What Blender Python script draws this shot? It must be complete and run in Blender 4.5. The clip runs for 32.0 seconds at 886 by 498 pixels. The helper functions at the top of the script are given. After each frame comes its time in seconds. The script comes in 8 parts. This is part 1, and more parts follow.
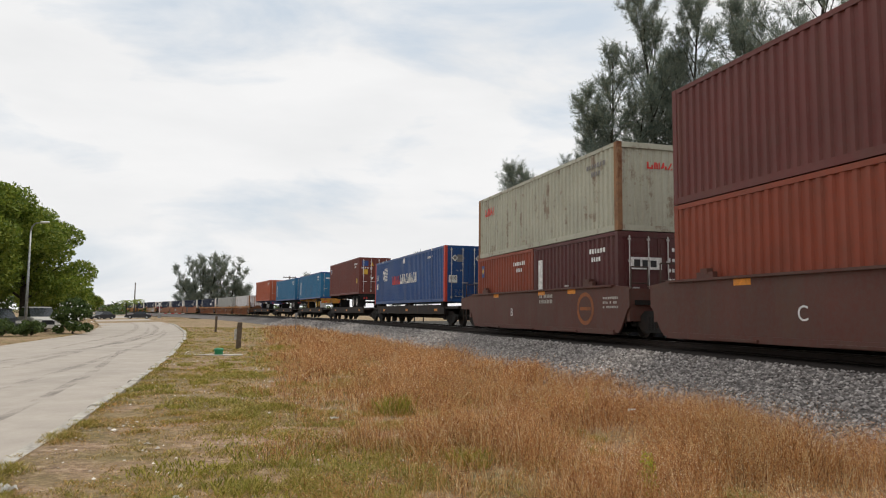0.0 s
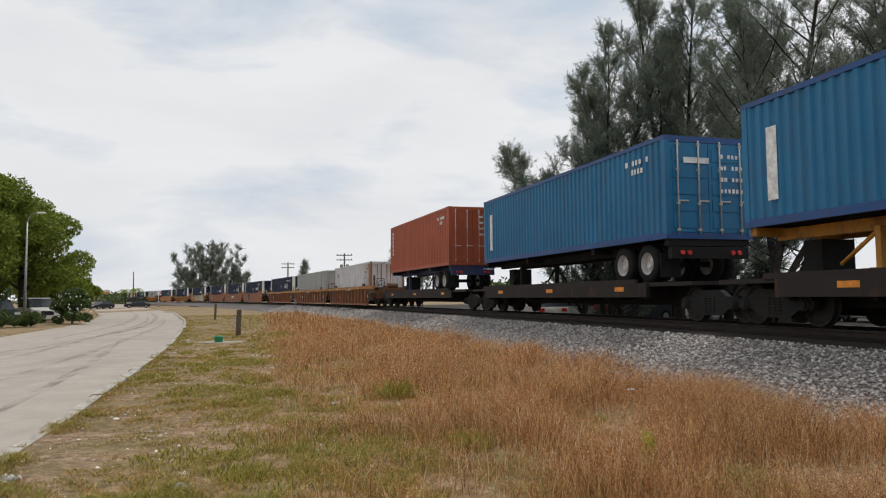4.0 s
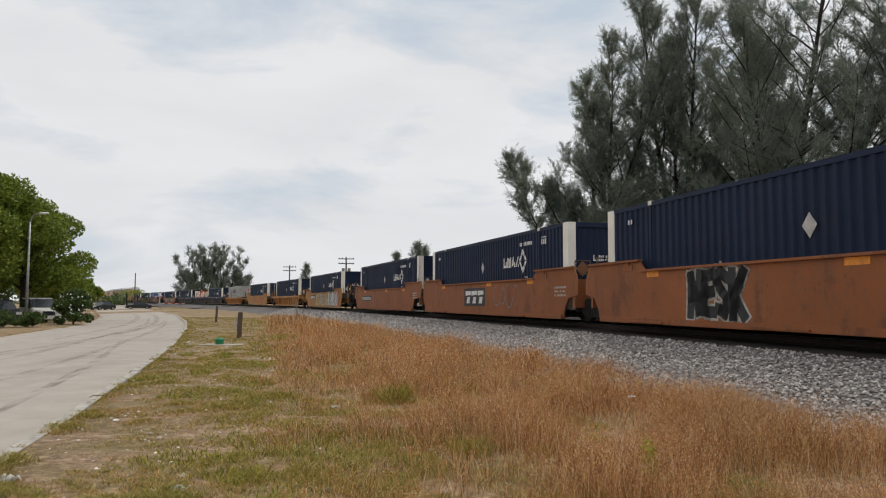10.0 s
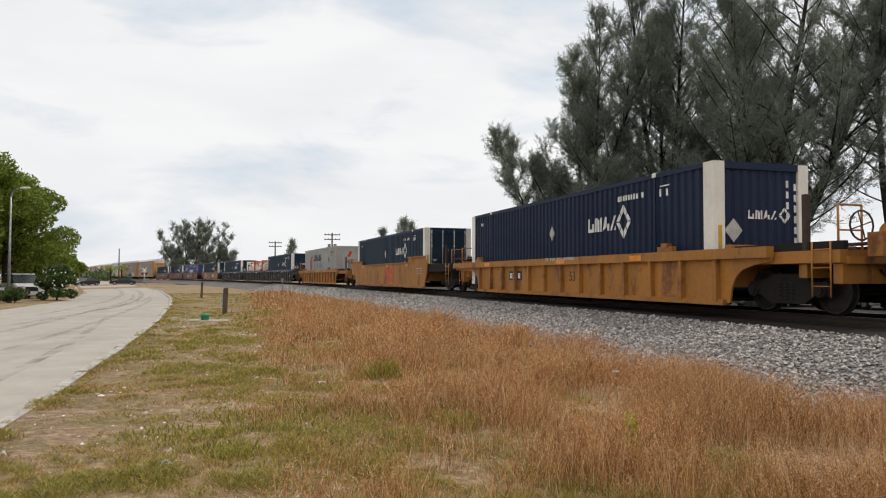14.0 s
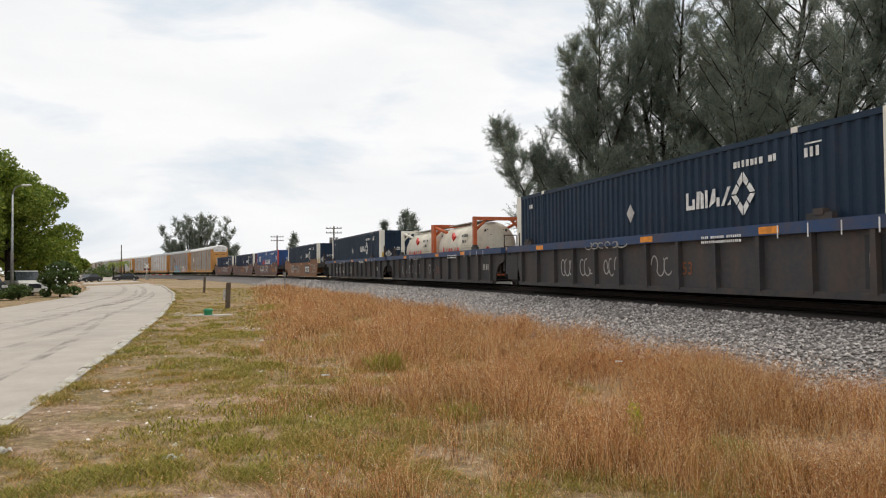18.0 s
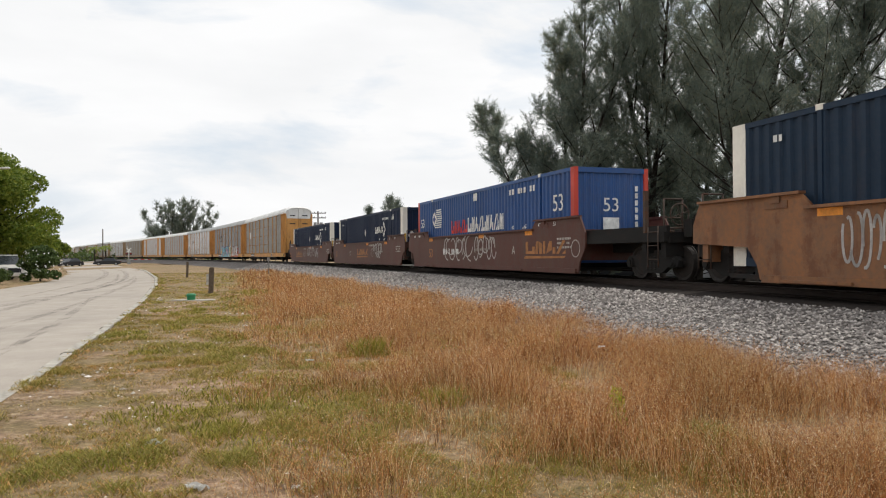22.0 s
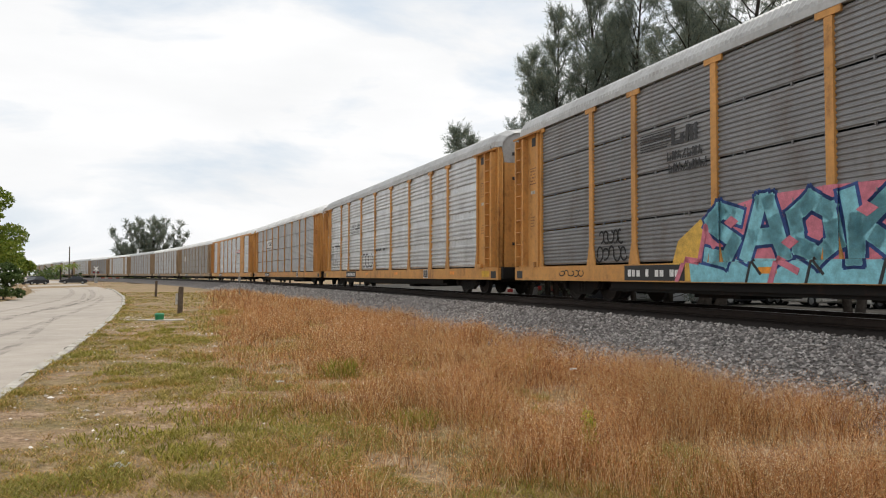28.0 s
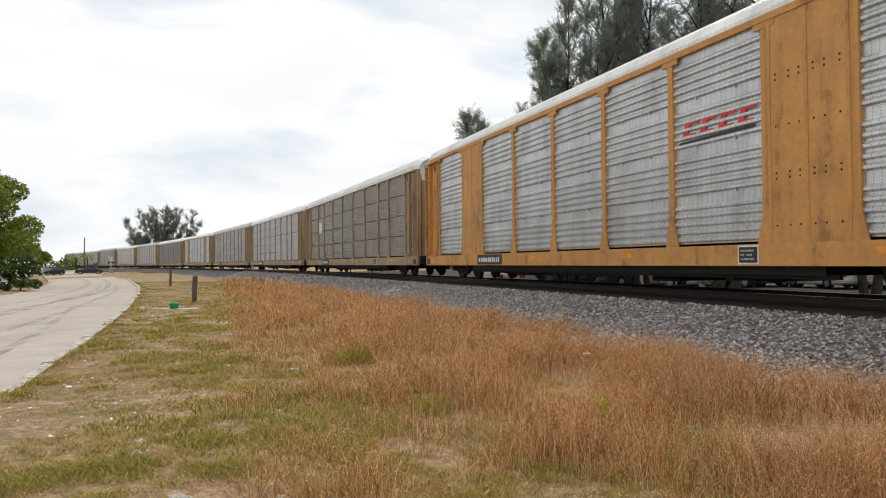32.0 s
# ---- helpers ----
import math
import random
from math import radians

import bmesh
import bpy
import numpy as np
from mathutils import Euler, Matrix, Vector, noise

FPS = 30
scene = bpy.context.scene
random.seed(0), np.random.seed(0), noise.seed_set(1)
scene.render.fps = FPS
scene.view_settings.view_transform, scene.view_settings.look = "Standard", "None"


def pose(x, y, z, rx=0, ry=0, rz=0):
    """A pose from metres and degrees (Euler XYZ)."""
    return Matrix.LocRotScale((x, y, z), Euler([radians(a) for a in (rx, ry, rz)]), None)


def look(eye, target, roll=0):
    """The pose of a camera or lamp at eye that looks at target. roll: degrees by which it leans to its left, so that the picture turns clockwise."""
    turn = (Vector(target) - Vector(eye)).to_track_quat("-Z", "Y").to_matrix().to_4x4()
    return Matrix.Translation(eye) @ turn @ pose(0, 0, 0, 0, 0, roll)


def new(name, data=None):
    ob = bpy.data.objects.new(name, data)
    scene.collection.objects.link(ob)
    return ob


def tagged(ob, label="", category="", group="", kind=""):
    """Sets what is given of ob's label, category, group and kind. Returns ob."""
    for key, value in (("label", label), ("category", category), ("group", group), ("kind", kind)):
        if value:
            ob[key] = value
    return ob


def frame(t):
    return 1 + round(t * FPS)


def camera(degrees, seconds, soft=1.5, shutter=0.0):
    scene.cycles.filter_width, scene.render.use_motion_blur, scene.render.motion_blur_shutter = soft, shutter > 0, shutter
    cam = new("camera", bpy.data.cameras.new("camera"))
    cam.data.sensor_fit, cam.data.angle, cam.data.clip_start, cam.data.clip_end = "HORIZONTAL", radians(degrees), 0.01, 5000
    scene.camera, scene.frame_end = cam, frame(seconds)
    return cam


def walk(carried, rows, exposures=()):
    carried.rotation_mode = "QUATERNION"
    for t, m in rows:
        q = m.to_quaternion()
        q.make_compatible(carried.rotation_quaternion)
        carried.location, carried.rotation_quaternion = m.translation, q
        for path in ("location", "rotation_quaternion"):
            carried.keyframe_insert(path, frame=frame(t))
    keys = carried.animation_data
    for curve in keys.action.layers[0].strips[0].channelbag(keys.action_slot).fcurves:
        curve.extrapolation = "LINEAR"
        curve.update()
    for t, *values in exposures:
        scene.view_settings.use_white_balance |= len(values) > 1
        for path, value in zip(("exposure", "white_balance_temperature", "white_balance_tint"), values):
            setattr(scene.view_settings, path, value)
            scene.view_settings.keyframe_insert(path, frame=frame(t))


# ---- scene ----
cam = camera(62.7, 32.0, soft=1.1)
EYE = (0.0, 0.0, 1.6)
# seconds, then the turn of the hand-held camera about x, y and z
TURNS = [
    (0, 95.02, -0.5, -0.04), (0.5, 94.64, -0.78, 0.81), (1, 94.83, -1.25, 0.8), (1.5, 93.63, -2.15, 1.56), (2, 93.85, -1.75, 2.6),
    (2.5, 93.64, -1.5, 1.65), (3, 93.58, -0.61, 0.34), (3.5, 93.52, 0.28, -0.31), (5.5, 94.96, 1.02, 0.37), (6, 94.78, 0.84, 0.52),
    (6.5, 95.28, 0.86, -0.6), (7, 95.63, 0.83, -0.1), (7.5, 95.72, 0.41, -0.73), (8, 94.27, 0.72, -0.78), (8.5, 94.59, 0.4, -0.27),
    (9, 94.49, 0.69, -0.32), (9.5, 94.89, 0.46, -0.02), (10, 94.12, -0.14, -0.03), (10.5, 92.45, 0.44, 0.38), (11, 91.52, 0.59, 0.25),
    (11.5, 92.18, 0.58, -0.2), (12, 92.99, 0.69, -0.56), (12.5, 92.53, 0.61, -0.73), (13, 92.57, 0.57, -1.04), (13.5, 92.09, 0.06, -1.16),
    (14, 92.24, -0.2, -1.12), (14.5, 92.03, 0.16, -1.55), (16.5, 91.98, 0.61, -1.22), (17, 92.07, 0.59, -1.1), (17.5, 91.57, 0.77, -0.68),
    (18, 91.62, 0.49, -0.95), (18.5, 90.62, 0.58, -0.69), (19, 90.04, 0.41, -0.95), (19.5, 90.66, 0.25, 0.05), (20, 89.92, 1.09, -1.48),
    (20.5, 90.9, 0.99, -1.33), (21, 91.22, 0.64, -1.89), (21.5, 91.14, 0.36, -2.23), (22, 90.46, 0.32, -2.17), (22.5, 90.25, 0.25, -2.34),
    (23, 90.7, -0.24, -1.7), (23.5, 90.55, -0.03, -1.85), (24, 90.62, -0.17, -1.92), (24.5, 91.18, -0.59, -2.13),
    (25, 91.31, -0.53, -2.63), (25.5, 91.53, -0.78, -3.02), (27.5, 92.51, -0.06, -4.05), (28, 92.14, -0.18, -4.3),
    (28.5, 91.96, 0.09, -4.18), (29, 91.68, 0.22, -3.93), (29.5, 91.69, 0.24, -3.85), (30, 91.33, 0.58, -3.69),
    (30.5, 91.26, 0.33, -3.52), (31, 91.14, 0.39, -3.55), (31.5, 91.26, 0.45, -3.48), (32, 91.06, 0.49, -3.34),
]
walk(cam, [(t, pose(*EYE, rx, ry, rz)) for t, rx, ry, rz in TURNS],
     exposures=[(0, -0.06, 6500, 10), (1, -0.13, 6430, 10), (3, -0.22, 6350, 10), (6.5, -0.14, 6370, 10), (8, -0.25, 6370, 10), (10, -0.25, 6380, 10), (12, -0.06, 6440, 10), (14, -0.04, 6460, 10), (19, 0.05, 6480, 10), (25, 0.06, 6480, 10), (32, 0.12, 6480, 10)])

# the railway: foot point nearest the camera, heading and curvature along it (s runs into the distance)
TRACK_D, TRACK_H, RAIL_Z = 11.443, 0.24430, 0.915
BEND = ([-120, -60, -40, 40, 110, 180, 250, 330, 420], [0, 0.000943, 0.001886, 0.001466, 0.001333, 0.001155, 0.000248, -0.000667, 0])

# ---- light: a bright, thinly overcast sky and a weak, wide sun ----
world = bpy.data.worlds.new("world")
scene.world = world
world.use_nodes = True
wn, wl = world.node_tree.nodes, world.node_tree.links
wn.clear()
w_out = wn.new("ShaderNodeOutputWorld")
w_bg = wn.new("ShaderNodeBackground")
w_sky = wn.new("ShaderNodeTexSky")
w_sky.sky_type, w_sky.sun_disc = "NISHITA", False
w_sky.sun_elevation, w_sky.sun_rotation = radians(58), radians(35)
w_sky.dust_density, w_sky.ozone_density = 2.0, 1.5
w_tc = wn.new("ShaderNodeTexCoord")
w_map = wn.new("ShaderNodeMapping")
w_map.inputs["Scale"].default_value = (1.0, 1.0, 3.6)
w_map.inputs["Rotation"].default_value = (0, radians(4), radians(20))
w_n1 = wn.new("ShaderNodeTexNoise")
w_n1.inputs["Scale"].default_value, w_n1.inputs["Detail"].default_value, w_n1.inputs["Roughness"].default_value = 2.6, 7, 0.55
w_n1.inputs["Distortion"].default_value = 0.35
w_ramp = wn.new("ShaderNodeValToRGB")
for e, (p, c) in zip(w_ramp.color_ramp.elements, ((0.32, (0.0, 0.0, 0.0, 1)), (0.49, (1, 1, 1, 1)))):
    e.position, e.color = p, c
w_n2 = wn.new("ShaderNodeTexNoise")
w_n2.inputs["Scale"].default_value, w_n2.inputs["Detail"].default_value = 3.4, 6
w_white = wn.new("ShaderNodeValToRGB")
for e, (p, c) in zip(w_white.color_ramp.elements, ((0.30, (0.95, 0.958, 0.965, 1)), (0.62, (1.06, 1.06, 1.06, 1)))):
    e.position, e.color = p, c
w_dim = wn.new("ShaderNodeMix")
w_dim.data_type, w_dim.blend_type = "RGBA", "MIX"
w_dim.inputs["Factor"].default_value = 0.88
w_sky_gain = wn.new("ShaderNodeMix")
w_sky_gain.data_type, w_sky_gain.blend_type = "RGBA", "MULTIPLY"
w_sky_gain.inputs["Factor"].default_value = 1.0
w_sky_gain.inputs["B"].default_value = (0.10, 0.10, 0.10, 1)
w_mix = wn.new("ShaderNodeMix")
w_mix.data_type = "RGBA"
wl.new(w_tc.outputs["Generated"], w_map.inputs["Vector"])
wl.new(w_map.outputs[0], w_n1.inputs["Vector"])
wl.new(w_map.outputs[0], w_n2.inputs["Vector"])
wl.new(w_n1.outputs["Fac"], w_ramp.inputs["Fac"])
wl.new(w_n2.outputs["Fac"], w_white.inputs["Fac"])
wl.new(w_sky.outputs[0], w_sky_gain.inputs["A"])
w_dim.inputs["B"].default_value = (0.76, 0.85, 0.94, 1)      # thin high veil seen through the breaks
wl.new(w_sky_gain.outputs["Result"], w_dim.inputs["A"])
wl.new(w_ramp.outputs[0], w_mix.inputs["Factor"])
wl.new(w_dim.outputs["Result"], w_mix.inputs["A"])
wl.new(w_white.outputs[0], w_mix.inputs["B"])
wl.new(w_mix.outputs["Result"], w_bg.inputs["Color"])
w_bg.inputs["Strength"].default_value = 0.90
wl.new(w_bg.outputs[0], w_out.inputs[0])

sun_data = bpy.data.lights.new("sun", "SUN")
sun_data.energy, sun_data.angle, sun_data.color = 2.0, radians(14), (1.0, 0.94, 0.85)
sun = new("sun", sun_data)
sun.matrix_world = look((20, 24, 60), (0, 0, 0))

# ---- the railway line as a curve ----
_S = np.linspace(-760, 1060, 7281)
_K = np.interp(_S, BEND[0], BEND[1])
_STEP = _S[1] - _S[0]
_H = np.concatenate(([0.0], np.cumsum((_K[1:] + _K[:-1]) / 2) * _STEP))
_H = _H - np.interp(0.0, _S, _H) + TRACK_H
_X = np.concatenate(([0.0], np.cumsum(-np.sin((_H[1:] + _H[:-1]) / 2)) * _STEP))
_Y = np.concatenate(([0.0], np.cumsum(np.cos((_H[1:] + _H[:-1]) / 2)) * _STEP))
_X = _X - np.interp(0.0, _S, _X) + TRACK_D * math.cos(TRACK_H)
_Y = _Y - np.interp(0.0, _S, _Y) + TRACK_D * math.sin(TRACK_H)


def on_track(s, side=0.0, z=0.0):
    """A point beside the line: side metres towards the camera's side, z above the rails."""
    h = np.interp(s, _S, _H)
    return Vector((np.interp(s, _S, _X) - side * math.cos(h), np.interp(s, _S, _Y) - side * math.sin(h), RAIL_Z + z))


def car_pose(s_front, s_back, z=0.0):
    """A vehicle whose ends follow the line: x towards its front, y to the far side of the line, z up."""
    a, b = on_track(s_front, 0, z), on_track(s_back, 0, z)
    d = (a - b).normalized()
    m = Matrix.Rotation(math.atan2(d.y, d.x), 4, "Z")
    m.translation = (a + b) / 2
    return m


# ---- small mesh tools ----
def part(name, bm, material, parent, label="", at=None, smooth=False):
    """Links a bmesh as one mesh object under a thing or part."""
    me = bpy.data.meshes.new(name)
    bm.to_mesh(me)
    bm.free()
    if isinstance(material, (list, tuple)):
        for m in material:
            me.materials.append(m)
    else:
        me.materials.append(material)
    if smooth:
        me.polygons.foreach_set("use_smooth", [True] * len(me.polygons))
    return link(name, me, parent, label, at)


def link(name, me, parent, label="", at=None):
    ob = new(name, me)
    ob.parent = parent
    if at is not None:
        ob.matrix_basis = at if isinstance(at, Matrix) else Matrix.Translation(at)
    return tagged(ob, label) if label else ob


def box(bm, x0, x1, y0, y1, z0, z1, mat=0, m=None):
    vs = [bm.verts.new((x, y, z)) for z in (z0, z1) for y in (y0, y1) for x in (x0, x1)]
    for q in ((0, 2, 3, 1), (4, 5, 7, 6), (0, 1, 5, 4), (2, 6, 7, 3), (1, 3, 7, 5), (0, 4, 6, 2)):
        f = bm.faces.new([vs[i] for i in q])
        f.material_index = mat
    if m is not None:
        for v in vs:
            v.co = m @ v.co
    return vs


def boxes(*dims):
    bm = bmesh.new()
    for d in dims:
        box(bm, *d)
    return bm


def prism(bm, outline, y0, y1, mat=0, axis="y"):
    """A polygon given in x and z, pushed through from y0 to y1 (or given in y and z and pushed along x)."""
    rings = []
    for c in (y0, y1):
        rings.append([bm.verts.new((a, c, b) if axis == "y" else ((c, a, b) if axis == "x" else (a, b, c))) for a, b in outline])
    n = len(outline)
    faces = [rings[0][::-1], rings[1]]
    faces += [(rings[0][i], rings[0][(i + 1) % n], rings[1][(i + 1) % n], rings[1][i]) for i in range(n)]
    for f in faces:
        bm.faces.new(f).material_index = mat
    return rings


def tube(bm, a, b, r0, r1=None, n=8, mat=0, caps=True):
    """A round bar from a to b."""
    a, b = Vector(a), Vector(b)
    r1 = r0 if r1 is None else r1
    q = (b - a).to_track_quat("Z", "Y")
    rings = []
    for c, r in ((a, r0), (b, r1)):
        rings.append([bm.verts.new(c + q @ Vector((r * math.cos(6.28319 * i / n), r * math.sin(6.28319 * i / n), 0))) for i in range(n)])
    for i in range(n):
        f = bm.faces.new((rings[0][i], rings[0][(i + 1) % n], rings[1][(i + 1) % n], rings[1][i]))
        f.material_index, f.smooth = mat, True
    if caps:
        bm.faces.new(rings[0][::-1]).material_index = mat
        bm.faces.new(rings[1]).material_index = mat


def sheet(bm, rows, mat=0, smooth=False):
    """A grid of faces through rows of points."""
    vs = [[bm.verts.new(p) for p in r] for r in rows]
    for a, b in zip(vs, vs[1:]):
        for i in range(len(a) - 1):
            f = bm.faces.new((a[i], a[i + 1], b[i + 1], b[i]))
            f.material_index, f.smooth = mat, smooth
    return vs


def thing(name, label, category, group="", kind=""):
    return tagged(new(name), label, category, group, kind)

# ---- materials ----
def nodes_of(m):
    nt = m.node_tree
    return nt.nodes, nt.links, nt.nodes["Principled BSDF"]


def noise_node(n, l, vec, scale, detail=4.0, rough=0.6):
    t = n.new("ShaderNodeTexNoise")
    t.inputs["Scale"].default_value, t.inputs["Detail"].default_value, t.inputs["Roughness"].default_value = scale, detail, rough
    if vec is not None:
        l.new(vec, t.inputs["Vector"])
    return t.outputs["Fac"]


def ramp_node(n, l, fac, stops):
    r = n.new("ShaderNodeValToRGB")
    while len(r.color_ramp.elements) < len(stops):
        r.color_ramp.elements.new(0.5)
    for e, (p, c) in zip(r.color_ramp.elements, stops):
        e.position, e.color = p, (*c, 1) if len(c) == 3 else c
    l.new(fac, r.inputs["Fac"])
    return r.outputs["Color"]


def mix_node(n, l, fac, a, b, kind="MIX"):
    m = n.new("ShaderNodeMix")
    m.data_type, m.blend_type = "RGBA", kind
    for sock, v in ((m.inputs["Factor"], fac), (m.inputs["A"], a), (m.inputs["B"], b)):
        if isinstance(v, bpy.types.NodeSocket):
            l.new(v, sock)
        elif isinstance(v, (int, float)):
            sock.default_value = v
        else:
            sock.default_value = (*v, 1)
    return m.outputs["Result"]


def scaled(n, l, sx, sy, sz, coord="Object"):
    tc = n.new("ShaderNodeTexCoord")
    mp = n.new("ShaderNodeMapping")
    mp.inputs["Scale"].default_value = (sx, sy, sz)
    l.new(tc.outputs[coord], mp.inputs["Vector"])
    return mp.outputs["Vector"]


def bump_to(n, l, b, height, strength=0.3, dist=0.02):
    k = n.new("ShaderNodeBump")
    k.inputs["Strength"].default_value, k.inputs["Distance"].default_value = strength, dist
    l.new(height, k.inputs["Height"])
    l.new(k.outputs["Normal"], b.inputs["Normal"])


def plain(name, color, rough=0.6, metal=0.0, var=0.25, scale=6.0):
    """A surface of one colour with a little unevenness at two scales."""
    m = bpy.data.materials.new(name)
    m.use_nodes = True
    n, l, b = nodes_of(m)
    v = scaled(n, l, 1, 1, 1)
    f1, f2 = noise_node(n, l, v, scale), noise_node(n, l, v, scale * 7)
    dark, light = [c * (1 - var) for c in color], [min(1, c * (1 + var)) for c in color]
    c1 = ramp_node(n, l, f1, [(0.3, dark), (0.7, light)])
    c2 = ramp_node(n, l, f2, [(0.3, (0.85,) * 3), (0.7, (1.1,) * 3)])
    l.new(mix_node(n, l, 1.0, c1, c2, "MULTIPLY"), b.inputs["Base Color"])
    b.inputs["Roughness"].default_value, b.inputs["Metallic"].default_value = rough, metal
    if rough > 0.8:
        b.inputs["Specular IOR Level"].default_value = 0.12
    bump_to(n, l, b, f2, 0.15, 0.01)
    return m


def paint(name, color, dirt=0.35, rust=0.15, rough=0.5, dirt_color=(0.09, 0.075, 0.06), streak=0.5, gloss=0.35):
    """Weathered vehicle paint: fading, streaks of dirt down the sides, rust spots."""
    m = bpy.data.materials.new(name)
    m.use_nodes = True
    n, l, b = nodes_of(m)
    info = n.new("ShaderNodeObjectInfo")
    tc = n.new("ShaderNodeTexCoord")
    add = n.new("ShaderNodeVectorMath")
    add.operation = "MULTIPLY_ADD"
    comb = n.new("ShaderNodeCombineXYZ")
    l.new(info.outputs["Random"], comb.inputs[0])
    l.new(info.outputs["Random"], comb.inputs[2])
    l.new(comb.outputs[0], add.inputs[0])
    add.inputs[1].default_value = (31, 17, 23)
    l.new(tc.outputs["Object"], add.inputs[2])
    vec = add.outputs[0]
    mp = n.new("ShaderNodeMapping")
    mp.inputs["Scale"].default_value = (1.0, 1.0, 0.22)
    l.new(vec, mp.inputs["Vector"])
    big = noise_node(n, l, vec, 0.55, 3)
    fine = noise_node(n, l, vec, 9.0, 6, 0.7)
    strk = noise_node(n, l, mp.outputs[0], 1.9, 6, 0.6)
    fade = ramp_node(n, l, big, [(0.3, [c * 0.86 for c in color]), (0.72, [min(1, c * 1.12 + 0.006) for c in color])])
    d1 = ramp_node(n, l, strk, [(0.42, (0, 0, 0)), (0.72, (min(1, dirt * streak * 2.0),) * 3)])
    c = mix_node(n, l, d1, fade, dirt_color)
    d2 = ramp_node(n, l, fine, [(0.42, (0, 0, 0)), (0.66, (dirt * 0.8,) * 3)])
    c = mix_node(n, l, d2, c, dirt_color)
    r = ramp_node(n, l, mix_node(n, l, 0.5, noise_node(n, l, vec, 2.3, 8, 0.75), strk), [(0.535, (0, 0, 0)), (0.60, (min(0.9, rust * 2.6),) * 3)])
    c = mix_node(n, l, r, c, (0.13, 0.045, 0.018))
    l.new(c, b.inputs["Base Color"])
    b.inputs["Roughness"].default_value = rough
    b.inputs["Specular IOR Level"].default_value = gloss
    bump_to(n, l, b, fine, 0.12, 0.01)
    return m


NAVY = paint("navy_paint", (0.0052, 0.0155, 0.046), 0.05, 0.01, 0.55, gloss=0.2)
NAVY_GREEN = paint("dusty_navy_paint", (0.0075, 0.025, 0.053), 0.09, 0.02, 0.55, gloss=0.22)
ROYAL = paint("royal_blue_paint", (0.012, 0.070, 0.235), 0.18, 0.03, 0.45)
SKYBLUE = paint("mid_blue_paint", (0.008, 0.155, 0.32), 0.16, 0.04, 0.5)
OXIDE = paint("red_oxide_paint", (0.16, 0.032, 0.022), 0.22, 0.05, 0.55)
OXIDE_BRIGHT = paint("bright_oxide_paint", (0.25, 0.046, 0.018), 0.2, 0.05, 0.55)
BROWNRED = paint("brown_red_paint", (0.135, 0.03, 0.025), 0.22, 0.06, 0.55)
MAROON = paint("maroon_paint", (0.085, 0.017, 0.018), 0.25, 0.05, 0.55)
ORANGE_BOX = paint("faded_orange_paint", (0.40, 0.085, 0.032), 0.2, 0.05, 0.55)
GREY_BOX = paint("pale_grey_paint", (0.44, 0.44, 0.35), 0.16, 0.22, 0.55, (0.16, 0.12, 0.07))
WHITE_BOX = paint("chalky_white_paint", (0.64, 0.64, 0.655), 0.13, 0.16, 0.6, (0.2, 0.15, 0.1))
LIGHT_BOX = paint("light_grey_paint", (0.385, 0.395, 0.375), 0.15, 0.05, 0.55)
RUST_EDGE = paint("rusty_edge_paint", (0.32, 0.16, 0.07), 0.4, 0.5, 0.75)
RUST_RUN = paint("orange_rust_run", (0.42, 0.17, 0.045), 0.3, 0.4, 0.8)
WHITE_POST = paint("white_post_paint", (0.84, 0.81, 0.72), 0.10, 0.04, 0.5)
RED_POST = paint("red_post_paint", (0.55, 0.055, 0.03), 0.15, 0.02, 0.5)
YELLOW_CAR = paint("yellow_car_paint", (0.43, 0.178, 0.026), 0.36, 0.26, 0.6)
# rust and dirt; base also darkened for the shade between the ribs
RUSTY_SHADED_YELLOW = paint("rusty_shaded_yellow_car_paint", (0.205, 0.072, 0.018), 0.8, 0.4, 0.7)
ORANGE_CAR = paint("brown_orange_car_paint", (0.30, 0.092, 0.024), 0.34, 0.22, 0.65)
TAN_CAR = paint("tan_brown_car_paint", (0.27, 0.115, 0.045), 0.5, 0.25, 0.65)
BROWN_CAR = paint("mineral_brown_car_paint", (0.100, 0.030, 0.021), 0.45, 0.08, 0.6)
BLUE_CAR = paint("dusty_blue_car_paint", (0.022, 0.058, 0.15), 0.4, 0.06, 0.6)
DARK_CAR = paint("grimy_dark_car_paint", (0.040, 0.040, 0.045), 0.55, 0.06, 0.7)
FLAT_CAR = paint("rusty_dark_flatcar_paint", (0.019, 0.013, 0.011), 0.5, 0.10, 0.8, (0.028, 0.021, 0.017))
# near-black base for running gear, floors, decks and bolt holes
UNDER = paint("near_black_undercarriage", (0.0095, 0.009, 0.0085), 0.4, 0.03, 0.9, (0.018, 0.015, 0.013))
DARK_RUST = paint("dark_rusty_steel", (0.050, 0.028, 0.020), 0.5, 0.25, 0.8)
STEEL = plain("worn_wheel_steel", (0.026, 0.021, 0.018), 0.7, 0.2)
RACK_YELLOW = paint("autorack_yellow_paint", (0.60, 0.295, 0.080), 0.28, 0.16, 0.6)
# the yellow paint greyed by distance haze, mixed into the base colour
RACK_HAZE_TAN = paint("autorack_hazed_tan_paint", (0.40, 0.285, 0.17), 0.35, 0.12, 0.65)
RACK_WHITE = paint("autorack_white_roof", (0.75, 0.75, 0.735), 0.16, 0.03, 0.5)
RACK_GREYROOF = paint("autorack_grey_roof", (0.45, 0.46, 0.46), 0.25, 0.02, 0.45)
CHASSIS_BLUE = paint("chassis_blue_paint", (0.02, 0.04, 0.13), 0.4, 0.1, 0.6)
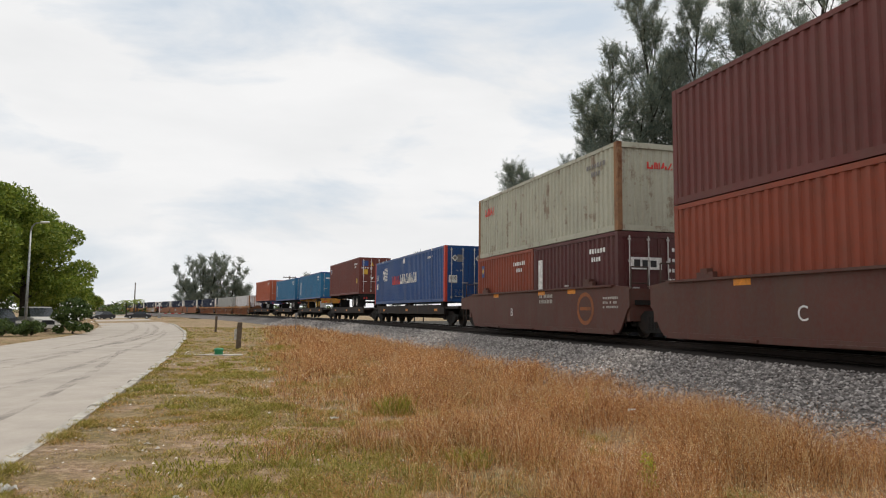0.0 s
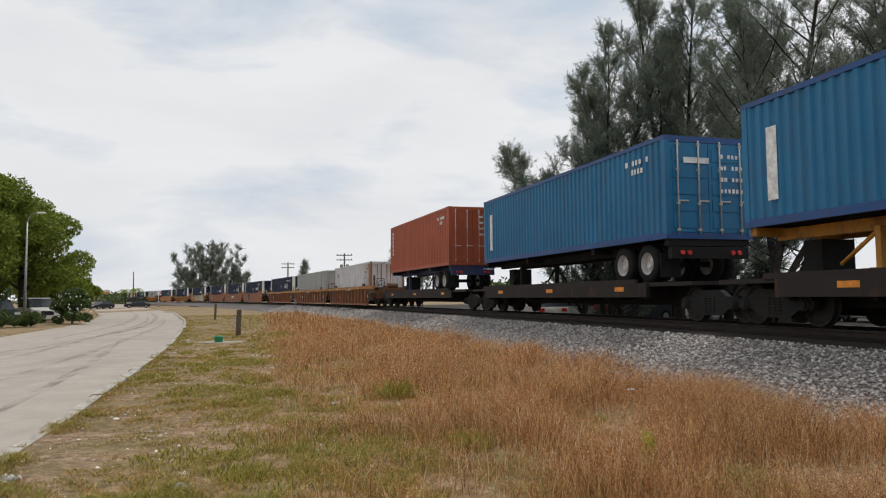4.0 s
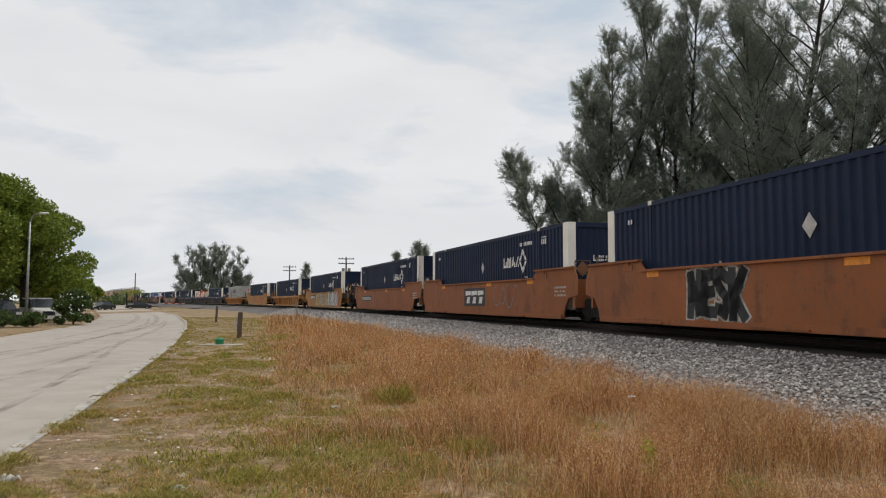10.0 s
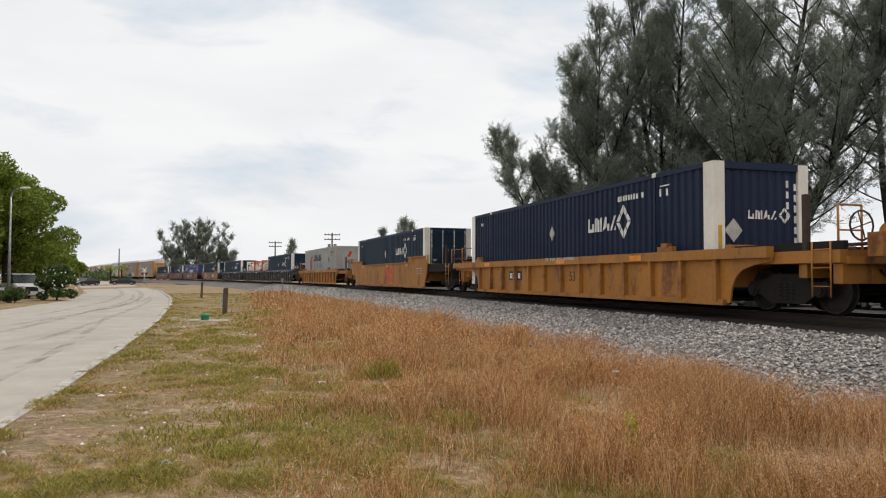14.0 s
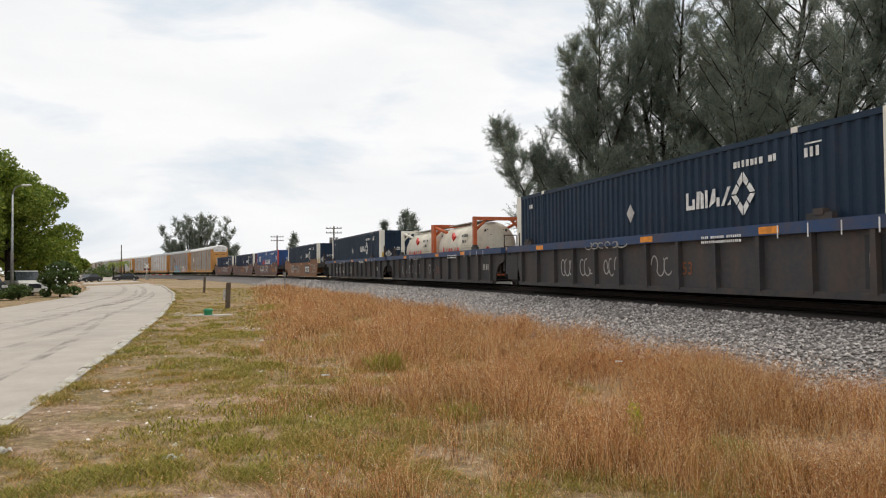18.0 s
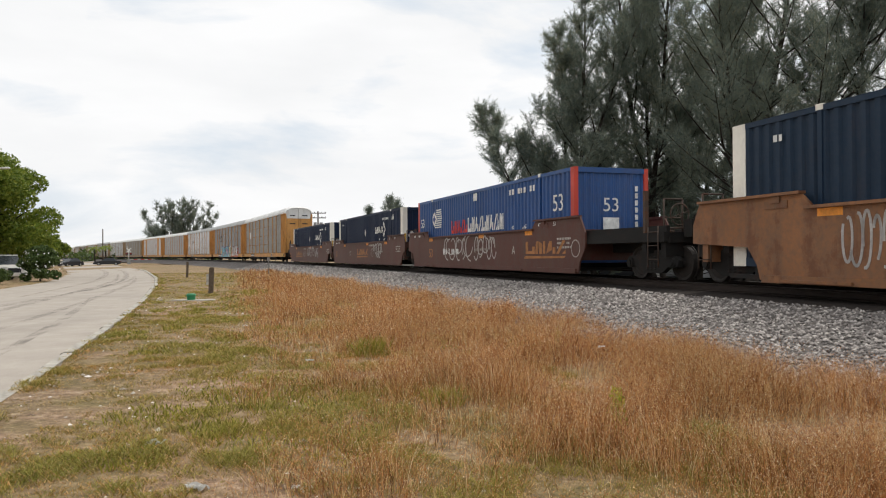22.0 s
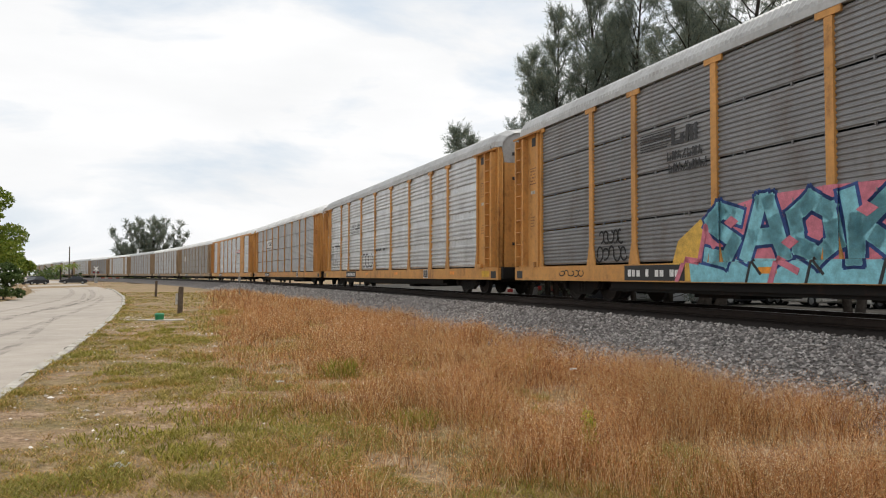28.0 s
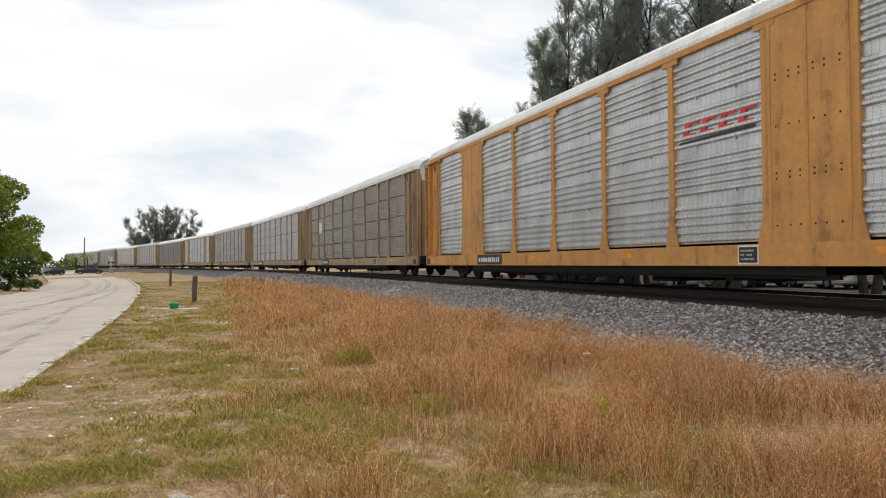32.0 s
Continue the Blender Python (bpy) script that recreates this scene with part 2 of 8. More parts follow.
CHASSIS_YELLOW = paint("chassis_yellow_paint", (0.55, 0.24, 0.02), 0.35, 0.2, 0.6)
TANK_CREAM = paint("tank_cream_paint", (0.66, 0.60, 0.48), 0.2, 0.08, 0.45)
FRAME_ORANGE = paint("frame_orange_paint", (0.60, 0.13, 0.035), 0.25, 0.08, 0.5)
TYRE = plain("tyre_rubber", (0.018, 0.018, 0.018), 0.85)


def galvanised(name, color, brown=0.2):
    m = paint(name, color, 0.26, brown * 0.3, 0.42, (0.13, 0.115, 0.10), 0.6)
    m.node_tree.nodes["Principled BSDF"].inputs["Metallic"].default_value = 0.35
    return m


def perforated(m):
    """Punches columns of small dark holes into a screen's finish."""
    n, l, b = nodes_of(m)
    tc = n.new("ShaderNodeTexCoord")
    sp = n.new("ShaderNodeSeparateXYZ")
    l.new(tc.outputs["Object"], sp.inputs[0])
    fac = None
    for axis, pitch, share in (("X", 0.15, 0.13), ("Z", 0.052, 0.45)):
        a, c = n.new("ShaderNodeMath"), n.new("ShaderNodeMath")
        a.operation, c.operation = "PINGPONG", "LESS_THAN"
        l.new(sp.outputs[axis], a.inputs[0])
        a.inputs[1].default_value, c.inputs[1].default_value = pitch / 2, share * pitch / 2
        l.new(a.outputs[0], c.inputs[0])
        if fac is None:
            fac = c.outputs[0]
        else:
            k = n.new("ShaderNodeMath")
            k.operation = "MULTIPLY"
            l.new(fac, k.inputs[0])
            l.new(c.outputs[0], k.inputs[1])
            fac = k.outputs[0]
    b.inputs["Metallic"].default_value, b.inputs["Roughness"].default_value = 0.55, 0.36
    old = b.inputs["Base Color"].links[0].from_socket
    l.new(mix_node(n, l, fac, old, (0.24, 0.24, 0.24)), b.inputs["Base Color"])
    return m


SCREENS = [galvanised("brown_grey_screen", (0.31, 0.295, 0.265), 0.5), galvanised("dull_grey_screen", (0.25, 0.255, 0.262)),
           galvanised("bright_silver_screen", (0.66, 0.67, 0.68), 0.05), galvanised("silver_screen", (0.56, 0.57, 0.58), 0.1),
           galvanised("mid_grey_screen", (0.45, 0.46, 0.47)), galvanised("pale_silver_screen", (0.62, 0.64, 0.655), 0.1)]
PERFORATED = [perforated(SCREENS[2]), perforated(SCREENS[5])]

FADED_ORANGE = plain("faded_orange_marking", (0.36, 0.155, 0.05), 0.7, var=0.35, scale=5)
WHITE_MARK = plain("white_marking", (0.72, 0.72, 0.70), 0.6)
DULL_MARK = plain("worn_white_marking", (0.42, 0.40, 0.36), 0.7, var=0.4, scale=9)
YELLOW_MARK = plain("yellow_marking", (0.62, 0.36, 0.03), 0.6)
ORANGE_MARK = plain("orange_reflector", (0.75, 0.27, 0.02), 0.5)
RED_MARK = plain("red_marking", (0.62, 0.035, 0.025), 0.55)
BLACK_MARK = plain("black_marking", (0.02, 0.02, 0.022), 0.6)
GREY_MARK = plain("grey_marking", (0.22, 0.21, 0.2), 0.7)
BLUE_MARK = plain("blue_marking", (0.02, 0.06, 0.22), 0.6)
SILVER_SPRAY = plain("silver_spray", (0.46, 0.44, 0.42), 0.5, var=0.2)
CYAN_SPRAY = plain("cyan_spray", (0.20, 0.50, 0.58), 0.5)
PINK_SPRAY = plain("pink_spray", (0.55, 0.16, 0.22), 0.5)
YELLOW_SPRAY = plain("yellow_spray", (0.62, 0.38, 0.06), 0.5)
GREEN_SPRAY = plain("green_spray", (0.14, 0.19, 0.08), 0.5)


def ground_material():
    """Sandy soil with thin turf, paler where it is bare."""
    m = bpy.data.materials.new("verge_soil")
    m.use_nodes = True
    n, l, b = nodes_of(m)
    v = scaled(n, l, 1, 1, 1)
    big, mid, fine, grit = noise_node(n, l, v, 0.22, 4), noise_node(n, l, v, 0.9, 6, 0.65), noise_node(n, l, v, 7.0, 8, 0.8), noise_node(n, l, v, 60.0, 3, 0.7)
    soil = ramp_node(n, l, fine, [(0.34, (0.11, 0.068, 0.038)), (0.46, (0.25, 0.155, 0.090)), (0.57, (0.39, 0.265, 0.165)), (0.68, (0.62, 0.51, 0.38))])
    turf = ramp_node(n, l, fine, [(0.34, (0.075, 0.057, 0.020)), (0.5, (0.195, 0.145, 0.055)), (0.66, (0.33, 0.24, 0.115))])
    cover = ramp_node(n, l, mix_node(n, l, 0.45, mid, big), [(0.42, (0, 0, 0)), (0.56, (1, 1, 1))])
    c = mix_node(n, l, cover, soil, turf)
    sand = ramp_node(n, l, mix_node(n, l, 0.55, mid, fine), [(0.60, (0, 0, 0)), (0.68, (0.8, 0.8, 0.8))])
    c = mix_node(n, l, sand, c, (0.55, 0.48, 0.38))
    g = ramp_node(n, l, grit, [(0.3, (0.7, 0.7, 0.7)), (0.7, (1.2, 1.2, 1.2))])
    l.new(mix_node(n, l, 1.0, c, g, "MULTIPLY"), b.inputs["Base Color"])
    b.inputs["Roughness"].default_value = 0.95
    bump_to(n, l, b, mix_node(n, l, 0.4, fine, grit), 0.6, 0.05)
    return m


def road_material():
    """Pale worn concrete-grey asphalt with tyre marks and stains."""
    m = bpy.data.materials.new("pale_road")
    m.use_nodes = True
    n, l, b = nodes_of(m)
    v = scaled(n, l, 1, 1, 1)
    vs = scaled(n, l, 0.9, 0.16, 1)
    big, mid, grit = noise_node(n, l, v, 0.12, 5), noise_node(n, l, v, 1.1, 7, 0.7), noise_node(n, l, v, 45, 4, 0.75)
    lane = noise_node(n, l, vs, 1.3, 4, 0.5)
    c = ramp_node(n, l, mid, [(0.25, (0.315, 0.276, 0.236)), (0.75, (0.43, 0.385, 0.332))])
    c = mix_node(n, l, ramp_node(n, l, lane, [(0.5, (0, 0, 0)), (0.74, (0.42, 0.42, 0.42))]), c, (0.24, 0.215, 0.185))
    c = mix_node(n, l, ramp_node(n, l, big, [(0.55, (0, 0, 0)), (0.7, (0.35, 0.35, 0.35))]), c, (0.22, 0.2, 0.175))
    g = ramp_node(n, l, grit, [(0.3, (0.84, 0.84, 0.84)), (0.7, (1.1, 1.1, 1.1))])
    l.new(mix_node(n, l, 1.0, c, g, "MULTIPLY"), b.inputs["Base Color"])
    b.inputs["Roughness"].default_value = 0.9
    bump_to(n, l, b, grit, 0.3, 0.01)
    return m


def island_material(name, stops, rough=0.8, patch=None, patch_scale=0.35, trans=0.0):
    """A colour for each blade, leaf or stone, with a slow drift across the place."""
    m = bpy.data.materials.new(name)
    m.use_nodes = True
    n, l, b = nodes_of(m)
    g = n.new("ShaderNodeNewGeometry")
    c = ramp_node(n, l, g.outputs["Random Per Island"], stops)
    if patch:
        v = scaled(n, l, 1, 1, 1)
        f = ramp_node(n, l, noise_node(n, l, v, patch_scale, 4), [(0.46, (0, 0, 0)), (0.62, (1, 1, 1))])
        c = mix_node(n, l, f, c, mix_node(n, l, 1.0, c, patch, "MULTIPLY"))
    l.new(c, b.inputs["Base Color"])
    b.inputs["Roughness"].default_value = rough
    b.inputs["Specular IOR Level"].default_value = 0.25
    if trans:
        t = n.new("ShaderNodeBsdfTranslucent")
        l.new(c, t.inputs["Color"])
        mx = n.new("ShaderNodeMixShader")
        mx.inputs[0].default_value = trans
        l.new(b.outputs[0], mx.inputs[1])
        l.new(t.outputs[0], mx.inputs[2])
        l.new(mx.outputs[0], n["Material Output"].inputs["Surface"])
    return m


def worn_mark_material():
    """Faint black rubber, broken up where it has worn away."""
    m = bpy.data.materials.new("tyre_rubber_mark")
    m.use_nodes = True
    n, l, b = nodes_of(m)
    b.inputs["Base Color"].default_value, b.inputs["Roughness"].default_value = (0.11, 0.10, 0.09, 1), 0.9
    f = noise_node(n, l, scaled(n, l, 1, 0.25, 1), 2.6, 7, 0.7)
    t = n.new("ShaderNodeBsdfTransparent")
    mx = n.new("ShaderNodeMixShader")
    l.new(ramp_node(n, l, f, [(0.42, (0, 0, 0)), (0.70, (0.40, 0.40, 0.40))]), mx.inputs[0])
    l.new(t.outputs[0], mx.inputs[1])
    l.new(b.outputs[0], mx.inputs[2])
    l.new(mx.outputs[0], n["Material Output"].inputs["Surface"])
    return m


SOIL, ROAD, RUBBER = ground_material(), road_material(), worn_mark_material()
YARD_GROUND = plain("dusty_yard_asphalt", (0.050, 0.046, 0.040), 0.95, var=0.5, scale=0.6)
KERB = plain("worn_kerb_concrete", (0.40, 0.375, 0.33), 0.9, var=0.35, scale=3)
# oil between the rails, and the wagons' shade on the shoulder, as one dark colour
SHADED_OILY_BED = plain("shaded_oily_ballast", (0.030, 0.025, 0.022), 0.95, var=0.5, scale=14)
BALLAST_BED = plain("ballast_bed", (0.155, 0.142, 0.134), 0.95, var=0.5, scale=14)
STONE = island_material("ballast_stone", [(0.0, (0.11, 0.097, 0.090)), (0.4, (0.235, 0.214, 0.20)), (0.78, (0.36, 0.331, 0.309)), (1.0, (0.52, 0.483, 0.447))], 0.9)
RAIL_STEEL = plain("rusty_rail", (0.030, 0.019, 0.014), 0.7, 0.3)
RAIL_HEAD = plain("polished_rail_head", (0.35, 0.33, 0.32), 0.3, 0.9)
TIE_WOOD = plain("creosoted_sleeper", (0.026, 0.02, 0.017), 0.9, var=0.4)
DRY_GRASS = island_material("dry_grass", [(0.0, (0.08, 0.032, 0.012)), (0.35, (0.28, 0.112, 0.038)), (0.65, (0.56, 0.262, 0.092)), (0.82, (0.80, 0.48, 0.21)), (0.96, (0.95, 0.78, 0.50)), (1.0, (0.26, 0.25, 0.07))], 0.8,
                            (0.86, 0.92, 0.90), 0.45, 0.3)
SEED_HEAD = island_material("grass_seed", [(0.0, (0.20, 0.070, 0.026)), (0.3, (0.46, 0.19, 0.071)), (0.65, (0.74, 0.385, 0.155)), (0.88, (0.90, 0.63, 0.34)), (1.0, (0.97, 0.88, 0.68))], 0.8,
                            (0.90, 0.92, 0.88), 0.45, 0.35)
SHORT_GRASS = island_material("short_turf", [(0.0, (0.10, 0.092, 0.015)), (0.35, (0.245, 0.19, 0.038)), (0.6, (0.36, 0.22, 0.072)), (0.85, (0.50, 0.34, 0.14)), (1.0, (0.66, 0.50, 0.27))], 0.8, (1.25, 0.98, 0.85), 0.6, 0.25)
GREEN_TURF = island_material("green_turf", [(0.0, (0.14, 0.12, 0.018)), (0.5, (0.275, 0.232, 0.042)), (0.85, (0.39, 0.315, 0.075)), (1.0, (0.55, 0.43, 0.16))], 0.75, (0.85, 1.0, 0.9), 0.5, 0.3)
GRIT = island_material("shell_grit", [(0.0, (0.30, 0.26, 0.21)), (0.5, (0.55, 0.50, 0.43)), (1.0, (0.80, 0.76, 0.70))], 0.9)
GREEN_TUFT = island_material("green_tuft", [(0.0, (0.14, 0.145, 0.018)), (0.6, (0.31, 0.285, 0.045)), (1.0, (0.48, 0.39, 0.11))], 0.7, None, 1, 0.3)
WEED_LEAF = island_material("yellow_weed", [(0.0, (0.18, 0.24, 0.03)), (0.6, (0.36, 0.38, 0.05)), (1.0, (0.55, 0.46, 0.05))], 0.7, None, 1, 0.3)
NEEDLES = island_material("casuarina_needles", [(0.0, (0.13, 0.168, 0.14)), (0.5, (0.215, 0.252, 0.205)), (0.85, (0.29, 0.317, 0.24)), (1.0, (0.34, 0.30, 0.19))], 0.8, (0.85, 0.87, 0.9), 0.25, 0.5)
LEAVES = island_material("broad_leaves", [(0.0, (0.085, 0.135, 0.018)), (0.5, (0.17, 0.225, 0.03)), (1.0, (0.28, 0.31, 0.05))], 0.6, (0.8, 0.85, 0.8), 0.3, 0.35)
BUSH_LEAVES = island_material("bush_leaves", [(0.0, (0.035, 0.065, 0.02)), (0.6, (0.075, 0.115, 0.03)), (1.0, (0.13, 0.17, 0.045))], 0.55, None, 1, 0.15)
FLOWER = plain("white_petals", (0.75, 0.75, 0.72), 0.7)
BARK = plain("grey_brown_bark", (0.045, 0.038, 0.032), 0.95, var=0.4, scale=5)
POST_WOOD = plain("weathered_post", (0.13, 0.10, 0.075), 0.95, var=0.4, scale=9)
POLE_WOOD = plain("utility_pole_wood", (0.12, 0.10, 0.085), 0.9)
GALV = plain("galvanised_pole", (0.33, 0.34, 0.34), 0.45, 0.6)
GREEN_PLASTIC = plain("green_plastic", (0.015, 0.22, 0.09), 0.45)
PAPER = plain("litter_paper", (0.72, 0.71, 0.68), 0.8)
CAR_WHITE = plain("car_white", (0.62, 0.61, 0.57), 0.3, var=0.05)
CAR_DARK = plain("car_dark", (0.02, 0.022, 0.028), 0.3, var=0.1)
CAR_RED = plain("car_red", (0.35, 0.03, 0.03), 0.35, var=0.1)
CAR_SILVER = plain("car_silver", (0.40, 0.41, 0.42), 0.3, 0.5, var=0.05)
CAR_GLASS = plain("car_glass", (0.02, 0.025, 0.03), 0.08)
LAMP_LENS = plain("headlamp_lens", (0.6, 0.6, 0.58), 0.2)
RED_LENS = plain("red_lens", (0.45, 0.02, 0.02), 0.3)

# ---- ground, road and railway bed ----
def smooth_line(x, xs, ys):
    return float(np.interp(x, xs, ys))


ROAD_Y = [-60, -20, 0, 7.7, 10.7, 18.1, 26.7, 41.7, 54.9, 82.9, 143, 260]
ROAD_R = [13.0, 2.6, -2.5, -4.55, -5.32, -7.39, -9.91, -14.7, -19.3, -30.3, -57.8, -112]
LEFT_Y = [-60, -20, 0, 18, 34.5, 42, 49.3, 68, 82, 128, 260]
LEFT_X = [2.0, -6.5, -10.5, -15.3, -20.3, -22.4, -24.4, -32.0, -38.5, -61, -124]


def road_right(y):
    return smooth_line(y, ROAD_Y, ROAD_R)


def road_left(y):
    return smooth_line(y, LEFT_Y, LEFT_X)


def height(x, y):
    """Gentle unevenness of the verge; level far off."""
    d = math.hypot(x, y)
    return (0.05 * noise.noise((x * 0.35, y * 0.35, 0)) + 0.025 * noise.noise((x * 1.3, y * 1.3, 4))) * max(0.0, min(1.0, (60 - d) / 30))


def build_ground():
    xs = [-2600, -900, -400, -200, -120, -80] + [-60 + 1.5 * k for k in range(67)] + [48, 70, 110, 200, 400, 900, 2600]
    ys = [-2600, -900, -300, -120, -60, -30, -15, -6] + [-3 + 0.75 * k for k in range(60)] + [44 + 3 * k for k in range(12)] + [90, 120, 200, 400, 900, 2600]
    bm = bmesh.new()
    rows = []
    for y in ys:
        rr, rl = road_right(y), road_left(y)
        row = []
        here = list(xs)
        if -62 < y < 258:
            k = min(range(1, len(xs)), key=lambda i: abs(xs[i] - rr - 0.11))
            here[k], here[k - 1] = rr + 0.11, rr - 0.03
            j = min(range(len(xs) - 1), key=lambda i: abs(xs[i] - rl + 0.02))
            here[j], here[j + 1] = rl - 0.02, rl + 0.12
        for x in here:
            z = height(x, y) if not (-62 < y < 258 and rl < x < rr) else -0.3
            row.append((x, y, z))
        rows.append(row)
    sheet(bm, rows, smooth=True)
    g = part("ground", bm, SOIL, None)
    tagged(g, "sandy verge with thin dry turf", "ground", kind="structure")


def strip(name, edge_a, edge_b, ys, z, mat, label, kind="structure", cat="road", cols=4):
    bm = bmesh.new()
    sheet(bm, [[(edge_a(y) + (edge_b(y) - edge_a(y)) * k / cols, y, z) for k in range(cols + 1)] for y in ys])
    return tagged(part(name, bm, mat, None), label, cat, kind=kind)


build_ground()
YS_ROAD = [-60 + 2.5 * k for k in range(129)]
road = strip("road", road_left, road_right, YS_ROAD, -0.045, ROAD, "pale worn road surface with tyre marks curving away")
# rubber marks that swing across the road
for y0, y1, f0, f1, bow, wide in ((6, 62, 0.62, 0.80, 0.06, 0.16), (8, 70, 0.40, 0.62, 0.07, 0.20), (14, 58, 0.24, 0.70, 0.12, 0.14), (20, 62, 0.30, 0.79, 0.12, 0.14), (30, 110, 0.35, 0.45, 0.08, 0.25), (34, 110, 0.62, 0.66, 0.08, 0.25), (7, 30, 0.86, 0.72, 0.03, 0.13)):
    bm = bmesh.new()
    rows = []
    for k in range(41):
        q = k / 40
        y = y0 + (y1 - y0) * q
        f = f0 + (f1 - f0) * q + bow * math.sin(math.pi * q)
        x = road_left(y) + (road_right(y) - road_left(y)) * f
        w = wide * (0.3 + 0.7 * math.sin(math.pi * min(1, max(0, q))))
        rows.append([(x - w, y, -0.040), (x + w, y, -0.040)])
    sheet(bm, rows)
    part("tyre_mark", bm, RUBBER, road, "faint dark tyre mark")


def build_kerb():
    """A low worn kerb in short lengths along the verge."""
    kerb = tagged(new("kerb"), "low worn concrete kerb half grown over with turf", "kerb", kind="structure")
    rnd = random.Random(4)
    y = 2.0
    k = 0
    while y < 90:
        ln = 1.5
        a, b = Vector((road_right(y), y, 0)), Vector((road_right(y + ln), y + ln, 0))
        d = (b - a).normalized()
        m = Matrix.Rotation(math.atan2(d.y, d.x), 4, "Z")
        m.translation = (a + b) / 2 + Vector((0.02 * rnd.uniform(-1, 1), 0, rnd.uniform(-0.012, 0.006)))
        def make():
            bm = bmesh.new()
            prism(bm, [(-0.10, -0.12), (0.12, -0.12), (0.12, 0.035), (-0.03, 0.04), (-0.09, 0.0)], -0.742, 0.742, axis="x")
            return bm, [KERB], False
        link("kerb_stone", cached(("kerb_stone",), make), kerb, at=m @ Matrix.Rotation(math.pi, 4, "Z"))
        y += ln * d.y
    return kerb


MESHES = {}


def cached(key, make):
    """A mesh made once and shared by alike parts."""
    if key not in MESHES:
        bm, mats, smooth = make()
        me = bpy.data.meshes.new(key[0])
        bm.to_mesh(me)
        bm.free()
        for m in (mats if isinstance(mats, (list, tuple)) else [mats]):
            me.materials.append(m)
        if smooth:
            me.polygons.foreach_set("use_smooth", [True] * len(me.polygons))
        MESHES[key] = me
    return MESHES[key]


build_kerb()

BED = ((4.9, 0.02 - RAIL_Z), (4.3, 0.10 - RAIL_Z), (2.2, -0.21), (1.4, -0.17), (-1.4, -0.17), (-2.2, -0.21), (-4.3, 0.1 - RAIL_Z), (-4.9, -0.06 - RAIL_Z))
bm = bmesh.new()
sheet(bm, [[on_track(s, d, z) for d, z in BED] for s in list(range(-500, -60, 20)) + list(range(-60, 460, 4)) + list(range(460, 1050, 20))])
# the bed's top is dark out to 2.2 m: oily middle, painted-in shade beyond
for f in bm.faces:
    f.material_index = int(f.calc_center_median().z > RAIL_Z - 0.2)
tagged(part("ballast_bed", bm, [BALLAST_BED, SHADED_OILY_BED], None), "raised bed of crushed grey stone", "ballast", kind="structure")


bm = bmesh.new()
sheet(bm, [[on_track(s, d, 0.11 - RAIL_Z) for d in (-5.2, -12, -25, -45, -70)] for s in range(-60, 130, 6)])
tagged(part("yard_surface", bm, YARD_GROUND, None), "dusty dark asphalt yard beyond the railway", "yard", kind="structure")


def build_rails():
    tr = tagged(new("railway_track"), "single track with rusty rails on dark sleepers", "track", kind="structure")
    prof = [(-0.075, -0.17), (0.075, -0.17), (0.075, -0.155), (0.015, -0.13), (0.012, -0.045), (0.036, -0.035), (0.036, -0.004), (0.028, 0.0), (-0.028, 0.0), (-0.036, -0.004), (-0.036, -0.035), (-0.012, -0.045), (-0.015, -0.13), (-0.075, -0.155)]
    stations = [-500, -300, -200, -120, -80] + list(range(-60, 460, 4)) + [500, 600, 800, 1040]
    for g in (0.755, -0.755):
        bm = bmesh.new()
        rows = [[on_track(s, g + a, z) for a, z in prof + prof[:1]] for s in stations]
        vs = sheet(bm, rows)
        for f in bm.faces:
            if f.calc_center_median().z > RAIL_Z - 0.006:
                f.material_index = 1
        part("rail", bm, [RAIL_STEEL, RAIL_HEAD], tr)
    def tie():
        return boxes((-0.115, 0.115, -1.3, 1.3, -0.36, -0.165)), [TIE_WOOD], False
    me = cached(("sleeper",), tie)
    for k in range(220):
        s = -20 + 0.5 * k
        link("sleeper", me, tr, at=car_pose(s - 0.3, s + 0.3, 0.0))


build_rails()


# ---- scattered geometry built in bulk ----
def bulk(name, co, faces3, faces4, mat, label, cat):
    """One mesh of kind stuff from arrays of corners, triangles and quads."""
    me = bpy.data.meshes.new(name)
    n3, n4 = len(faces3), len(faces4)
    me.vertices.add(len(co))
    me.vertices.foreach_set("co", np.asarray(co, np.float32).ravel())
    me.loops.add(n3 * 3 + n4 * 4)
    loops = np.concatenate([np.asarray(faces3, np.int32).ravel(), np.asarray(faces4, np.int32).ravel()]) if n4 else np.asarray(faces3, np.int32).ravel()
    me.loops.foreach_set("vertex_index", loops)
    me.polygons.add(n3 + n4)
    starts = np.concatenate([np.arange(n3) * 3, n3 * 3 + np.arange(n4) * 4]).astype(np.int32)
    me.polygons.foreach_set("loop_start", starts)
    me.update(calc_edges=True)
    me.materials.append(mat)
    ob = new(name, me)
    return tagged(ob, label, cat, kind="stuff") if cat else ob


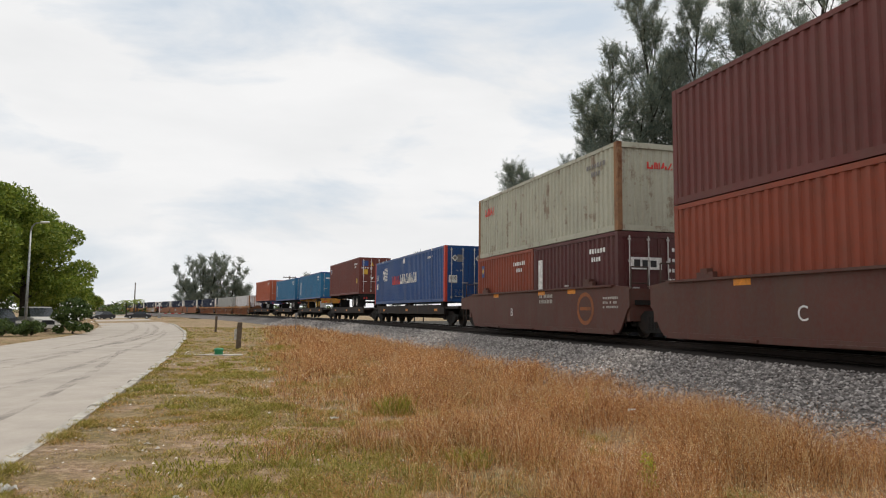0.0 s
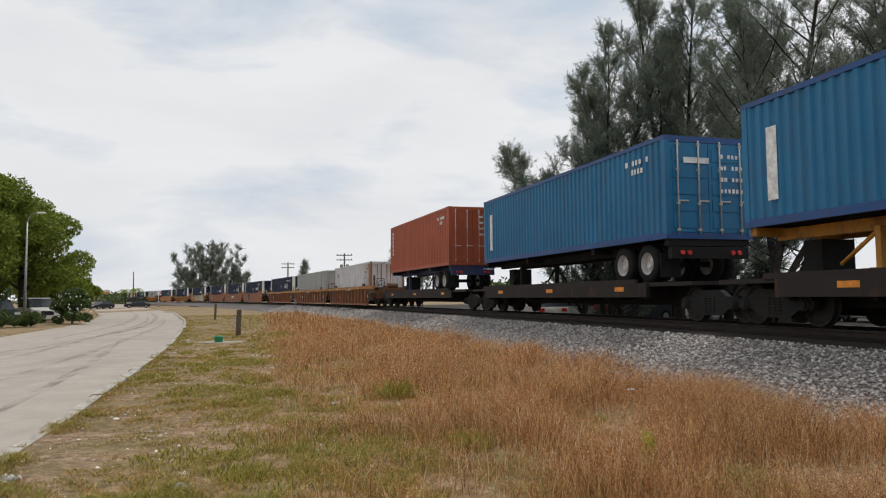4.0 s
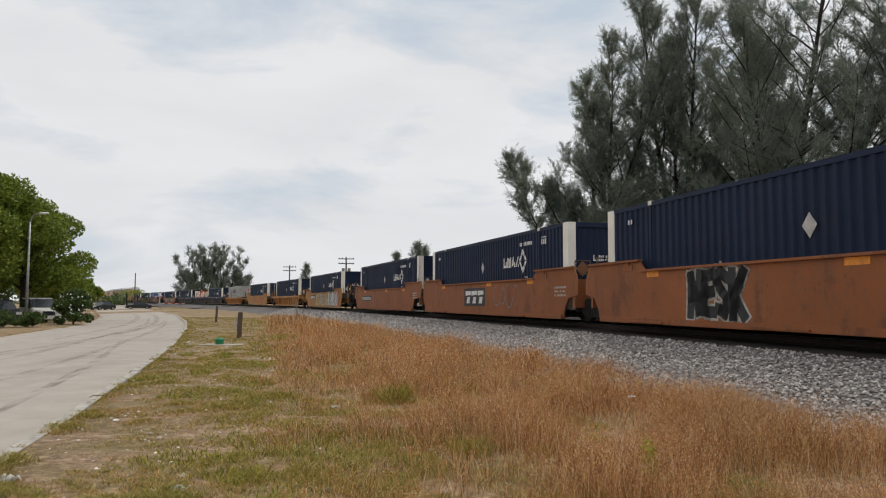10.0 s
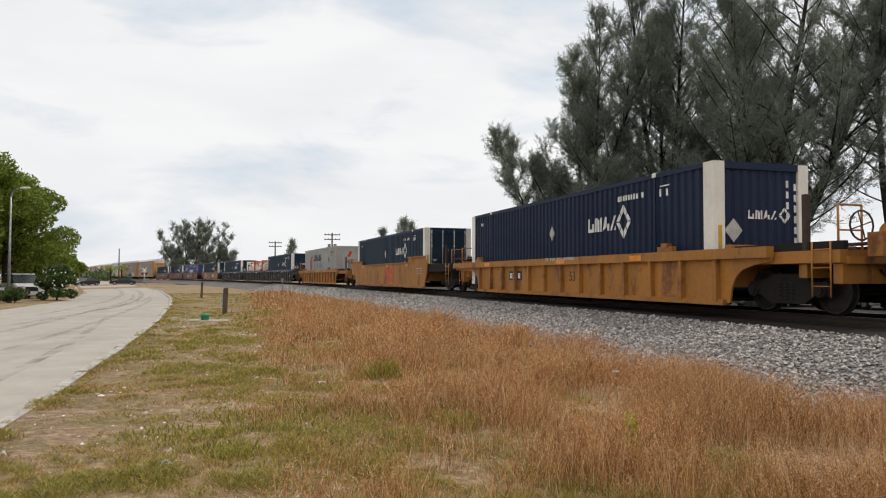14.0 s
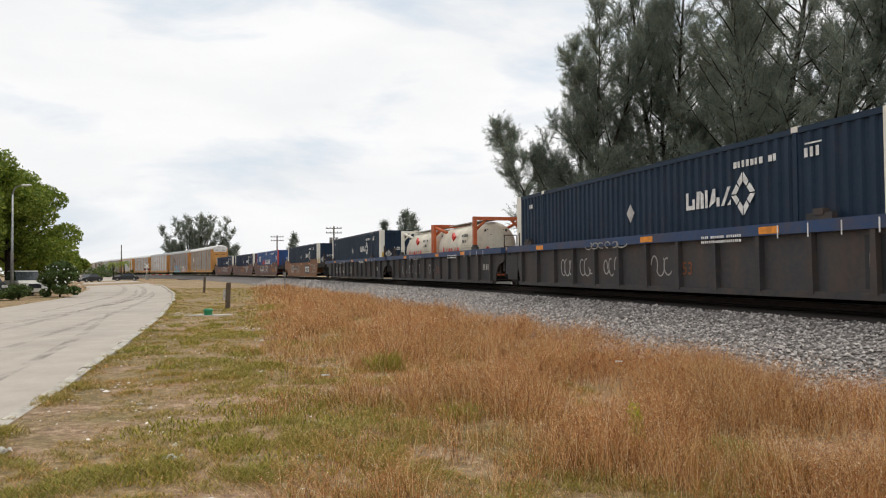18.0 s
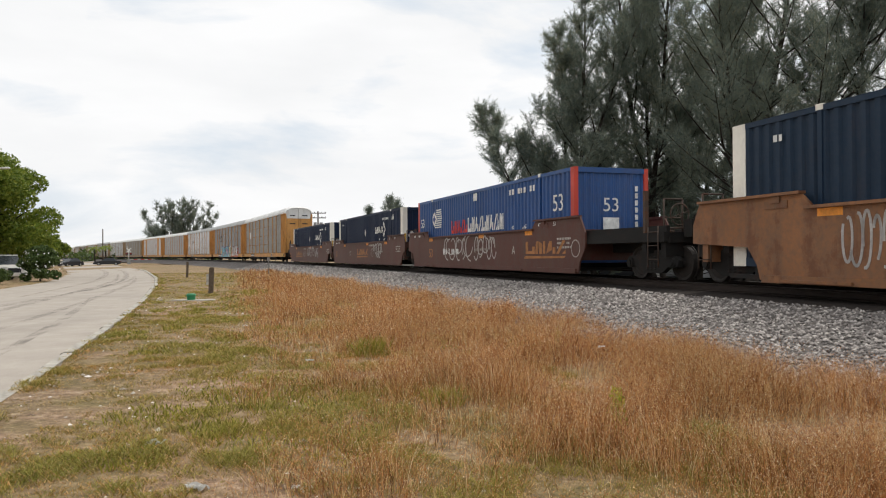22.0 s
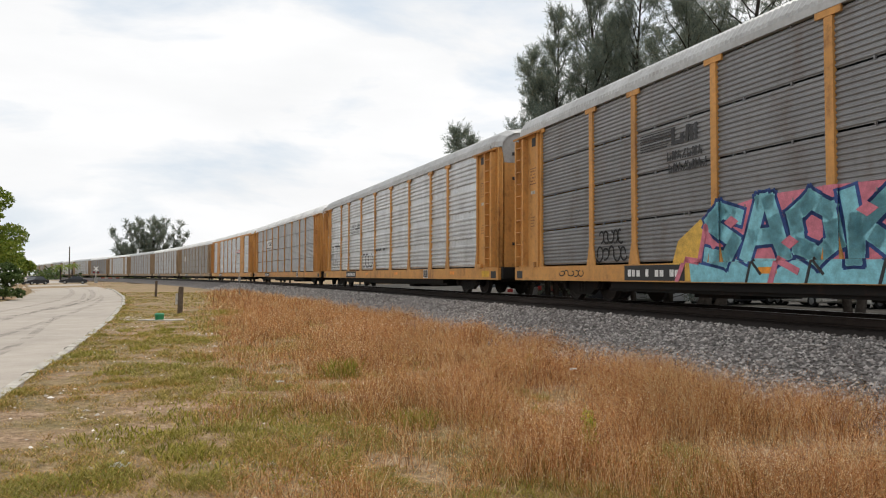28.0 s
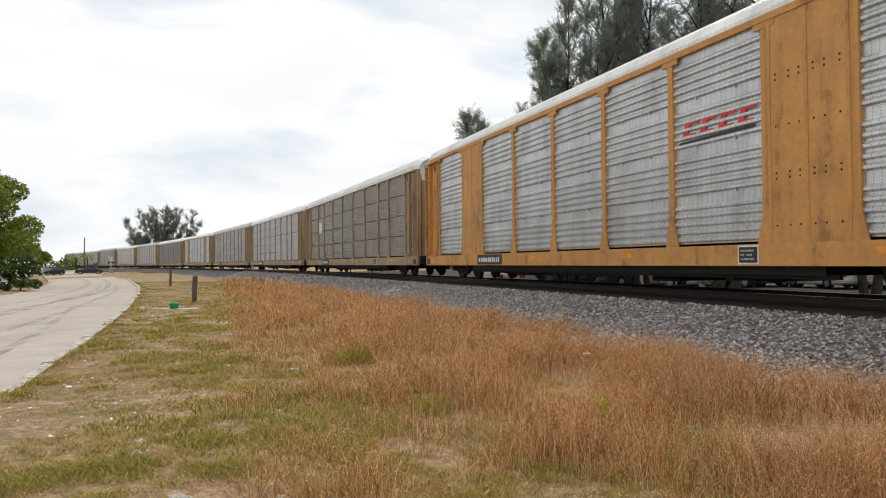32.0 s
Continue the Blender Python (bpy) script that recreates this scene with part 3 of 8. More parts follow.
def blades(x, y, z, h, w, lean, rng, head=1.0):
    """Grass blades: two quads and a tip each; head widens the upper part."""
    n = len(x)
    a = rng.uniform(0, 6.283, n)
    dx, dy = np.cos(a), np.sin(a)
    b = rng.uniform(0, 6.283, n)
    lx, ly = np.cos(b) * lean * h, np.sin(b) * lean * h
    base = np.stack([x, y, z], 1)
    def at(f, drift, wide):
        c = base + np.stack([lx * drift, ly * drift, h * f], 1)
        o = np.stack([dx * wide, dy * wide, 0 * dx], 1)
        return c - o, c + o
    p0, p1 = at(0.0, 0.0, w * 0.5)
    p4, p5 = at(0.72, 0.6, w * 0.5 * head)
    tip = base + np.stack([lx * 1.15, ly * 1.15, h * (1 - 0.18 * lean)], 1)
    co = np.stack([p0, p1, p4, p5, tip], 1).reshape(-1, 3)
    k = np.arange(n)[:, None] * 5
    quads = k + [0, 1, 3, 2]
    tris = k + [2, 3, 4]
    return co, tris, quads


TALL_Y = [0, 3.0, 6.5, 9.3, 23.6, 42.8, 53.9, 80]
TALL_X = [1.0, 0.2, -0.7, -1.3, -5.5, -10.3, -12.8, -20]


def line_x(y):
    """x of the railway's middle at y, near the camera."""
    i = np.argsort(_Y[2800:3600])
    return np.interp(y, _Y[2800:3600][i], _X[2800:3600][i])


def seed_heads(x, y, h, lx, ly, size, rng, n):
    """Loose grains up the top of each stem, a small triangle each."""
    m = len(x)
    X, Y, H, LX, LY, Z = (np.repeat(q, n) for q in (x, y, h, lx, ly, size))
    f = rng.uniform(0.55, 1.04, m * n)
    bend = 1.15 * f ** 1.7
    c = np.stack([X + LX * bend, Y + LY * bend, H * f], 1) + rng.normal(0, 1, (m * n, 3)) * (Z * 1.0)[:, None]
    u, v = rng.normal(0, 1, (m * n, 3)), rng.normal(0, 1, (m * n, 3))
    u[:, 2] = np.abs(u[:, 2]) + 0.6
    u *= (Z * 1.15)[:, None] / np.linalg.norm(u, axis=1, keepdims=True)
    v *= (Z * 0.45)[:, None] / np.linalg.norm(v, axis=1, keepdims=True)
    co = np.stack([c - v, c + v, c + u], 1).reshape(-1, 3)
    return co, np.arange(len(co)).reshape(-1, 3)


def scatter_tall():
    rng = np.random.default_rng(11)
    xs, ys, hs, ws = [], [], [], []
    for y0, y1, dens, w in ((2.5, 6, 1900, 0.0026), (6, 10, 1500, 0.0034), (10, 16, 800, 0.005), (16, 26, 380, 0.0085), (26, 42, 150, 0.015), (42, 70, 55, 0.032)):
        x0, x1 = np.interp(y1, TALL_Y, TALL_X) - 1.8, min(16.0, y1 * 0.85 + 1.5)
        n = int(dens * (x1 - x0) * (y1 - y0))
        x, y = rng.uniform(x0, x1, n), rng.uniform(y0, y1, n)
        edge = np.interp(y, TALL_Y, TALL_X)
        clump = np.array([noise.noise((a * 0.75, b * 0.75, 2.0)) + 0.5 * noise.noise((a * 2.6, b * 2.6, 5.0)) for a, b in zip(x, y)])
        toe = line_x(y) - 4.35 / math.cos(0.3)
        view = (x < y * 0.85 + 1.5)
        ragged = x - edge + 1.7 * clump + 0.5
        keep = view & (ragged > 0) & (x < toe + 0.35 * clump) & (rng.uniform(0, 1, n) < 0.58 + 1.1 * clump)
        keep &= rng.uniform(0, 1, n) < np.clip(ragged / 3.0, 0.05, 1)
        x, y, clump, ragged = x[keep], y[keep], clump[keep], ragged[keep]
        xs.append(x)
        ys.append(y)
        hs.append(np.clip((0.35 + 0.26 * clump) * rng.uniform(0.5, 1.25, len(x)) * np.clip(0.35 + ragged * 0.24, 0.35, 1.0), 0.07, 0.72))
        ws.append(np.full(len(x), w) * rng.uniform(0.7, 1.3, len(x)))
    x, y, h, w = (np.concatenate(q) for q in (xs, ys, hs, ws))
    n = len(x)
    lean, turn = 0.1 + 1.1 * rng.uniform(0, 1, n) ** 1.6, rng.uniform(0, 6.283, n)
    lx, ly = np.cos(turn) * lean * h, np.sin(turn) * lean * h
    base = np.stack([x, y, np.full(n, -0.02)], 1)
    face = rng.uniform(0, 6.283, n)
    side = np.stack([np.cos(face), np.sin(face), np.zeros(n)], 1) * (w * 0.5)[:, None]
    def at(f):
        b = 1.15 * f ** 1.7
        return base + np.stack([lx * b, ly * b, h * f], 1)
    p1, p2 = at(0.5), at(1.0)
    co = np.stack([base - side, base + side, p1 - side, p1 + side, p2], 1).reshape(-1, 3)
    k = np.arange(n)[:, None] * 5
    bulk("tall_dry_grass", co, k + [2, 3, 4], k + [0, 1, 3, 2], DRY_GRASS, "tall orange-brown dry grass gone to seed", "grass")
    near, far = y < 11, (y >= 11) & (y < 26)
    parts = [seed_heads(x[q], y[q], h[q], lx[q], ly[q], np.clip(w[q] * 2.4, 0.0072, 0.024) * rng.uniform(0.6, 1.4, int(q.sum())), rng, c) for q, c in ((near, 7), (far, 5), (y >= 26, 4))]
    co = np.concatenate([q[0] for q in parts])
    bulk("grass_seed_heads", co, np.arange(len(co)).reshape(-1, 3), np.zeros((0, 4), int), SEED_HEAD, "fluffy rust-coloured seed heads of dry grass", "grass")


def scatter_short():
    """Flat matted turf in small cushions, greener and taller where it is thick, with bare soil between."""
    rng = np.random.default_rng(12)
    out = {"dry": [], "green": []}
    for y0, y1, dens, w in ((2.5, 7, 5200, 0.0038), (7, 12, 3000, 0.0052), (12, 20, 1200, 0.009), (20, 36, 330, 0.017), (36, 70, 80, 0.035)):
        x0, x1 = np.interp(y1, ROAD_Y, ROAD_R) - 0.2, np.interp(y0, TALL_Y, TALL_X) + 3.6
        n = int(dens * (x1 - x0) * (y1 - y0))
        x, y = rng.uniform(x0, x1, n), rng.uniform(y0, y1, n)
        right, left = np.interp(y, TALL_Y, TALL_X), np.interp(y, ROAD_Y, ROAD_R)
        ok = (x < right + 3.4) & (x > left + 0.03) & (x > -y * 0.75 - 1)
        x, y, right, left = x[ok], y[ok], right[ok], left[ok]
        big = np.array([noise.noise((a * 0.42, b * 0.42, 7.0)) for a, b in zip(x, y)])
        c1 = np.array([noise.noise((a * 1.5, b * 1.5, 1.0)) + 0.7 * noise.noise((a * 4.2, b * 4.2, 3.0)) for a, b in zip(x, y)])
        near_kerb = np.clip(1 - np.abs(x - left - 0.25) / 0.35, 0, 1)
        lush = c1 + 0.9 * big + 0.25 * np.clip((x - left) / (right - left + 0.1), 0, 1.2)
        keep = rng.uniform(0, 1, len(x)) < np.clip(0.46 + 0.95 * (lush - 0.05) + 0.6 * near_kerb, 0.24, 1)
        x, y, lush, near_kerb = x[keep], y[keep], lush[keep], near_kerb[keep]
        h = np.clip(0.018 + 0.045 * (lush + 0.15) + 0.02 * near_kerb, 0.010, 0.075) * rng.uniform(0.5, 1.5, len(x))
        ww = w * rng.uniform(0.7, 1.3, len(x))
        green = rng.uniform(0, 1, len(x)) < np.clip(0.22 + 1.1 * (lush - 0.12) + 0.3 * near_kerb, 0.04, 0.82)
        out["dry"].append((x[~green], y[~green], h[~green], ww[~green]))
        out["green"].append((x[green], y[green], h[green] * 1.15, ww[green]))
    for key, name, mat, label in (("dry", "short_turf", SHORT_GRASS, "patchy short straw-coloured turf on sandy soil"), ("green", "green_turf", GREEN_TURF, "cushions of short olive-green turf on sandy soil")):
        x, y, h, w = (np.concatenate(q) for q in zip(*out[key]))
        co, t, q = blades(x, y, np.array([height(a, b) for a, b in zip(x, y)]) - 0.004, h, w, rng.uniform(0.5, 2.0, len(x)), rng)
        bulk(name, co, t, q, mat, label, "grass")


def scatter_flecks():
    """Pale shell grit and crumbs of concrete lying on the bare soil."""
    rng = np.random.default_rng(19)
    n = 2600
    y = 3.0 + 27 * rng.uniform(0, 1, n) ** 1.3
    left, right = np.interp(y, ROAD_Y, ROAD_R), np.interp(y, TALL_Y, TALL_X)
    x = left + 0.15 + (right - left + 0.6) * rng.uniform(0, 1, n) ** 1.25
    patch = np.array([noise.noise((a * 0.8, b * 0.8, 9.0)) for a, b in zip(x, y)])
    keep = patch + 0.35 * rng.normal(0, 1, n) > 0.12
    x, y = x[keep], y[keep]
    n = len(x)
    r = 0.008 * np.exp(rng.normal(0, 0.55, n)) * (1 + y / 18)
    z = np.array([height(a, b) for a, b in zip(x, y)]) + 0.004
    base = np.array([(1, 0, 0), (0, 1, 0), (-1, 0, 0), (0, -1, 0), (0, 0, 0.6)], float)
    pts = base[None] * rng.uniform(0.5, 1.3, (n, 5, 1)) * r[:, None, None] + np.stack([x, y, z], 1)[:, None, :]
    tri = np.array([(0, 1, 4), (1, 2, 4), (2, 3, 4), (3, 0, 4)])
    bulk("pale_grit", pts.reshape(-1, 3), (np.arange(n)[:, None, None] * 5 + tri[None]).reshape(-1, 3), np.zeros((0, 4), int), GRIT, "pale shell grit scattered on bare soil", "grit")


def scatter_tufts():
    """A few green tufts among the dry grass and on the verge."""
    rng = np.random.default_rng(13)
    spots = [(-0.72, 11.6, 0.3, 0.34), (0.3, 7.7, 0.22, 0.22), (-2.0, 9.0, 0.9, 0.07), (-1.5, 8.2, 0.8, 0.07), (1.9, 11.4, 0.4, 0.3), (-1.1, 6.4, 0.8, 0.08), (-6.4, 29.5, 0.6, 0.3), (-2.6, 7.4, 0.5, 0.07)]
    for k in range(26):      # small turf clumps dotted over the verge
        y = rng.uniform(4, 26)
        left, right = np.interp(y, ROAD_Y, ROAD_R), np.interp(y, TALL_Y, TALL_X)
        spots.append((left + 0.3 + (right - left) * rng.uniform(0, 1), y, rng.uniform(0.12, 0.4), rng.uniform(0.05, 0.11)))
    X, Y, H, W = [], [], [], []
    for cx, cy, r, h in spots:
        n = int(640 * r)
        a, d = rng.uniform(0, 6.283, n), r * np.sqrt(rng.uniform(0, 1, n))
        X.append(cx + d * np.cos(a))
        Y.append(cy + d * np.sin(a))
        H.append(h * rng.uniform(0.5, 1.2, n))
        W.append(np.full(n, 0.012))
    x, y, h, w = (np.concatenate(q) for q in (X, Y, H, W))
    co, t, q = blades(x, y, np.zeros(len(x)) - 0.01, h, w, rng.uniform(0.2, 0.9, len(x)), rng)
    bulk("green_tufts", co, t, q, GREEN_TUFT, "fresh green tufts among the dry grass", "grass")


def scatter_stones():
    rng = np.random.default_rng(14)
    S, Dd, R = [], [], []
    for s0, s1, dens, r in ((0, 14, 360, 0.031), (14, 30, 280, 0.036), (30, 55, 120, 0.050), (55, 90, 40, 0.08)):
        n = int((s1 - s0) * 3.7 * dens)
        S.append(rng.uniform(s0, s1, n))
        Dd.append(2.1 + 2.85 * rng.uniform(0, 1, n) ** 0.9)
        R.append(r * rng.uniform(0.6, 1.45, n))
    s, d, r = (np.concatenate(q) for q in (S, Dd, R))
    bx, bz = np.array([b[0] for b in BED][::-1]), np.array([b[1] for b in BED][::-1])
    h = np.interp(s, _S, _H)
    c = np.stack([np.interp(s, _S, _X) - d * np.cos(h), np.interp(s, _S, _Y) - d * np.sin(h), RAIL_Z + np.interp(d, bx, bz) + r * rng.uniform(-0.1, 0.5, len(s))], 1)
    base = np.array([(1, 0, 0), (0, 1, 0), (-1, 0, 0), (0, -1, 0), (0, 0, 1), (0, 0, -1)], float)
    n = len(s)
    pts = base[None] * rng.uniform(0.6, 1.25, (n, 6, 1)) + rng.uniform(-0.28, 0.28, (n, 6, 3))
    a = rng.uniform(0, 6.283, n)
    ca, sa = np.cos(a)[:, None], np.sin(a)[:, None]
    px, py = pts[..., 0] * ca - pts[..., 1] * sa, pts[..., 0] * sa + pts[..., 1] * ca
    pts = np.stack([px, py, pts[..., 2] * 0.75], 2) * r[:, None, None] + c[:, None, :]
    tri = np.array([(0, 1, 4), (1, 2, 4), (2, 3, 4), (3, 0, 4), (1, 0, 5), (2, 1, 5), (3, 2, 5), (0, 3, 5)][:6])
    faces = (np.arange(n)[:, None, None] * 6 + tri[None]).reshape(-1, 3)
    bulk("ballast_stones", pts.reshape(-1, 3), faces, np.zeros((0, 4), int), STONE, "loose crushed grey ballast stones beside the rails", "ballast")


scatter_tall()
scatter_short()
scatter_flecks()
scatter_tufts()
scatter_stones()


# ---- trees ----
def limb(bm, pts, r0, r1, n=6):
    """A tapering branch through points."""
    m = len(pts) - 1
    rings = []
    for i, p in enumerate(pts):
        d = (pts[min(i + 1, m)] - pts[max(i - 1, 0)]).normalized()
        q = d.to_track_quat("Z", "Y")
        r = r0 + (r1 - r0) * i / m
        rings.append([bm.verts.new(p + q @ Vector((r * math.cos(6.28319 * k / n), r * math.sin(6.28319 * k / n), 0))) for k in range(n)])
    for a, b in zip(rings, rings[1:]):
        for k in range(n):
            f = bm.faces.new((a[k], a[(k + 1) % n], b[(k + 1) % n], b[k]))
            f.smooth = True


def grow(rnd, start, d, length, steps, lift, wander):
    pts, p = [start.copy()], start.copy()
    for _ in range(steps):
        d = (d + Vector((rnd.uniform(-1, 1), rnd.uniform(-1, 1), rnd.uniform(-1, 1))) * wander + Vector((0, 0, lift))).normalized()
        p = p + d * length / steps
        pts.append(p.copy())
    return pts


def foxtails(rng, p, d, size, n, length, width, rise, loose):
    """Narrow feathery sprays: thin needles along a short stem at each point p, heading d."""
    m = len(p)
    ax = d * 0.8 + rng.normal(0, 0.42, (m, 3)) + np.array([0, 0, rise])
    ax /= np.linalg.norm(ax, axis=1, keepdims=True)
    long = size * rng.uniform(0.5, 1.4, (m, 1))
    P, A, G = np.repeat(p, n, 0), np.repeat(ax, n, 0), np.repeat(long, n, 0)
    k = len(P)
    w = rng.uniform(0, 1, (k, 1))
    P = P + A * G * w + rng.normal(0, loose, (k, 3))
    v = A * 0.9 + rng.normal(0, 0.36, (k, 3)) + np.array([0, 0, -0.16])
    v /= np.linalg.norm(v, axis=1, keepdims=True)
    L = length * rng.uniform(0.5, 1.3, (k, 1)) * (1.2 - 0.5 * w)
    side = np.cross(v, rng.normal(0, 1, (k, 3)))
    side /= np.linalg.norm(side, axis=1, keepdims=True) + 1e-9
    return np.stack([P - side * width / 2, P + side * width / 2, P + v * L], 1).reshape(-1, 3)


def casuarina(base, leaders, reach, seed, limbs, tuft=22, twig_n=13, size=0.5, length=0.17, width=0.02, clear=0.14, loose=0.03, rise=0.32, lift=0.07, slim=0.55, girth=0.011, label="tall grey-green casuarina tree with feathery needle tufts"):
    """One or more leaning stems (height, lean x, lean y); limbs leave them low and turn up into feathery spires."""
    th = thing("casuarina_tree", label, "tree", "casuarinas")
    rnd, rng = random.Random(seed), np.random.default_rng(seed)
    bm, bb = bmesh.new(), bmesh.new()
    P, Dv = [], []
    far = size > 0.7
    for f, (tall, lx, ly) in enumerate(leaders):
        trunk = grow(rnd, Vector((0.28 * f * (-1) ** f, 0.2 * (f % 2), -0.2)), Vector((lx, ly, 1)).normalized(), tall, 12, 0.015, 0.05)
        limb(bm, trunk, tall * girth, 0.015, 8)
        for i in range(limbs):
            u = clear + (0.985 - clear) * (i + rnd.random()) / limbs
            k = u * 12
            i0 = min(11, int(k))
            st = trunk[i0].lerp(trunk[i0 + 1], k - i0)
            az = 2.39996 * i + rnd.uniform(-0.6, 0.6)
            shape = (0.55 + 0.45 * min(1.0, (u - clear) / 0.15)) * max(0.0, 1 - u) ** slim + 0.06
            ln = reach * (tall / leaders[0][0]) ** 0.6 * shape * rnd.choice((0.6, 0.85, 1.0, 1.0, 1.15)) * rnd.uniform(0.85, 1.1)
            dd = Vector((math.cos(az), math.sin(az), rnd.uniform(0.15, 0.5) + 1.5 * u ** 2)).normalized()
            pts = grow(rnd, st, dd, ln, 8, lift * rnd.uniform(0.4, 1.7), 0.11)
            limb(bb, pts, max(0.014, 0.009 * ln + 0.01), 0.008, 5)
            tn = max(3, int(twig_n * (0.3 + 0.7 * ln / reach) * rnd.uniform(0.7, 1.15)))
            for j in range(tn):
                q = 0.22 + 0.78 * ((j + rnd.random()) / tn) ** 0.85
                kk = q * 8
                j0 = min(7, int(kk))
                s2 = pts[j0].lerp(pts[j0 + 1], min(1.0, kk - j0))
                d2 = (pts[j0 + 1] - pts[j0]).normalized()
                side = d2.cross(Vector((rnd.uniform(-1, 1), rnd.uniform(-1, 1), rnd.uniform(-1, 1)))).normalized()
                tl = (max(0.16 * reach, ln * 0.30) if far else 0.35 + 0.24 * ln) * rnd.uniform(0.45, 1.2) * (1.2 - 0.65 * q)
                tw = grow(rnd, s2, (d2 * 0.6 + side * 0.8 + Vector((0, 0, 0.18))).normalized(), tl, 4, 0.13, 0.16)
                if j % 2 == 0:
                    limb(bb, tw, 0.012, 0.004, 3)
                for a, b in zip(tw, tw[1:]):
                    for w in (0.0, 0.5):
                        P.append(a.lerp(b, w + 0.4 * rnd.random()))
                        Dv.append((b - a).normalized())
            for a, b in zip(pts[5:], pts[6:]):
                P += [b, a.lerp(b, 0.5)]
                Dv += [(b - a).normalized()] * 2
        P += [trunk[-1], trunk[-1].lerp(trunk[-2], 0.3), trunk[-1].lerp(trunk[-2], 0.6)]
        Dv += [Vector((lx * 0.3, ly * 0.3, 1))] * 3
    part("trunk", bm, BARK, th)
    part("bough", bb, BARK, th)["kind"] = "stuff"
    co = foxtails(rng, np.array([tuple(p) for p in P]), np.array([tuple(d) for d in Dv]), size, tuft, length, width, rise, loose)
    crown = bulk("crown", co, np.arange(len(co)).reshape(-1, 3), np.zeros((0, 4), int), NEEDLES, "", "")
    crown.parent = th
    crown["kind"] = "stuff"
    th.location = base
    return th


def polar(az, dist, z=0.0):
    return (-dist * math.sin(radians(az)), dist * math.cos(radians(az)), z)


# the row beyond the line: a many-stemmed tree, a dark dense column, then an open leaning one and the rest
casuarina(polar(-13.2, 33), ((13.0, 0.0, 0), (12.1, -0.10, 0.05), (10.5, -0.24, -0.05), (9.0, -0.43, 0.08), (7.9, -0.74, 0.0), (13.4, 0.13, -0.1)), 3.5, 21, 30, clear=0.08, tuft=22, twig_n=13, slim=0.55)
casuarina(polar(-18.2, 35), ((18.0, 0.01, 0), (16.5, 0.09, -0.03), (14.0, -0.08, 0.05)), 4.3, 25, 50, clear=0.07, tuft=23, twig_n=14, slim=0.45, label="tall dense dark casuarina tree with a narrow crown")
casuarina(polar(-24.6, 31), ((19.5, 0.36, 0.05), (18.0, 0.12, -0.08), (14.5, -0.14, 0.1), (14.0, 0.62, 0.0)), 6.2, 22, 42, clear=0.2, tuft=21, twig_n=15, girth=0.012, label="open casuarina with dark leaning stems showing through the needles")
casuarina(polar(-34, 34), ((18.5, 0.20, 0.05), (17.0, -0.10, 0.0)), 6.2, 23, 38, clear=0.26, tuft=20, twig_n=14)
casuarina(polar(-43, 34), ((17.0, 0.0, 0.0),), 6.5, 24, 34, tuft=10, twig_n=9, width=0.035)
casuarina(polar(-21.6, 38), ((13.5, 0.0, 0.0), (11.0, 0.25, 0.0)), 5.0, 26, 52, tuft=14, twig_n=13, width=0.045, length=0.24, loose=0.08, clear=0.05, slim=0.4, label="dense dark casuarina standing behind the others")
for az, dist, tall, seed in ((18.3, 228, 17.0, 31), (16.8, 230, 17.6, 32)):
    casuarina(polar(az, dist), tuple((tall * k, lx, 0.1 * lx) for k, lx in ((0.95, -0.55), (1.0, -0.28), (1.03, -0.08), (1.0, 0.12), (1.0, 0.34), (0.9, 0.6))), 4.6, seed, 15, tuft=11, twig_n=8, size=1.3, length=0.5, width=0.075, clear=0.14, loose=0.03, slim=0.5, label="distant dark casuarina beyond the railway", girth=0.012)
for az, dist, tall, reach, seed in ((19.3, 236, 10.0, 5.0, 38), (15.5, 230, 10.0, 5.0, 39)):
    casuarina(polar(az, dist), ((tall, 0.0, 0.0), (tall * 0.9, 0.3, 0.0), (tall * 0.9, -0.3, 0.0)), reach, seed, 16, tuft=10, twig_n=8, size=1.2, length=0.5, width=0.075, clear=0.1, loose=0.03, label="distant dark casuarina beyond the railway")
for az, dist, tall, reach, seed in ((2.2, 115, 10.5, 2.6, 34), (1.5, 118, 10.0, 2.4, 37), (3.9, 118, 9.2, 2.2, 35), (10.8, 150, 8.6, 2.6, 36)):
    casuarina(polar(az, dist), ((tall, 0.0, 0.0),), reach, seed, 24, tuft=9, twig_n=7, size=0.8, length=0.45, width=0.05, clear=0.25, loose=0.06, label="distant dark casuarina beyond the railway")


def leaf_cloud(rng, centres, radii, n, size):
    C, R = np.asarray(centres), np.asarray(radii)
    idx = rng.choice(len(C), n, p=R ** 2 / (R ** 2).sum())
    v = rng.normal(0, 1, (n, 3))
    v /= np.linalg.norm(v, axis=1, keepdims=True)
    p = C[idx] + v * R[idx][:, None] * (rng.uniform(0.25, 1.0, (n, 1)) ** 0.45) * np.array([1, 1, 0.8])
    a = rng.normal(0, 1, (n, 3)) + v * 0.3
    a /= np.linalg.norm(a, axis=1, keepdims=True)
    b = np.cross(a, rng.normal(0, 1, (n, 3)))
    b /= np.linalg.norm(b, axis=1, keepdims=True)
    s = size * rng.uniform(0.6, 1.3, (n, 1))
    return np.stack([p - a * s, p - b * s * 0.45, p + a * s, p + b * s * 0.45], 1).reshape(-1, 3)


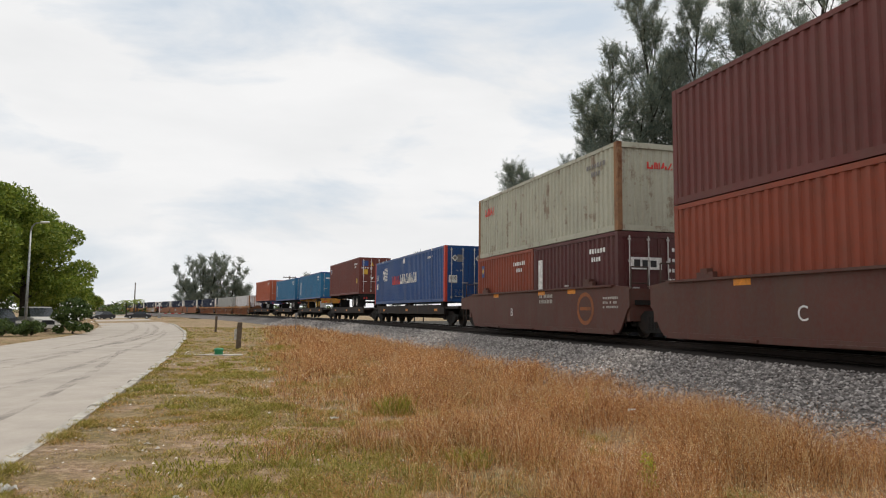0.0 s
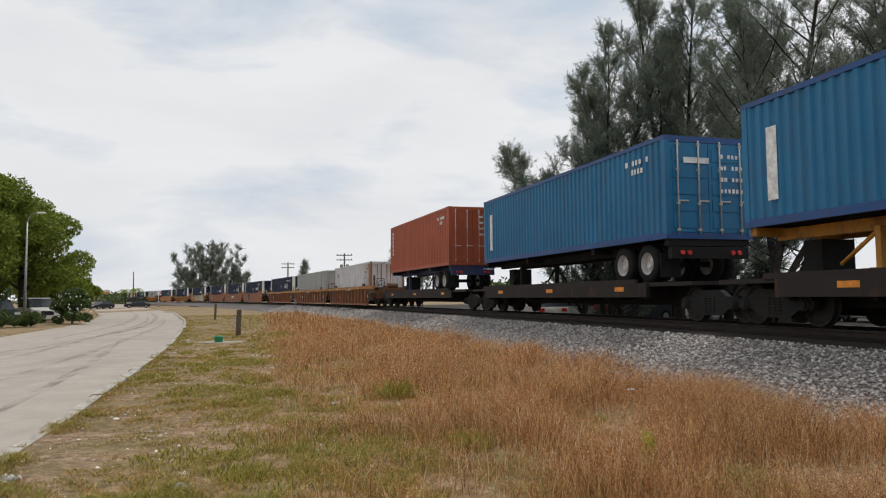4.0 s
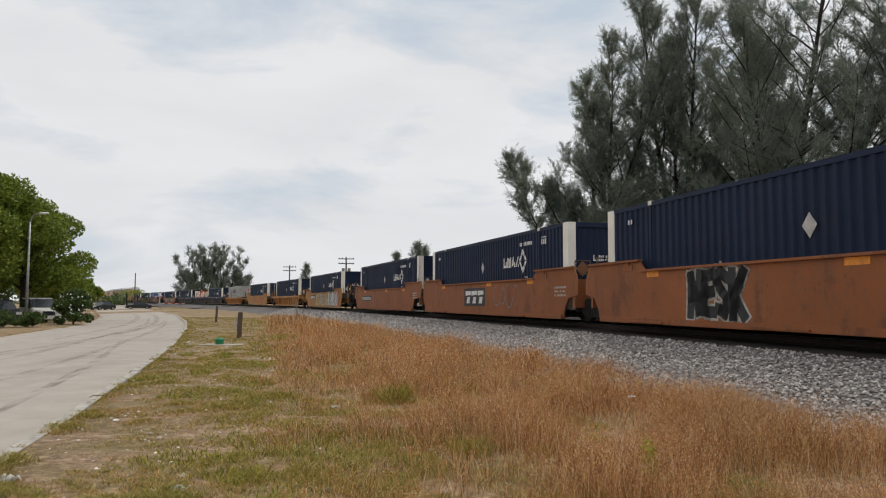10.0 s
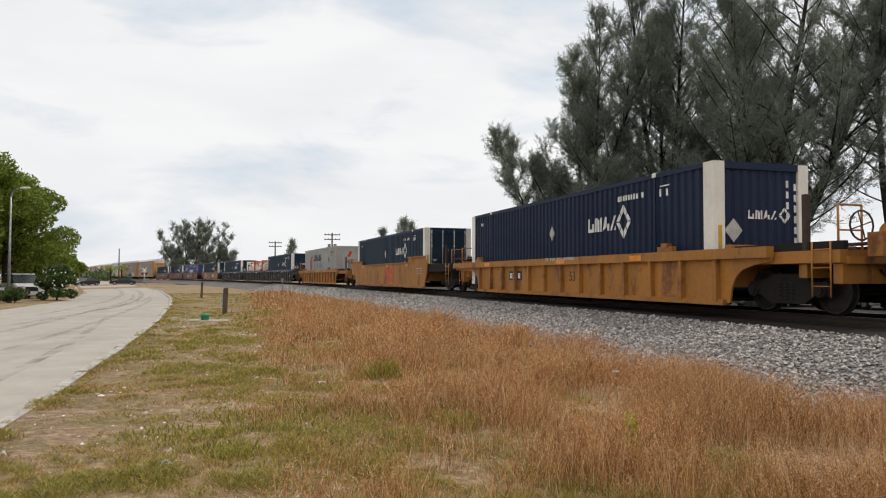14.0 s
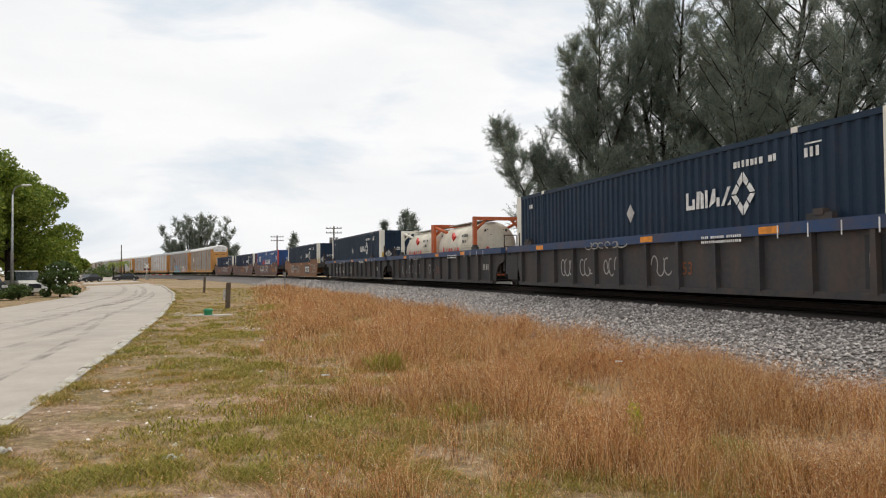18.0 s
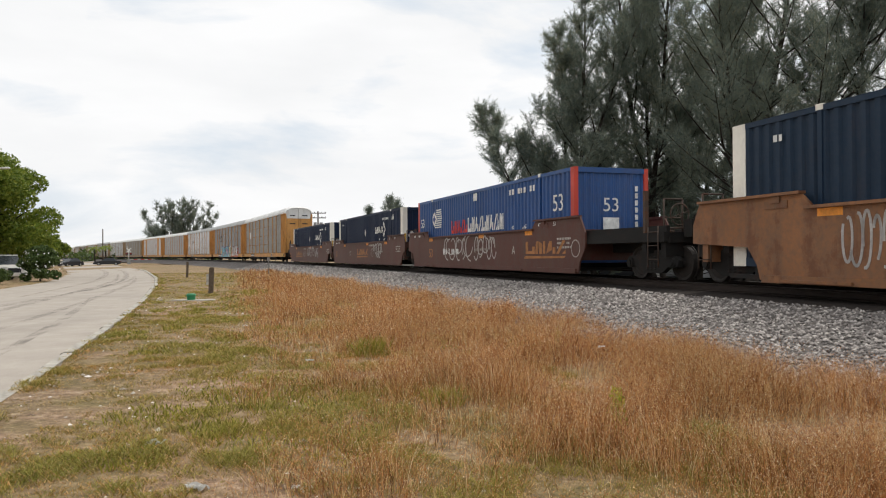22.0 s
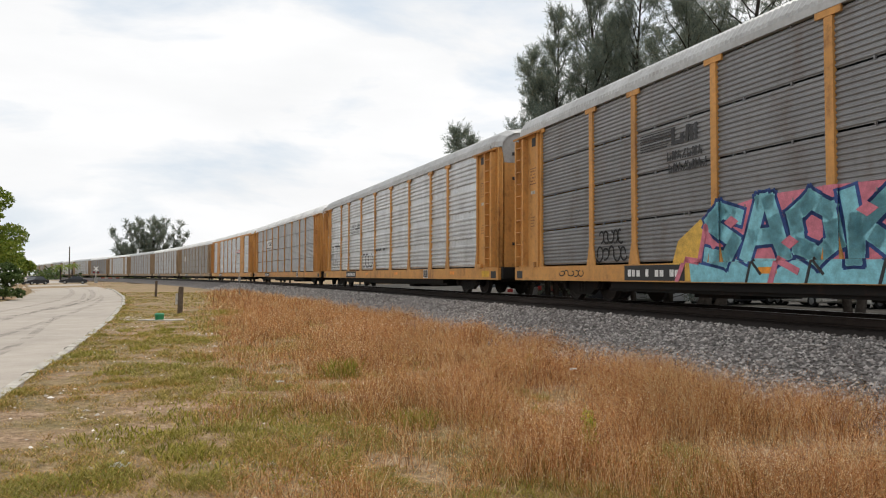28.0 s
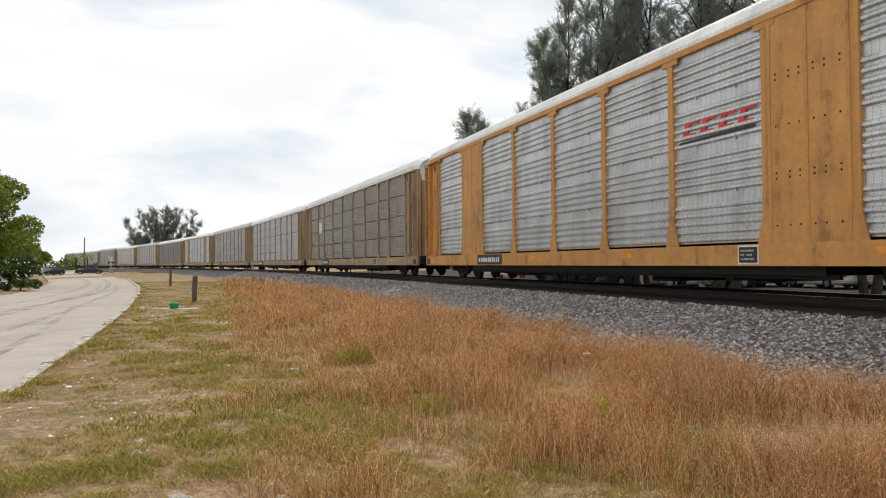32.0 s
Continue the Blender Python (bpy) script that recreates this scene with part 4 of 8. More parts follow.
def broadleaf(base, tall, reach, seed, n=26000, size=0.16, label="broad green street tree with dense rounded crown", mat=None, name="street_tree", low=0.3):
    th = thing(name, label, "tree" if name == "street_tree" else "bush", "street trees" if name == "street_tree" else "")
    rnd, rng = random.Random(seed), np.random.default_rng(seed)
    bm = bmesh.new()
    trunk = grow(rnd, Vector((0, 0, -0.2)), Vector((0, 0, 1)), tall * 0.45, 5, 0.0, 0.05)
    limb(bm, trunk, 0.03 * tall, 0.018 * tall, 8)
    C, R = [], []
    for i in range(11):
        az = 6.283 * i / 11 + rnd.uniform(-0.3, 0.3)
        pts = grow(rnd, trunk[-1 - (i % 3)], Vector((math.cos(az), math.sin(az), rnd.uniform(0.35, 1.4))).normalized(), reach * rnd.uniform(0.6, 0.95), 5, 0.04, 0.15)
        limb(bm, pts, 0.012 * tall, 0.02, 5)
    part("trunk", bm, BARK, th)
    for i in range(46):
        az, u = rnd.uniform(0, 6.283), rnd.random()
        z = tall * (low + (0.93 - low) * u)
        prof = math.sqrt(max(0.05, 1 - ((u - 0.35) / 0.68) ** 2))
        r = reach * prof * rnd.uniform(0.35, 0.92)
        C.append((r * math.cos(az), r * math.sin(az), z))
        R.append(reach * rnd.uniform(0.16, 0.32))
    co = leaf_cloud(rng, C, R, n, size)
    crown = bulk("crown", co, np.zeros((0, 3), int), np.arange(len(co)).reshape(-1, 4), mat or LEAVES, "", "")
    crown.parent = th
    crown["kind"] = "stuff"
    th.location = base
    return th


broadleaf(polar(33.5, 62), 10.8, 5.9, 41, 34000)
broadleaf(polar(29.9, 66), 9.4, 4.8, 42, 30000)
broadleaf(polar(38.6, 60), 10.0, 5.0, 43)
broadleaf(polar(43, 60), 10.0, 5.0, 44, 14000)
broadleaf(polar(27.5, 105), 5.6, 2.8, 45, 7000, 0.3, "small green tree beyond the parked cars")
broadleaf(polar(28.6, 92), 6.0, 3.4, 46, 8000, 0.28, "small green tree beyond the parked cars")
broadleaf(polar(26.6, 150), 5.0, 4.0, 47, 5000, 0.45, "far low green tree by the road")
# added bushes whose dark leaves stand in for the shade under the crowns
for az, dist, seed in ((33.5, 78, 51), (36.5, 76, 52), (40.0, 74, 53)):
    broadleaf(polar(az, dist), 4.2, 4.4, seed, 9000, 0.22, "dark green bush added as the shade under the street trees", BUSH_LEAVES, "bush", 0.02)
oleander = broadleaf(polar(26.8, 55), 2.3, 1.35, 48, 9000, 0.09, "dense dark bush dotted with white flowers", BUSH_LEAVES, "flowering_bush", 0.12)
rngf = np.random.default_rng(5)
bm = bmesh.new()
for i in range(90):
    a, z = rngf.uniform(0, 6.283), rngf.uniform(0.5, 2.1)
    r = 1.3 * math.sqrt(max(0.1, 1 - ((z - 1.1) / 1.25) ** 2))
    c = Vector((r * math.cos(a), r * math.sin(a), z))
    q = Vector((math.cos(a), math.sin(a), 0.3)).to_track_quat("Z", "Y")
    bm.faces.new([bm.verts.new(c + q @ Vector((0.05 * math.cos(1.2566 * k), 0.05 * math.sin(1.2566 * k), 0.01 * (k % 2)))) for k in range(5)])
part("blossom", bm, FLOWER, oleander, "white blossoms")["kind"] = "stuff"
broadleaf(polar(29.3, 50.5), 0.9, 0.8, 49, 3000, 0.07, "low clipped green shrub beside the parking", BUSH_LEAVES, "shrub", 0.15)
broadleaf(polar(31.0, 50.0), 1.0, 0.9, 50, 3000, 0.07, "low clipped green shrub beside the parking", BUSH_LEAVES, "shrub", 0.15)


def palm(base, tall, seed):
    th = thing("palm_tree", "far palm with a ragged head of fronds", "tree", "palms")
    rnd = random.Random(seed)
    bm = bmesh.new()
    pts = grow(rnd, Vector((0, 0, -0.2)), Vector((0, 0, 1)), tall, 6, 0, 0.04)
    limb(bm, pts, 0.2, 0.13, 7)
    part("trunk", bm, BARK, th)
    for i in range(16):
        az = 6.283 * i / 16 + rnd.uniform(-0.2, 0.2)
        d = Vector((math.cos(az), math.sin(az), rnd.uniform(-0.1, 0.9))).normalized()
        fr = grow(rnd, pts[-1], d, 2.3, 6, -0.22, 0.03)
        b2 = bmesh.new()
        for a, b in zip(fr, fr[1:]):
            s = (b - a).cross(Vector((0, 0, 1))).normalized()
            for k in range(3):
                c = a.lerp(b, k / 3)
                for sg in (-1, 1):
                    tip = c + s * sg * 0.45 + (b - a).normalized() * 0.3 + Vector((0, 0, -0.2))
                    b2.faces.new([b2.verts.new(c), b2.verts.new(c + (b - a) * 0.3), b2.verts.new(tip)])
        part("frond", b2, LEAVES, th)
    th.location = base


palm(polar(22.7, 210), 4.6, 3)
palm(polar(23.4, 215), 4.2, 4)


def weed(base, tall, seed):
    th = thing("yellow_weed", "spindly yellow-green weed standing in the dry grass", "weed")
    rnd, rng = random.Random(seed), np.random.default_rng(seed)
    bm = bmesh.new()
    P = []
    for i in range(7):
        pts = grow(rnd, Vector((rnd.uniform(-0.04, 0.04), rnd.uniform(-0.04, 0.04), 0)), Vector((rnd.uniform(-0.2, 0.2), rnd.uniform(-0.2, 0.2), 1)).normalized(), tall * rnd.uniform(0.55, 1), 6, 0.02, 0.07)
        limb(bm, pts, 0.005, 0.002, 4)
        P += [tuple(a.lerp(b, rnd.random())) for a, b in zip(pts[1:], pts[2:]) for _ in range(5)]
    part("stem", bm, WEED_LEAF, th)
    co = leaf_cloud(rng, P, [0.05] * len(P), 260, 0.016)
    c = bulk("foliage", co, np.zeros((0, 3), int), np.arange(len(co)).reshape(-1, 4), WEED_LEAF, "", "")
    c.parent = th
    c["kind"] = "stuff"
    th.location = base


weed((1.73, 6.2, 0), 0.55, 2)
weed((2.3, 11.5, 0), 0.5, 6)


# ---- street furniture, vehicles and litter ----
def street_lamp(base, tall, aim):
    th = thing("street_lamp", "grey galvanised street lamp with curved arm", "street lamp")
    bm = bmesh.new()
    tube(bm, (0, 0, 0), (0, 0, tall - 0.5), 0.11, 0.06, 10)
    part("pole", bm, GALV, th)
    part("base_plate", boxes((-0.2, 0.2, -0.2, 0.2, 0, 0.05)), GALV, th)
    bm = bmesh.new()
    d = Vector((math.cos(aim), math.sin(aim), 0))
    limb(bm, [Vector((0, 0, tall - 0.55)), d * 0.12 + Vector((0, 0, tall - 0.2)), d * 0.4 + Vector((0, 0, tall)), d * 1.0 + Vector((0, 0, tall + 0.06))], 0.055, 0.04, 8)
    part("arm", bm, GALV, th)
    bm = bmesh.new()
    prof = [(0.0, 0.0), (0.08, 0.09), (0.4, 0.12), (0.75, 0.09), (0.85, 0.0)]
    sheet(bm, [[(x, r * 1.3 * math.cos(6.28319 * k / 12), r * 0.7 * math.sin(6.28319 * k / 12)) for k in range(13)] for x, r in prof], smooth=True)
    part("lamp_head", bm, WHITE_MARK, th, "white lamp head", at=Matrix.Translation(d * 0.85 + Vector((0, 0, tall + 0.05))) @ Matrix.Rotation(aim, 4, "Z"))
    th.location = base


street_lamp(polar(29.7, 58), 7.55, radians(-20))


def utility_pole(base, tall, turn, boxes_on=True, arms=True):
    th = thing("utility_pole", "far wooden utility pole with two crossarms" if arms else "far bare mast standing beyond the road", "utility pole", "utility poles")
    bm = bmesh.new()
    tube(bm, (0, 0, -0.2), (0, 0, tall), 0.2, 0.14, 10)
    part("pole", bm, POLE_WOOD, th)
    for z in (tall - 0.35, tall - 1.25) if arms else ():
        part("crossarm", boxes((-1.5, 1.5, -0.07, 0.07, z - 0.08, z + 0.08)), POLE_WOOD, th)
        for x in (-1.35, -0.7, 0.7, 1.35):
            bm = bmesh.new()
            tube(bm, (x, 0, z + 0.08), (x, 0, z + 0.28), 0.07, 0.04, 8)
            part("insulator", bm, GREY_MARK, th)
    if boxes_on:
        for x in (-0.55, 0.55):
            bm = bmesh.new()
            tube(bm, (x, 0.25, tall - 3.2), (x, 0.25, tall - 2.1), 0.3, n=12)
            part("transformer", bm, GREY_MARK, th)
    th.matrix_basis = Matrix.Translation(base) @ Matrix.Rotation(turn, 4, "Z")


utility_pole(polar(7.57, 140), 10.0, 0.1)
utility_pole(polar(11.89, 176), 10.0, 0.1, False)
utility_pole(polar(22.9, 230), 9.6, 1.2, False, False)


def marker_post(base, tall, wide, sign=False):
    th = thing("marker_post", "weathered wooden marker post standing in the verge", "post", "marker posts")
    bm = bmesh.new()
    prism(bm, [(-wide / 2, -0.2), (wide / 2, -0.2), (wide / 2, tall - 0.03), (wide * 0.3, tall), (-wide * 0.35, tall - 0.01), (-wide / 2, tall - 0.06)], -wide / 2, wide / 2)
    part("post", bm, POST_WOOD, th)
    if sign:
        part("plate", boxes((-wide / 2 - 0.10, -wide / 2 - 0.004, -0.06, 0.05, tall - 0.75, tall - 0.28)), DULL_MARK, th, "pale sign plate")
    th.matrix_basis = Matrix.Translation(base) @ Matrix.Rotation(0.3, 4, "Z") @ Matrix.Rotation(0.03, 4, "Y")


marker_post((-8.76, 31.5, 0), 1.12, 0.2, True)
marker_post((-17.2, 55.5, 0), 1.2, 0.17)

th = thing("sign_post", "thin steel sign post on a small concrete pad", "sign post")
bm = bmesh.new()
tube(bm, (0, 0, 0), (0, 0, 1.5), 0.035, n=6)
part("post", bm, GREY_MARK, th)
part("plate", boxes((-0.1, 0.1, -0.045, -0.035, 1.2, 1.5)), GREY_MARK, th)
part("pad", boxes((-0.9, 0.3, -0.4, 0.4, -0.05, 0.08)), KERB, th)
th.location = (-10.9, 54.4, 0)

th = thing("valve_cover", "round green plastic valve cover in the verge", "valve cover")
bm = bmesh.new()
sheet(bm, [[(r * math.cos(6.28319 * k / 16), r * math.sin(6.28319 * k / 16), z) for k in range(17)] for r, z in ((0.15, -0.05), (0.15, 0.16), (0.17, 0.17), (0.17, 0.21), (0.14, 0.25), (0.0, 0.27))], smooth=True)
part("cover", bm, GREEN_PLASTIC, th)
part("pad", boxes((-1.3, 0.9, -0.35, 0.35, -0.06, 0.03)), KERB, th, "pale concrete pad")
th.location = (-8.1, 26.6, 0)


def crumpled(base, size, seed, mat, label):
    rnd = random.Random(seed)
    bm = bmesh.new()
    n = 5
    vs = sheet(bm, [[(size * (i / n - 0.5), size * 0.7 * (j / n - 0.5), 0.012 + rnd.uniform(0, 0.3) * size) for i in range(n + 1)] for j in range(n + 1)])
    bmesh.ops.solidify(bm, geom=bm.faces[:], thickness=0.004)
    ob = part("litter", bm, mat, None)
    ob.location, ob.rotation_euler = base, (0, 0, rnd.uniform(0, 3))
    tagged(ob, label, "litter", "litter on the verge")


crumpled((-3.82, 6.53, 0.0), 0.2, 1, PAPER, "white plastic scrap lying on the turf")
crumpled((-2.2, 6.23, 0.0), 0.15, 2, PAPER, "crumpled white paper lying on the turf")
crumpled((-2.3, 6.3, 0.0), 0.08, 7, GREEN_PLASTIC, "small green plastic scrap on the turf")
crumpled((-1.49, 5.02, 0.0), 0.14, 3, PAPER, "crumpled white paper lying on the turf")
crumpled((-0.78, 4.96, 0.0), 0.13, 4, PAPER, "crumpled white paper lying on the turf")
crumpled((-1.35, 9.3, 0.25), 0.09, 5, PAPER, "white scrap caught in the grass")
crumpled((2.65, 10.3, 0.25), 0.12, 6, PAPER, "white scrap caught in the grass")


def motor_car(base, turn, mat, label, tall=1.5, long=4.6, suv=False, group="parked cars"):
    """A car facing +x."""
    th = thing("car", label, "car", group)
    h, L = tall, long / 2
    belt = 0.62 * h
    body = [(-L, 0.35), (-L + 0.05, belt * 0.95), (-L + 0.5, belt), (L - 1.2, belt), (L - 0.1, belt * 0.82), (L, belt * 0.6), (L, 0.3), (L - 0.25, 0.22), (-L + 0.25, 0.22)]
    bm = bmesh.new()
    prism(bm, body, -0.88, 0.88)
    bmesh.ops.bevel(bm, geom=bm.edges[:], offset=0.06, segments=2, affect="EDGES")
    bd = part("body", bm, mat, th)
    roof0 = -L + (0.25 if suv else 0.9)
    cab = [(roof0 - 0.2 if not suv else roof0, belt - 0.02), (roof0 + 0.35, h), (L - 2.1, h), (L - 1.25, belt - 0.02)]
    bm = bmesh.new()
    v0 = [bm.verts.new((x, -0.84 + 0.12 * (z > belt), z)) for x, z in cab]
    v1 = [bm.verts.new((x, 0.84 - 0.12 * (z > belt), z)) for x, z in cab]
    bm.faces.new(v0)
    bm.faces.new(v1[::-1])
    for k in range(4):
        bm.faces.new((v0[k], v1[k], v1[(k + 1) % 4], v0[(k + 1) % 4]))
    bmesh.ops.recalc_face_normals(bm, faces=bm.faces)
    part("cabin", bm, CAR_GLASS, th, "dark windows")
    part("roof", boxes((roof0 + 0.3, L - 2.05, -0.73, 0.73, h - 0.02, h + 0.035)), mat, th)
    for x in (-L + 0.85, L - 0.9):
        for y in (-0.8, 0.8):
            bm = bmesh.new()
            tube(bm, (0, -0.1, 0), (0, 0.1, 0), 0.32, n=16)
            w = part("wheel", bm, TYRE, th, at=(x, y, 0.32))
            bm = bmesh.new()
            tube(bm, (0, -0.105, 0), (0, 0.105, 0), 0.19, n=12)
            part("rim", bm, GALV, w)
    for y in (-0.62, 0.62):
        part("headlamp", boxes((L - 0.06, L + 0.015, y - 0.18, y + 0.18, belt * 0.66, belt * 0.84)), LAMP_LENS, th)
        part("tail_lamp", boxes((-L - 0.015, -L + 0.06, y - 0.15, y + 0.15, belt * 0.7, belt * 0.9)), RED_LENS, th)
    part("grille", boxes((L - 0.05, L + 0.02, -0.4, 0.4, belt * 0.5, belt * 0.78)), CAR_DARK, th)
    part("bumper", boxes((L - 0.1, L + 0.06, -0.86, 0.86, 0.3, 0.5)), mat, th)
    part("windscreen_pillar", boxes((L - 2.12, L - 2.04, -0.74, 0.74, h - 0.06, h + 0.03)), mat, th)
    th.matrix_basis = Matrix.Translation(base) @ Matrix.Rotation(turn, 4, "Z")


def facing(p):
    return math.atan2(-p[1], -p[0])


for az, d, mat, lab, tall, suv in ((28.9, 60.5, CAR_WHITE, "cream sport utility car parked nose out", 1.75, True), (31.3, 58.5, CAR_DARK, "dark car parked nose out under the trees", 1.6, True),
                                   (33.0, 57.0, CAR_SILVER, "silver car parked nose out under the trees", 1.5, False)):
    p = polar(az, d)
    motor_car((p[0], p[1], 0.0), facing(p) + 0.25, mat, lab, tall, 4.7, suv)
motor_car(polar(22.6, 152, -0.05), radians(200), CAR_DARK, "dark saloon standing across the far road", 1.4, 4.7)
motor_car(polar(25.0, 140, -0.05), radians(250), CAR_DARK, "dark saloon parked at the roadside", 1.4, 4.6)

# the yard beyond the railway, seen under and between the wagons
rnd = random.Random(8)
YARD = [CAR_WHITE, CAR_SILVER, CAR_WHITE, CAR_DARK, CAR_RED, CAR_WHITE, CAR_SILVER, CAR_WHITE, CAR_DARK, CAR_SILVER]
NAMES = {CAR_WHITE: "white", CAR_SILVER: "silver", CAR_DARK: "dark", CAR_RED: "red"}
for k in range(17):
    az = -8.0 - 2.3 * k
    p = polar(az, 41 + 4 * rnd.random())
    motor_car((p[0], p[1], 0.11), rnd.choice((0.3, 1.8, 3.5)) + rnd.uniform(-0.2, 0.2), YARD[k % 10], NAMES[YARD[k % 10]] + " car parked in the yard beyond the railway", rnd.choice((1.45, 1.7)), 4.5, rnd.random() < 0.4, "cars in the yard")


def crossing_signal(base):
    th = thing("crossing_signal", "far railway crossing signal with red lamps and gate arm", "crossing signal", "crossing signals")
    bm = bmesh.new()
    tube(bm, (0, 0, 0), (0, 0, 3.2), 0.07, n=8)
    part("mast", bm, WHITE_MARK, th)
    for x in (-0.4, 0.4):
        bm = bmesh.new()
        tube(bm, (x, -0.06, 2.2), (x, 0.0, 2.2), 0.25, n=12)
        lamp = part("lamp", bm, BLACK_MARK, th)
        bm = bmesh.new()
        tube(bm, (x, -0.1, 2.2), (x, -0.06, 2.2), 0.12, n=10)
        part("lens", bm, RED_LENS, lamp)
    part("crossarm", boxes((-0.5, 0.5, -0.03, 0.03, 2.15, 2.25)), BLACK_MARK, th)
    for sg in (-1, 1):
        b = boxes((-0.65, 0.65, -0.03, -0.02, -0.1, 0.1))
        part("crossbuck", b, WHITE_MARK, th, at=Matrix.Translation((0, 0, 2.95)) @ Matrix.Rotation(sg * 0.78, 4, "Y"))
    for k in range(7):
        part("gate_segment", boxes((0.3 + 0.7 * k, 0.98 + 0.7 * k, -0.03, 0.03, 0.95, 1.07)), RED_MARK if k % 2 else WHITE_MARK, th)
    part("gate_box", boxes((-0.25, 0.35, -0.25, 0.25, 0.0, 1.1)), GALV, th)
    th.matrix_basis = Matrix.Translation(base) @ Matrix.Rotation(0.5, 4, "Z")


crossing_signal(polar(21.2, 168))


def far_hedge():
    """A low dark line of far scrub that closes the horizon."""
    rng = np.random.default_rng(77)
    C, R = [], []
    for k in range(420):
        az = rng.uniform(-60, 60)
        d = rng.uniform(330, 420) if az < 14 else rng.uniform(260, 420)
        if -45 < az < -4:
            d = rng.uniform(130, 200)
        C.append((-d * math.sin(radians(az)), d * math.cos(radians(az)), rng.uniform(0.8, 2.6) if d > 205 else rng.uniform(0.8, 3.4)))
        R.append(rng.uniform(1.8, 3.6))
    co = leaf_cloud(rng, C, R, 42000, 0.6)
    co[:, 2] = np.maximum(co[:, 2], 0.0)
    bulk("far_scrub", co, np.zeros((0, 3), int), np.arange(len(co)).reshape(-1, 4), BUSH_LEAVES, "low line of far green scrub along the horizon", "scrub")


far_hedge()

# ---- the train: where each vehicle stands on the line at the start (s of its front and back end) ----
# second by second, how far the train hangs back from an even speed, in metres
SLACK_T = [0, 1, 2, 3, 4, 6, 7, 8, 9, 10, 11, 12, 13, 14, 15, 16, 17, 18, 19, 20, 21, 22, 23, 24, 25, 26, 27, 28, 29, 30, 31, 32]
SLACK = [0, 0.45, 0.45, -0.08, 0.0, -0.05, 0.2, -0.05, 0.5, -0.08, 0.1, 0.0, 0.65, 0.13, 0.0, -0.2, -0.4, -0.05, 0.0, 0.13, 0.22, 0.18, 0.15, 0.15, 0.26, 0.3, 0.3, 0.3, 0.57, 0.1, 0.0, -0.95]


def travelled(t):
    """Metres that the train has gone since the start; it gathers a little speed late on."""
    return 18.4 * t + 0.18 * math.log1p(math.exp(min(40.0, (t - 20.5) / 0.8))) * 0.8 - float(np.interp(t, SLACK_T, SLACK))


MOVING = []     # (thing, s of front, s of back, height)
def text_mesh(word, size, mat):
    def make():
        cu = bpy.data.curves.new("lettering", "FONT")
        cu.body, cu.size, cu.align_x, cu.align_y, cu.extrude = word, size, "CENTER", "CENTER", 0.002
        ob = bpy.data.objects.new("lettering", cu)
        scene.collection.objects.link(ob)
        bpy.context.view_layer.update()
        me = bpy.data.meshes.new_from_object(ob.evaluated_get(bpy.context.evaluated_depsgraph_get()))
        bm = bmesh.new()
        bm.from_mesh(me)
        bpy.data.objects.remove(ob)
        return bm, mat, False
    return cached(("lettering", word, size, mat.name), make)


SIDE = Matrix.Rotation(radians(90), 4, "X")                                       # text on the camera's side
FRONT = Matrix.Rotation(radians(90), 4, "Z") @ Matrix.Rotation(radians(90), 4, "X")   # text on a front end


def lettering(parent, word, size, mat, x, y, z, face=SIDE):
    me = text_mesh(word, size, mat)
    me.materials.clear()
    me.materials.append(mat)
    return link("lettering", me, parent, at=Matrix.Translation((x, y, z)) @ face)


def flat(bm, pts, y, face="side", thick=0.004, mat=0):
    """A thin painted or stuck-on shape: points are across and up; y is the surface it lies on."""
    if face == "side":
        prism(bm, pts, y - thick, y, mat)
    else:
        prism(bm, pts, y, y + thick, mat, axis="x")


def rect(a, b, c, d):
    return [(a, c), (b, c), (b, d), (a, d)]


def bars(bm, x, z, w, h, n, y, face="side", seed=1, mat=0):
    """A line of illegible characters as short bars."""
    rnd = random.Random(seed)
    step = w / n
    for i in range(n):
        if rnd.random() < 0.12:
            continue
        flat(bm, rect(x + i * step, x + i * step + step * rnd.uniform(0.5, 0.78), z, z + h * rnd.uniform(0.85, 1)), y, face, mat=mat)


# ---- bogies, couplers ----
def wheel_mesh():
    def make():
        bm = bmesh.new()
        prof = [(0.0, -0.10), (0.10, -0.10), (0.12, -0.05), (0.34, -0.03), (0.38, -0.07), (0.42, -0.07), (0.425, 0.04), (0.45, 0.05), (0.45, 0.075), (0.3, 0.07), (0.0, 0.07)]
        n = 24
        rows = [[(r * math.cos(6.28319 * i / n), d, r * math.sin(6.28319 * i / n)) for i in range(n + 1)] for r, d in prof]
        sheet(bm, rows, smooth=False)
        bmesh.ops.remove_doubles(bm, verts=bm.verts, dist=0.0005)
        return bm, [STEEL], False
    return cached(("wheel",), make)


def frame_mesh():
    def make():
        bm = bmesh.new()
        out = [(-1.1, 0.52), (-0.98, 0.63), (-0.62, 0.63), (-0.38, 0.78), (0.38, 0.78), (0.62, 0.63), (0.98, 0.63), (1.1, 0.52), (1.05, 0.36), (0.70, 0.36), (0.42, 0.20), (-0.42, 0.20), (-0.70, 0.36), (-1.05, 0.36)]
        prism(bm, out, -0.07, 0.07)
        for sx in (-0.875, 0.875):
            tube(bm, (sx, -0.14, 0.46), (sx, 0.10, 0.46), 0.13, n=10)
            tube(bm, (sx, -0.17, 0.46), (sx, -0.14, 0.46), 0.09, n=10)
        return bm, [UNDER], False
    return cached(("side_frame",), make)


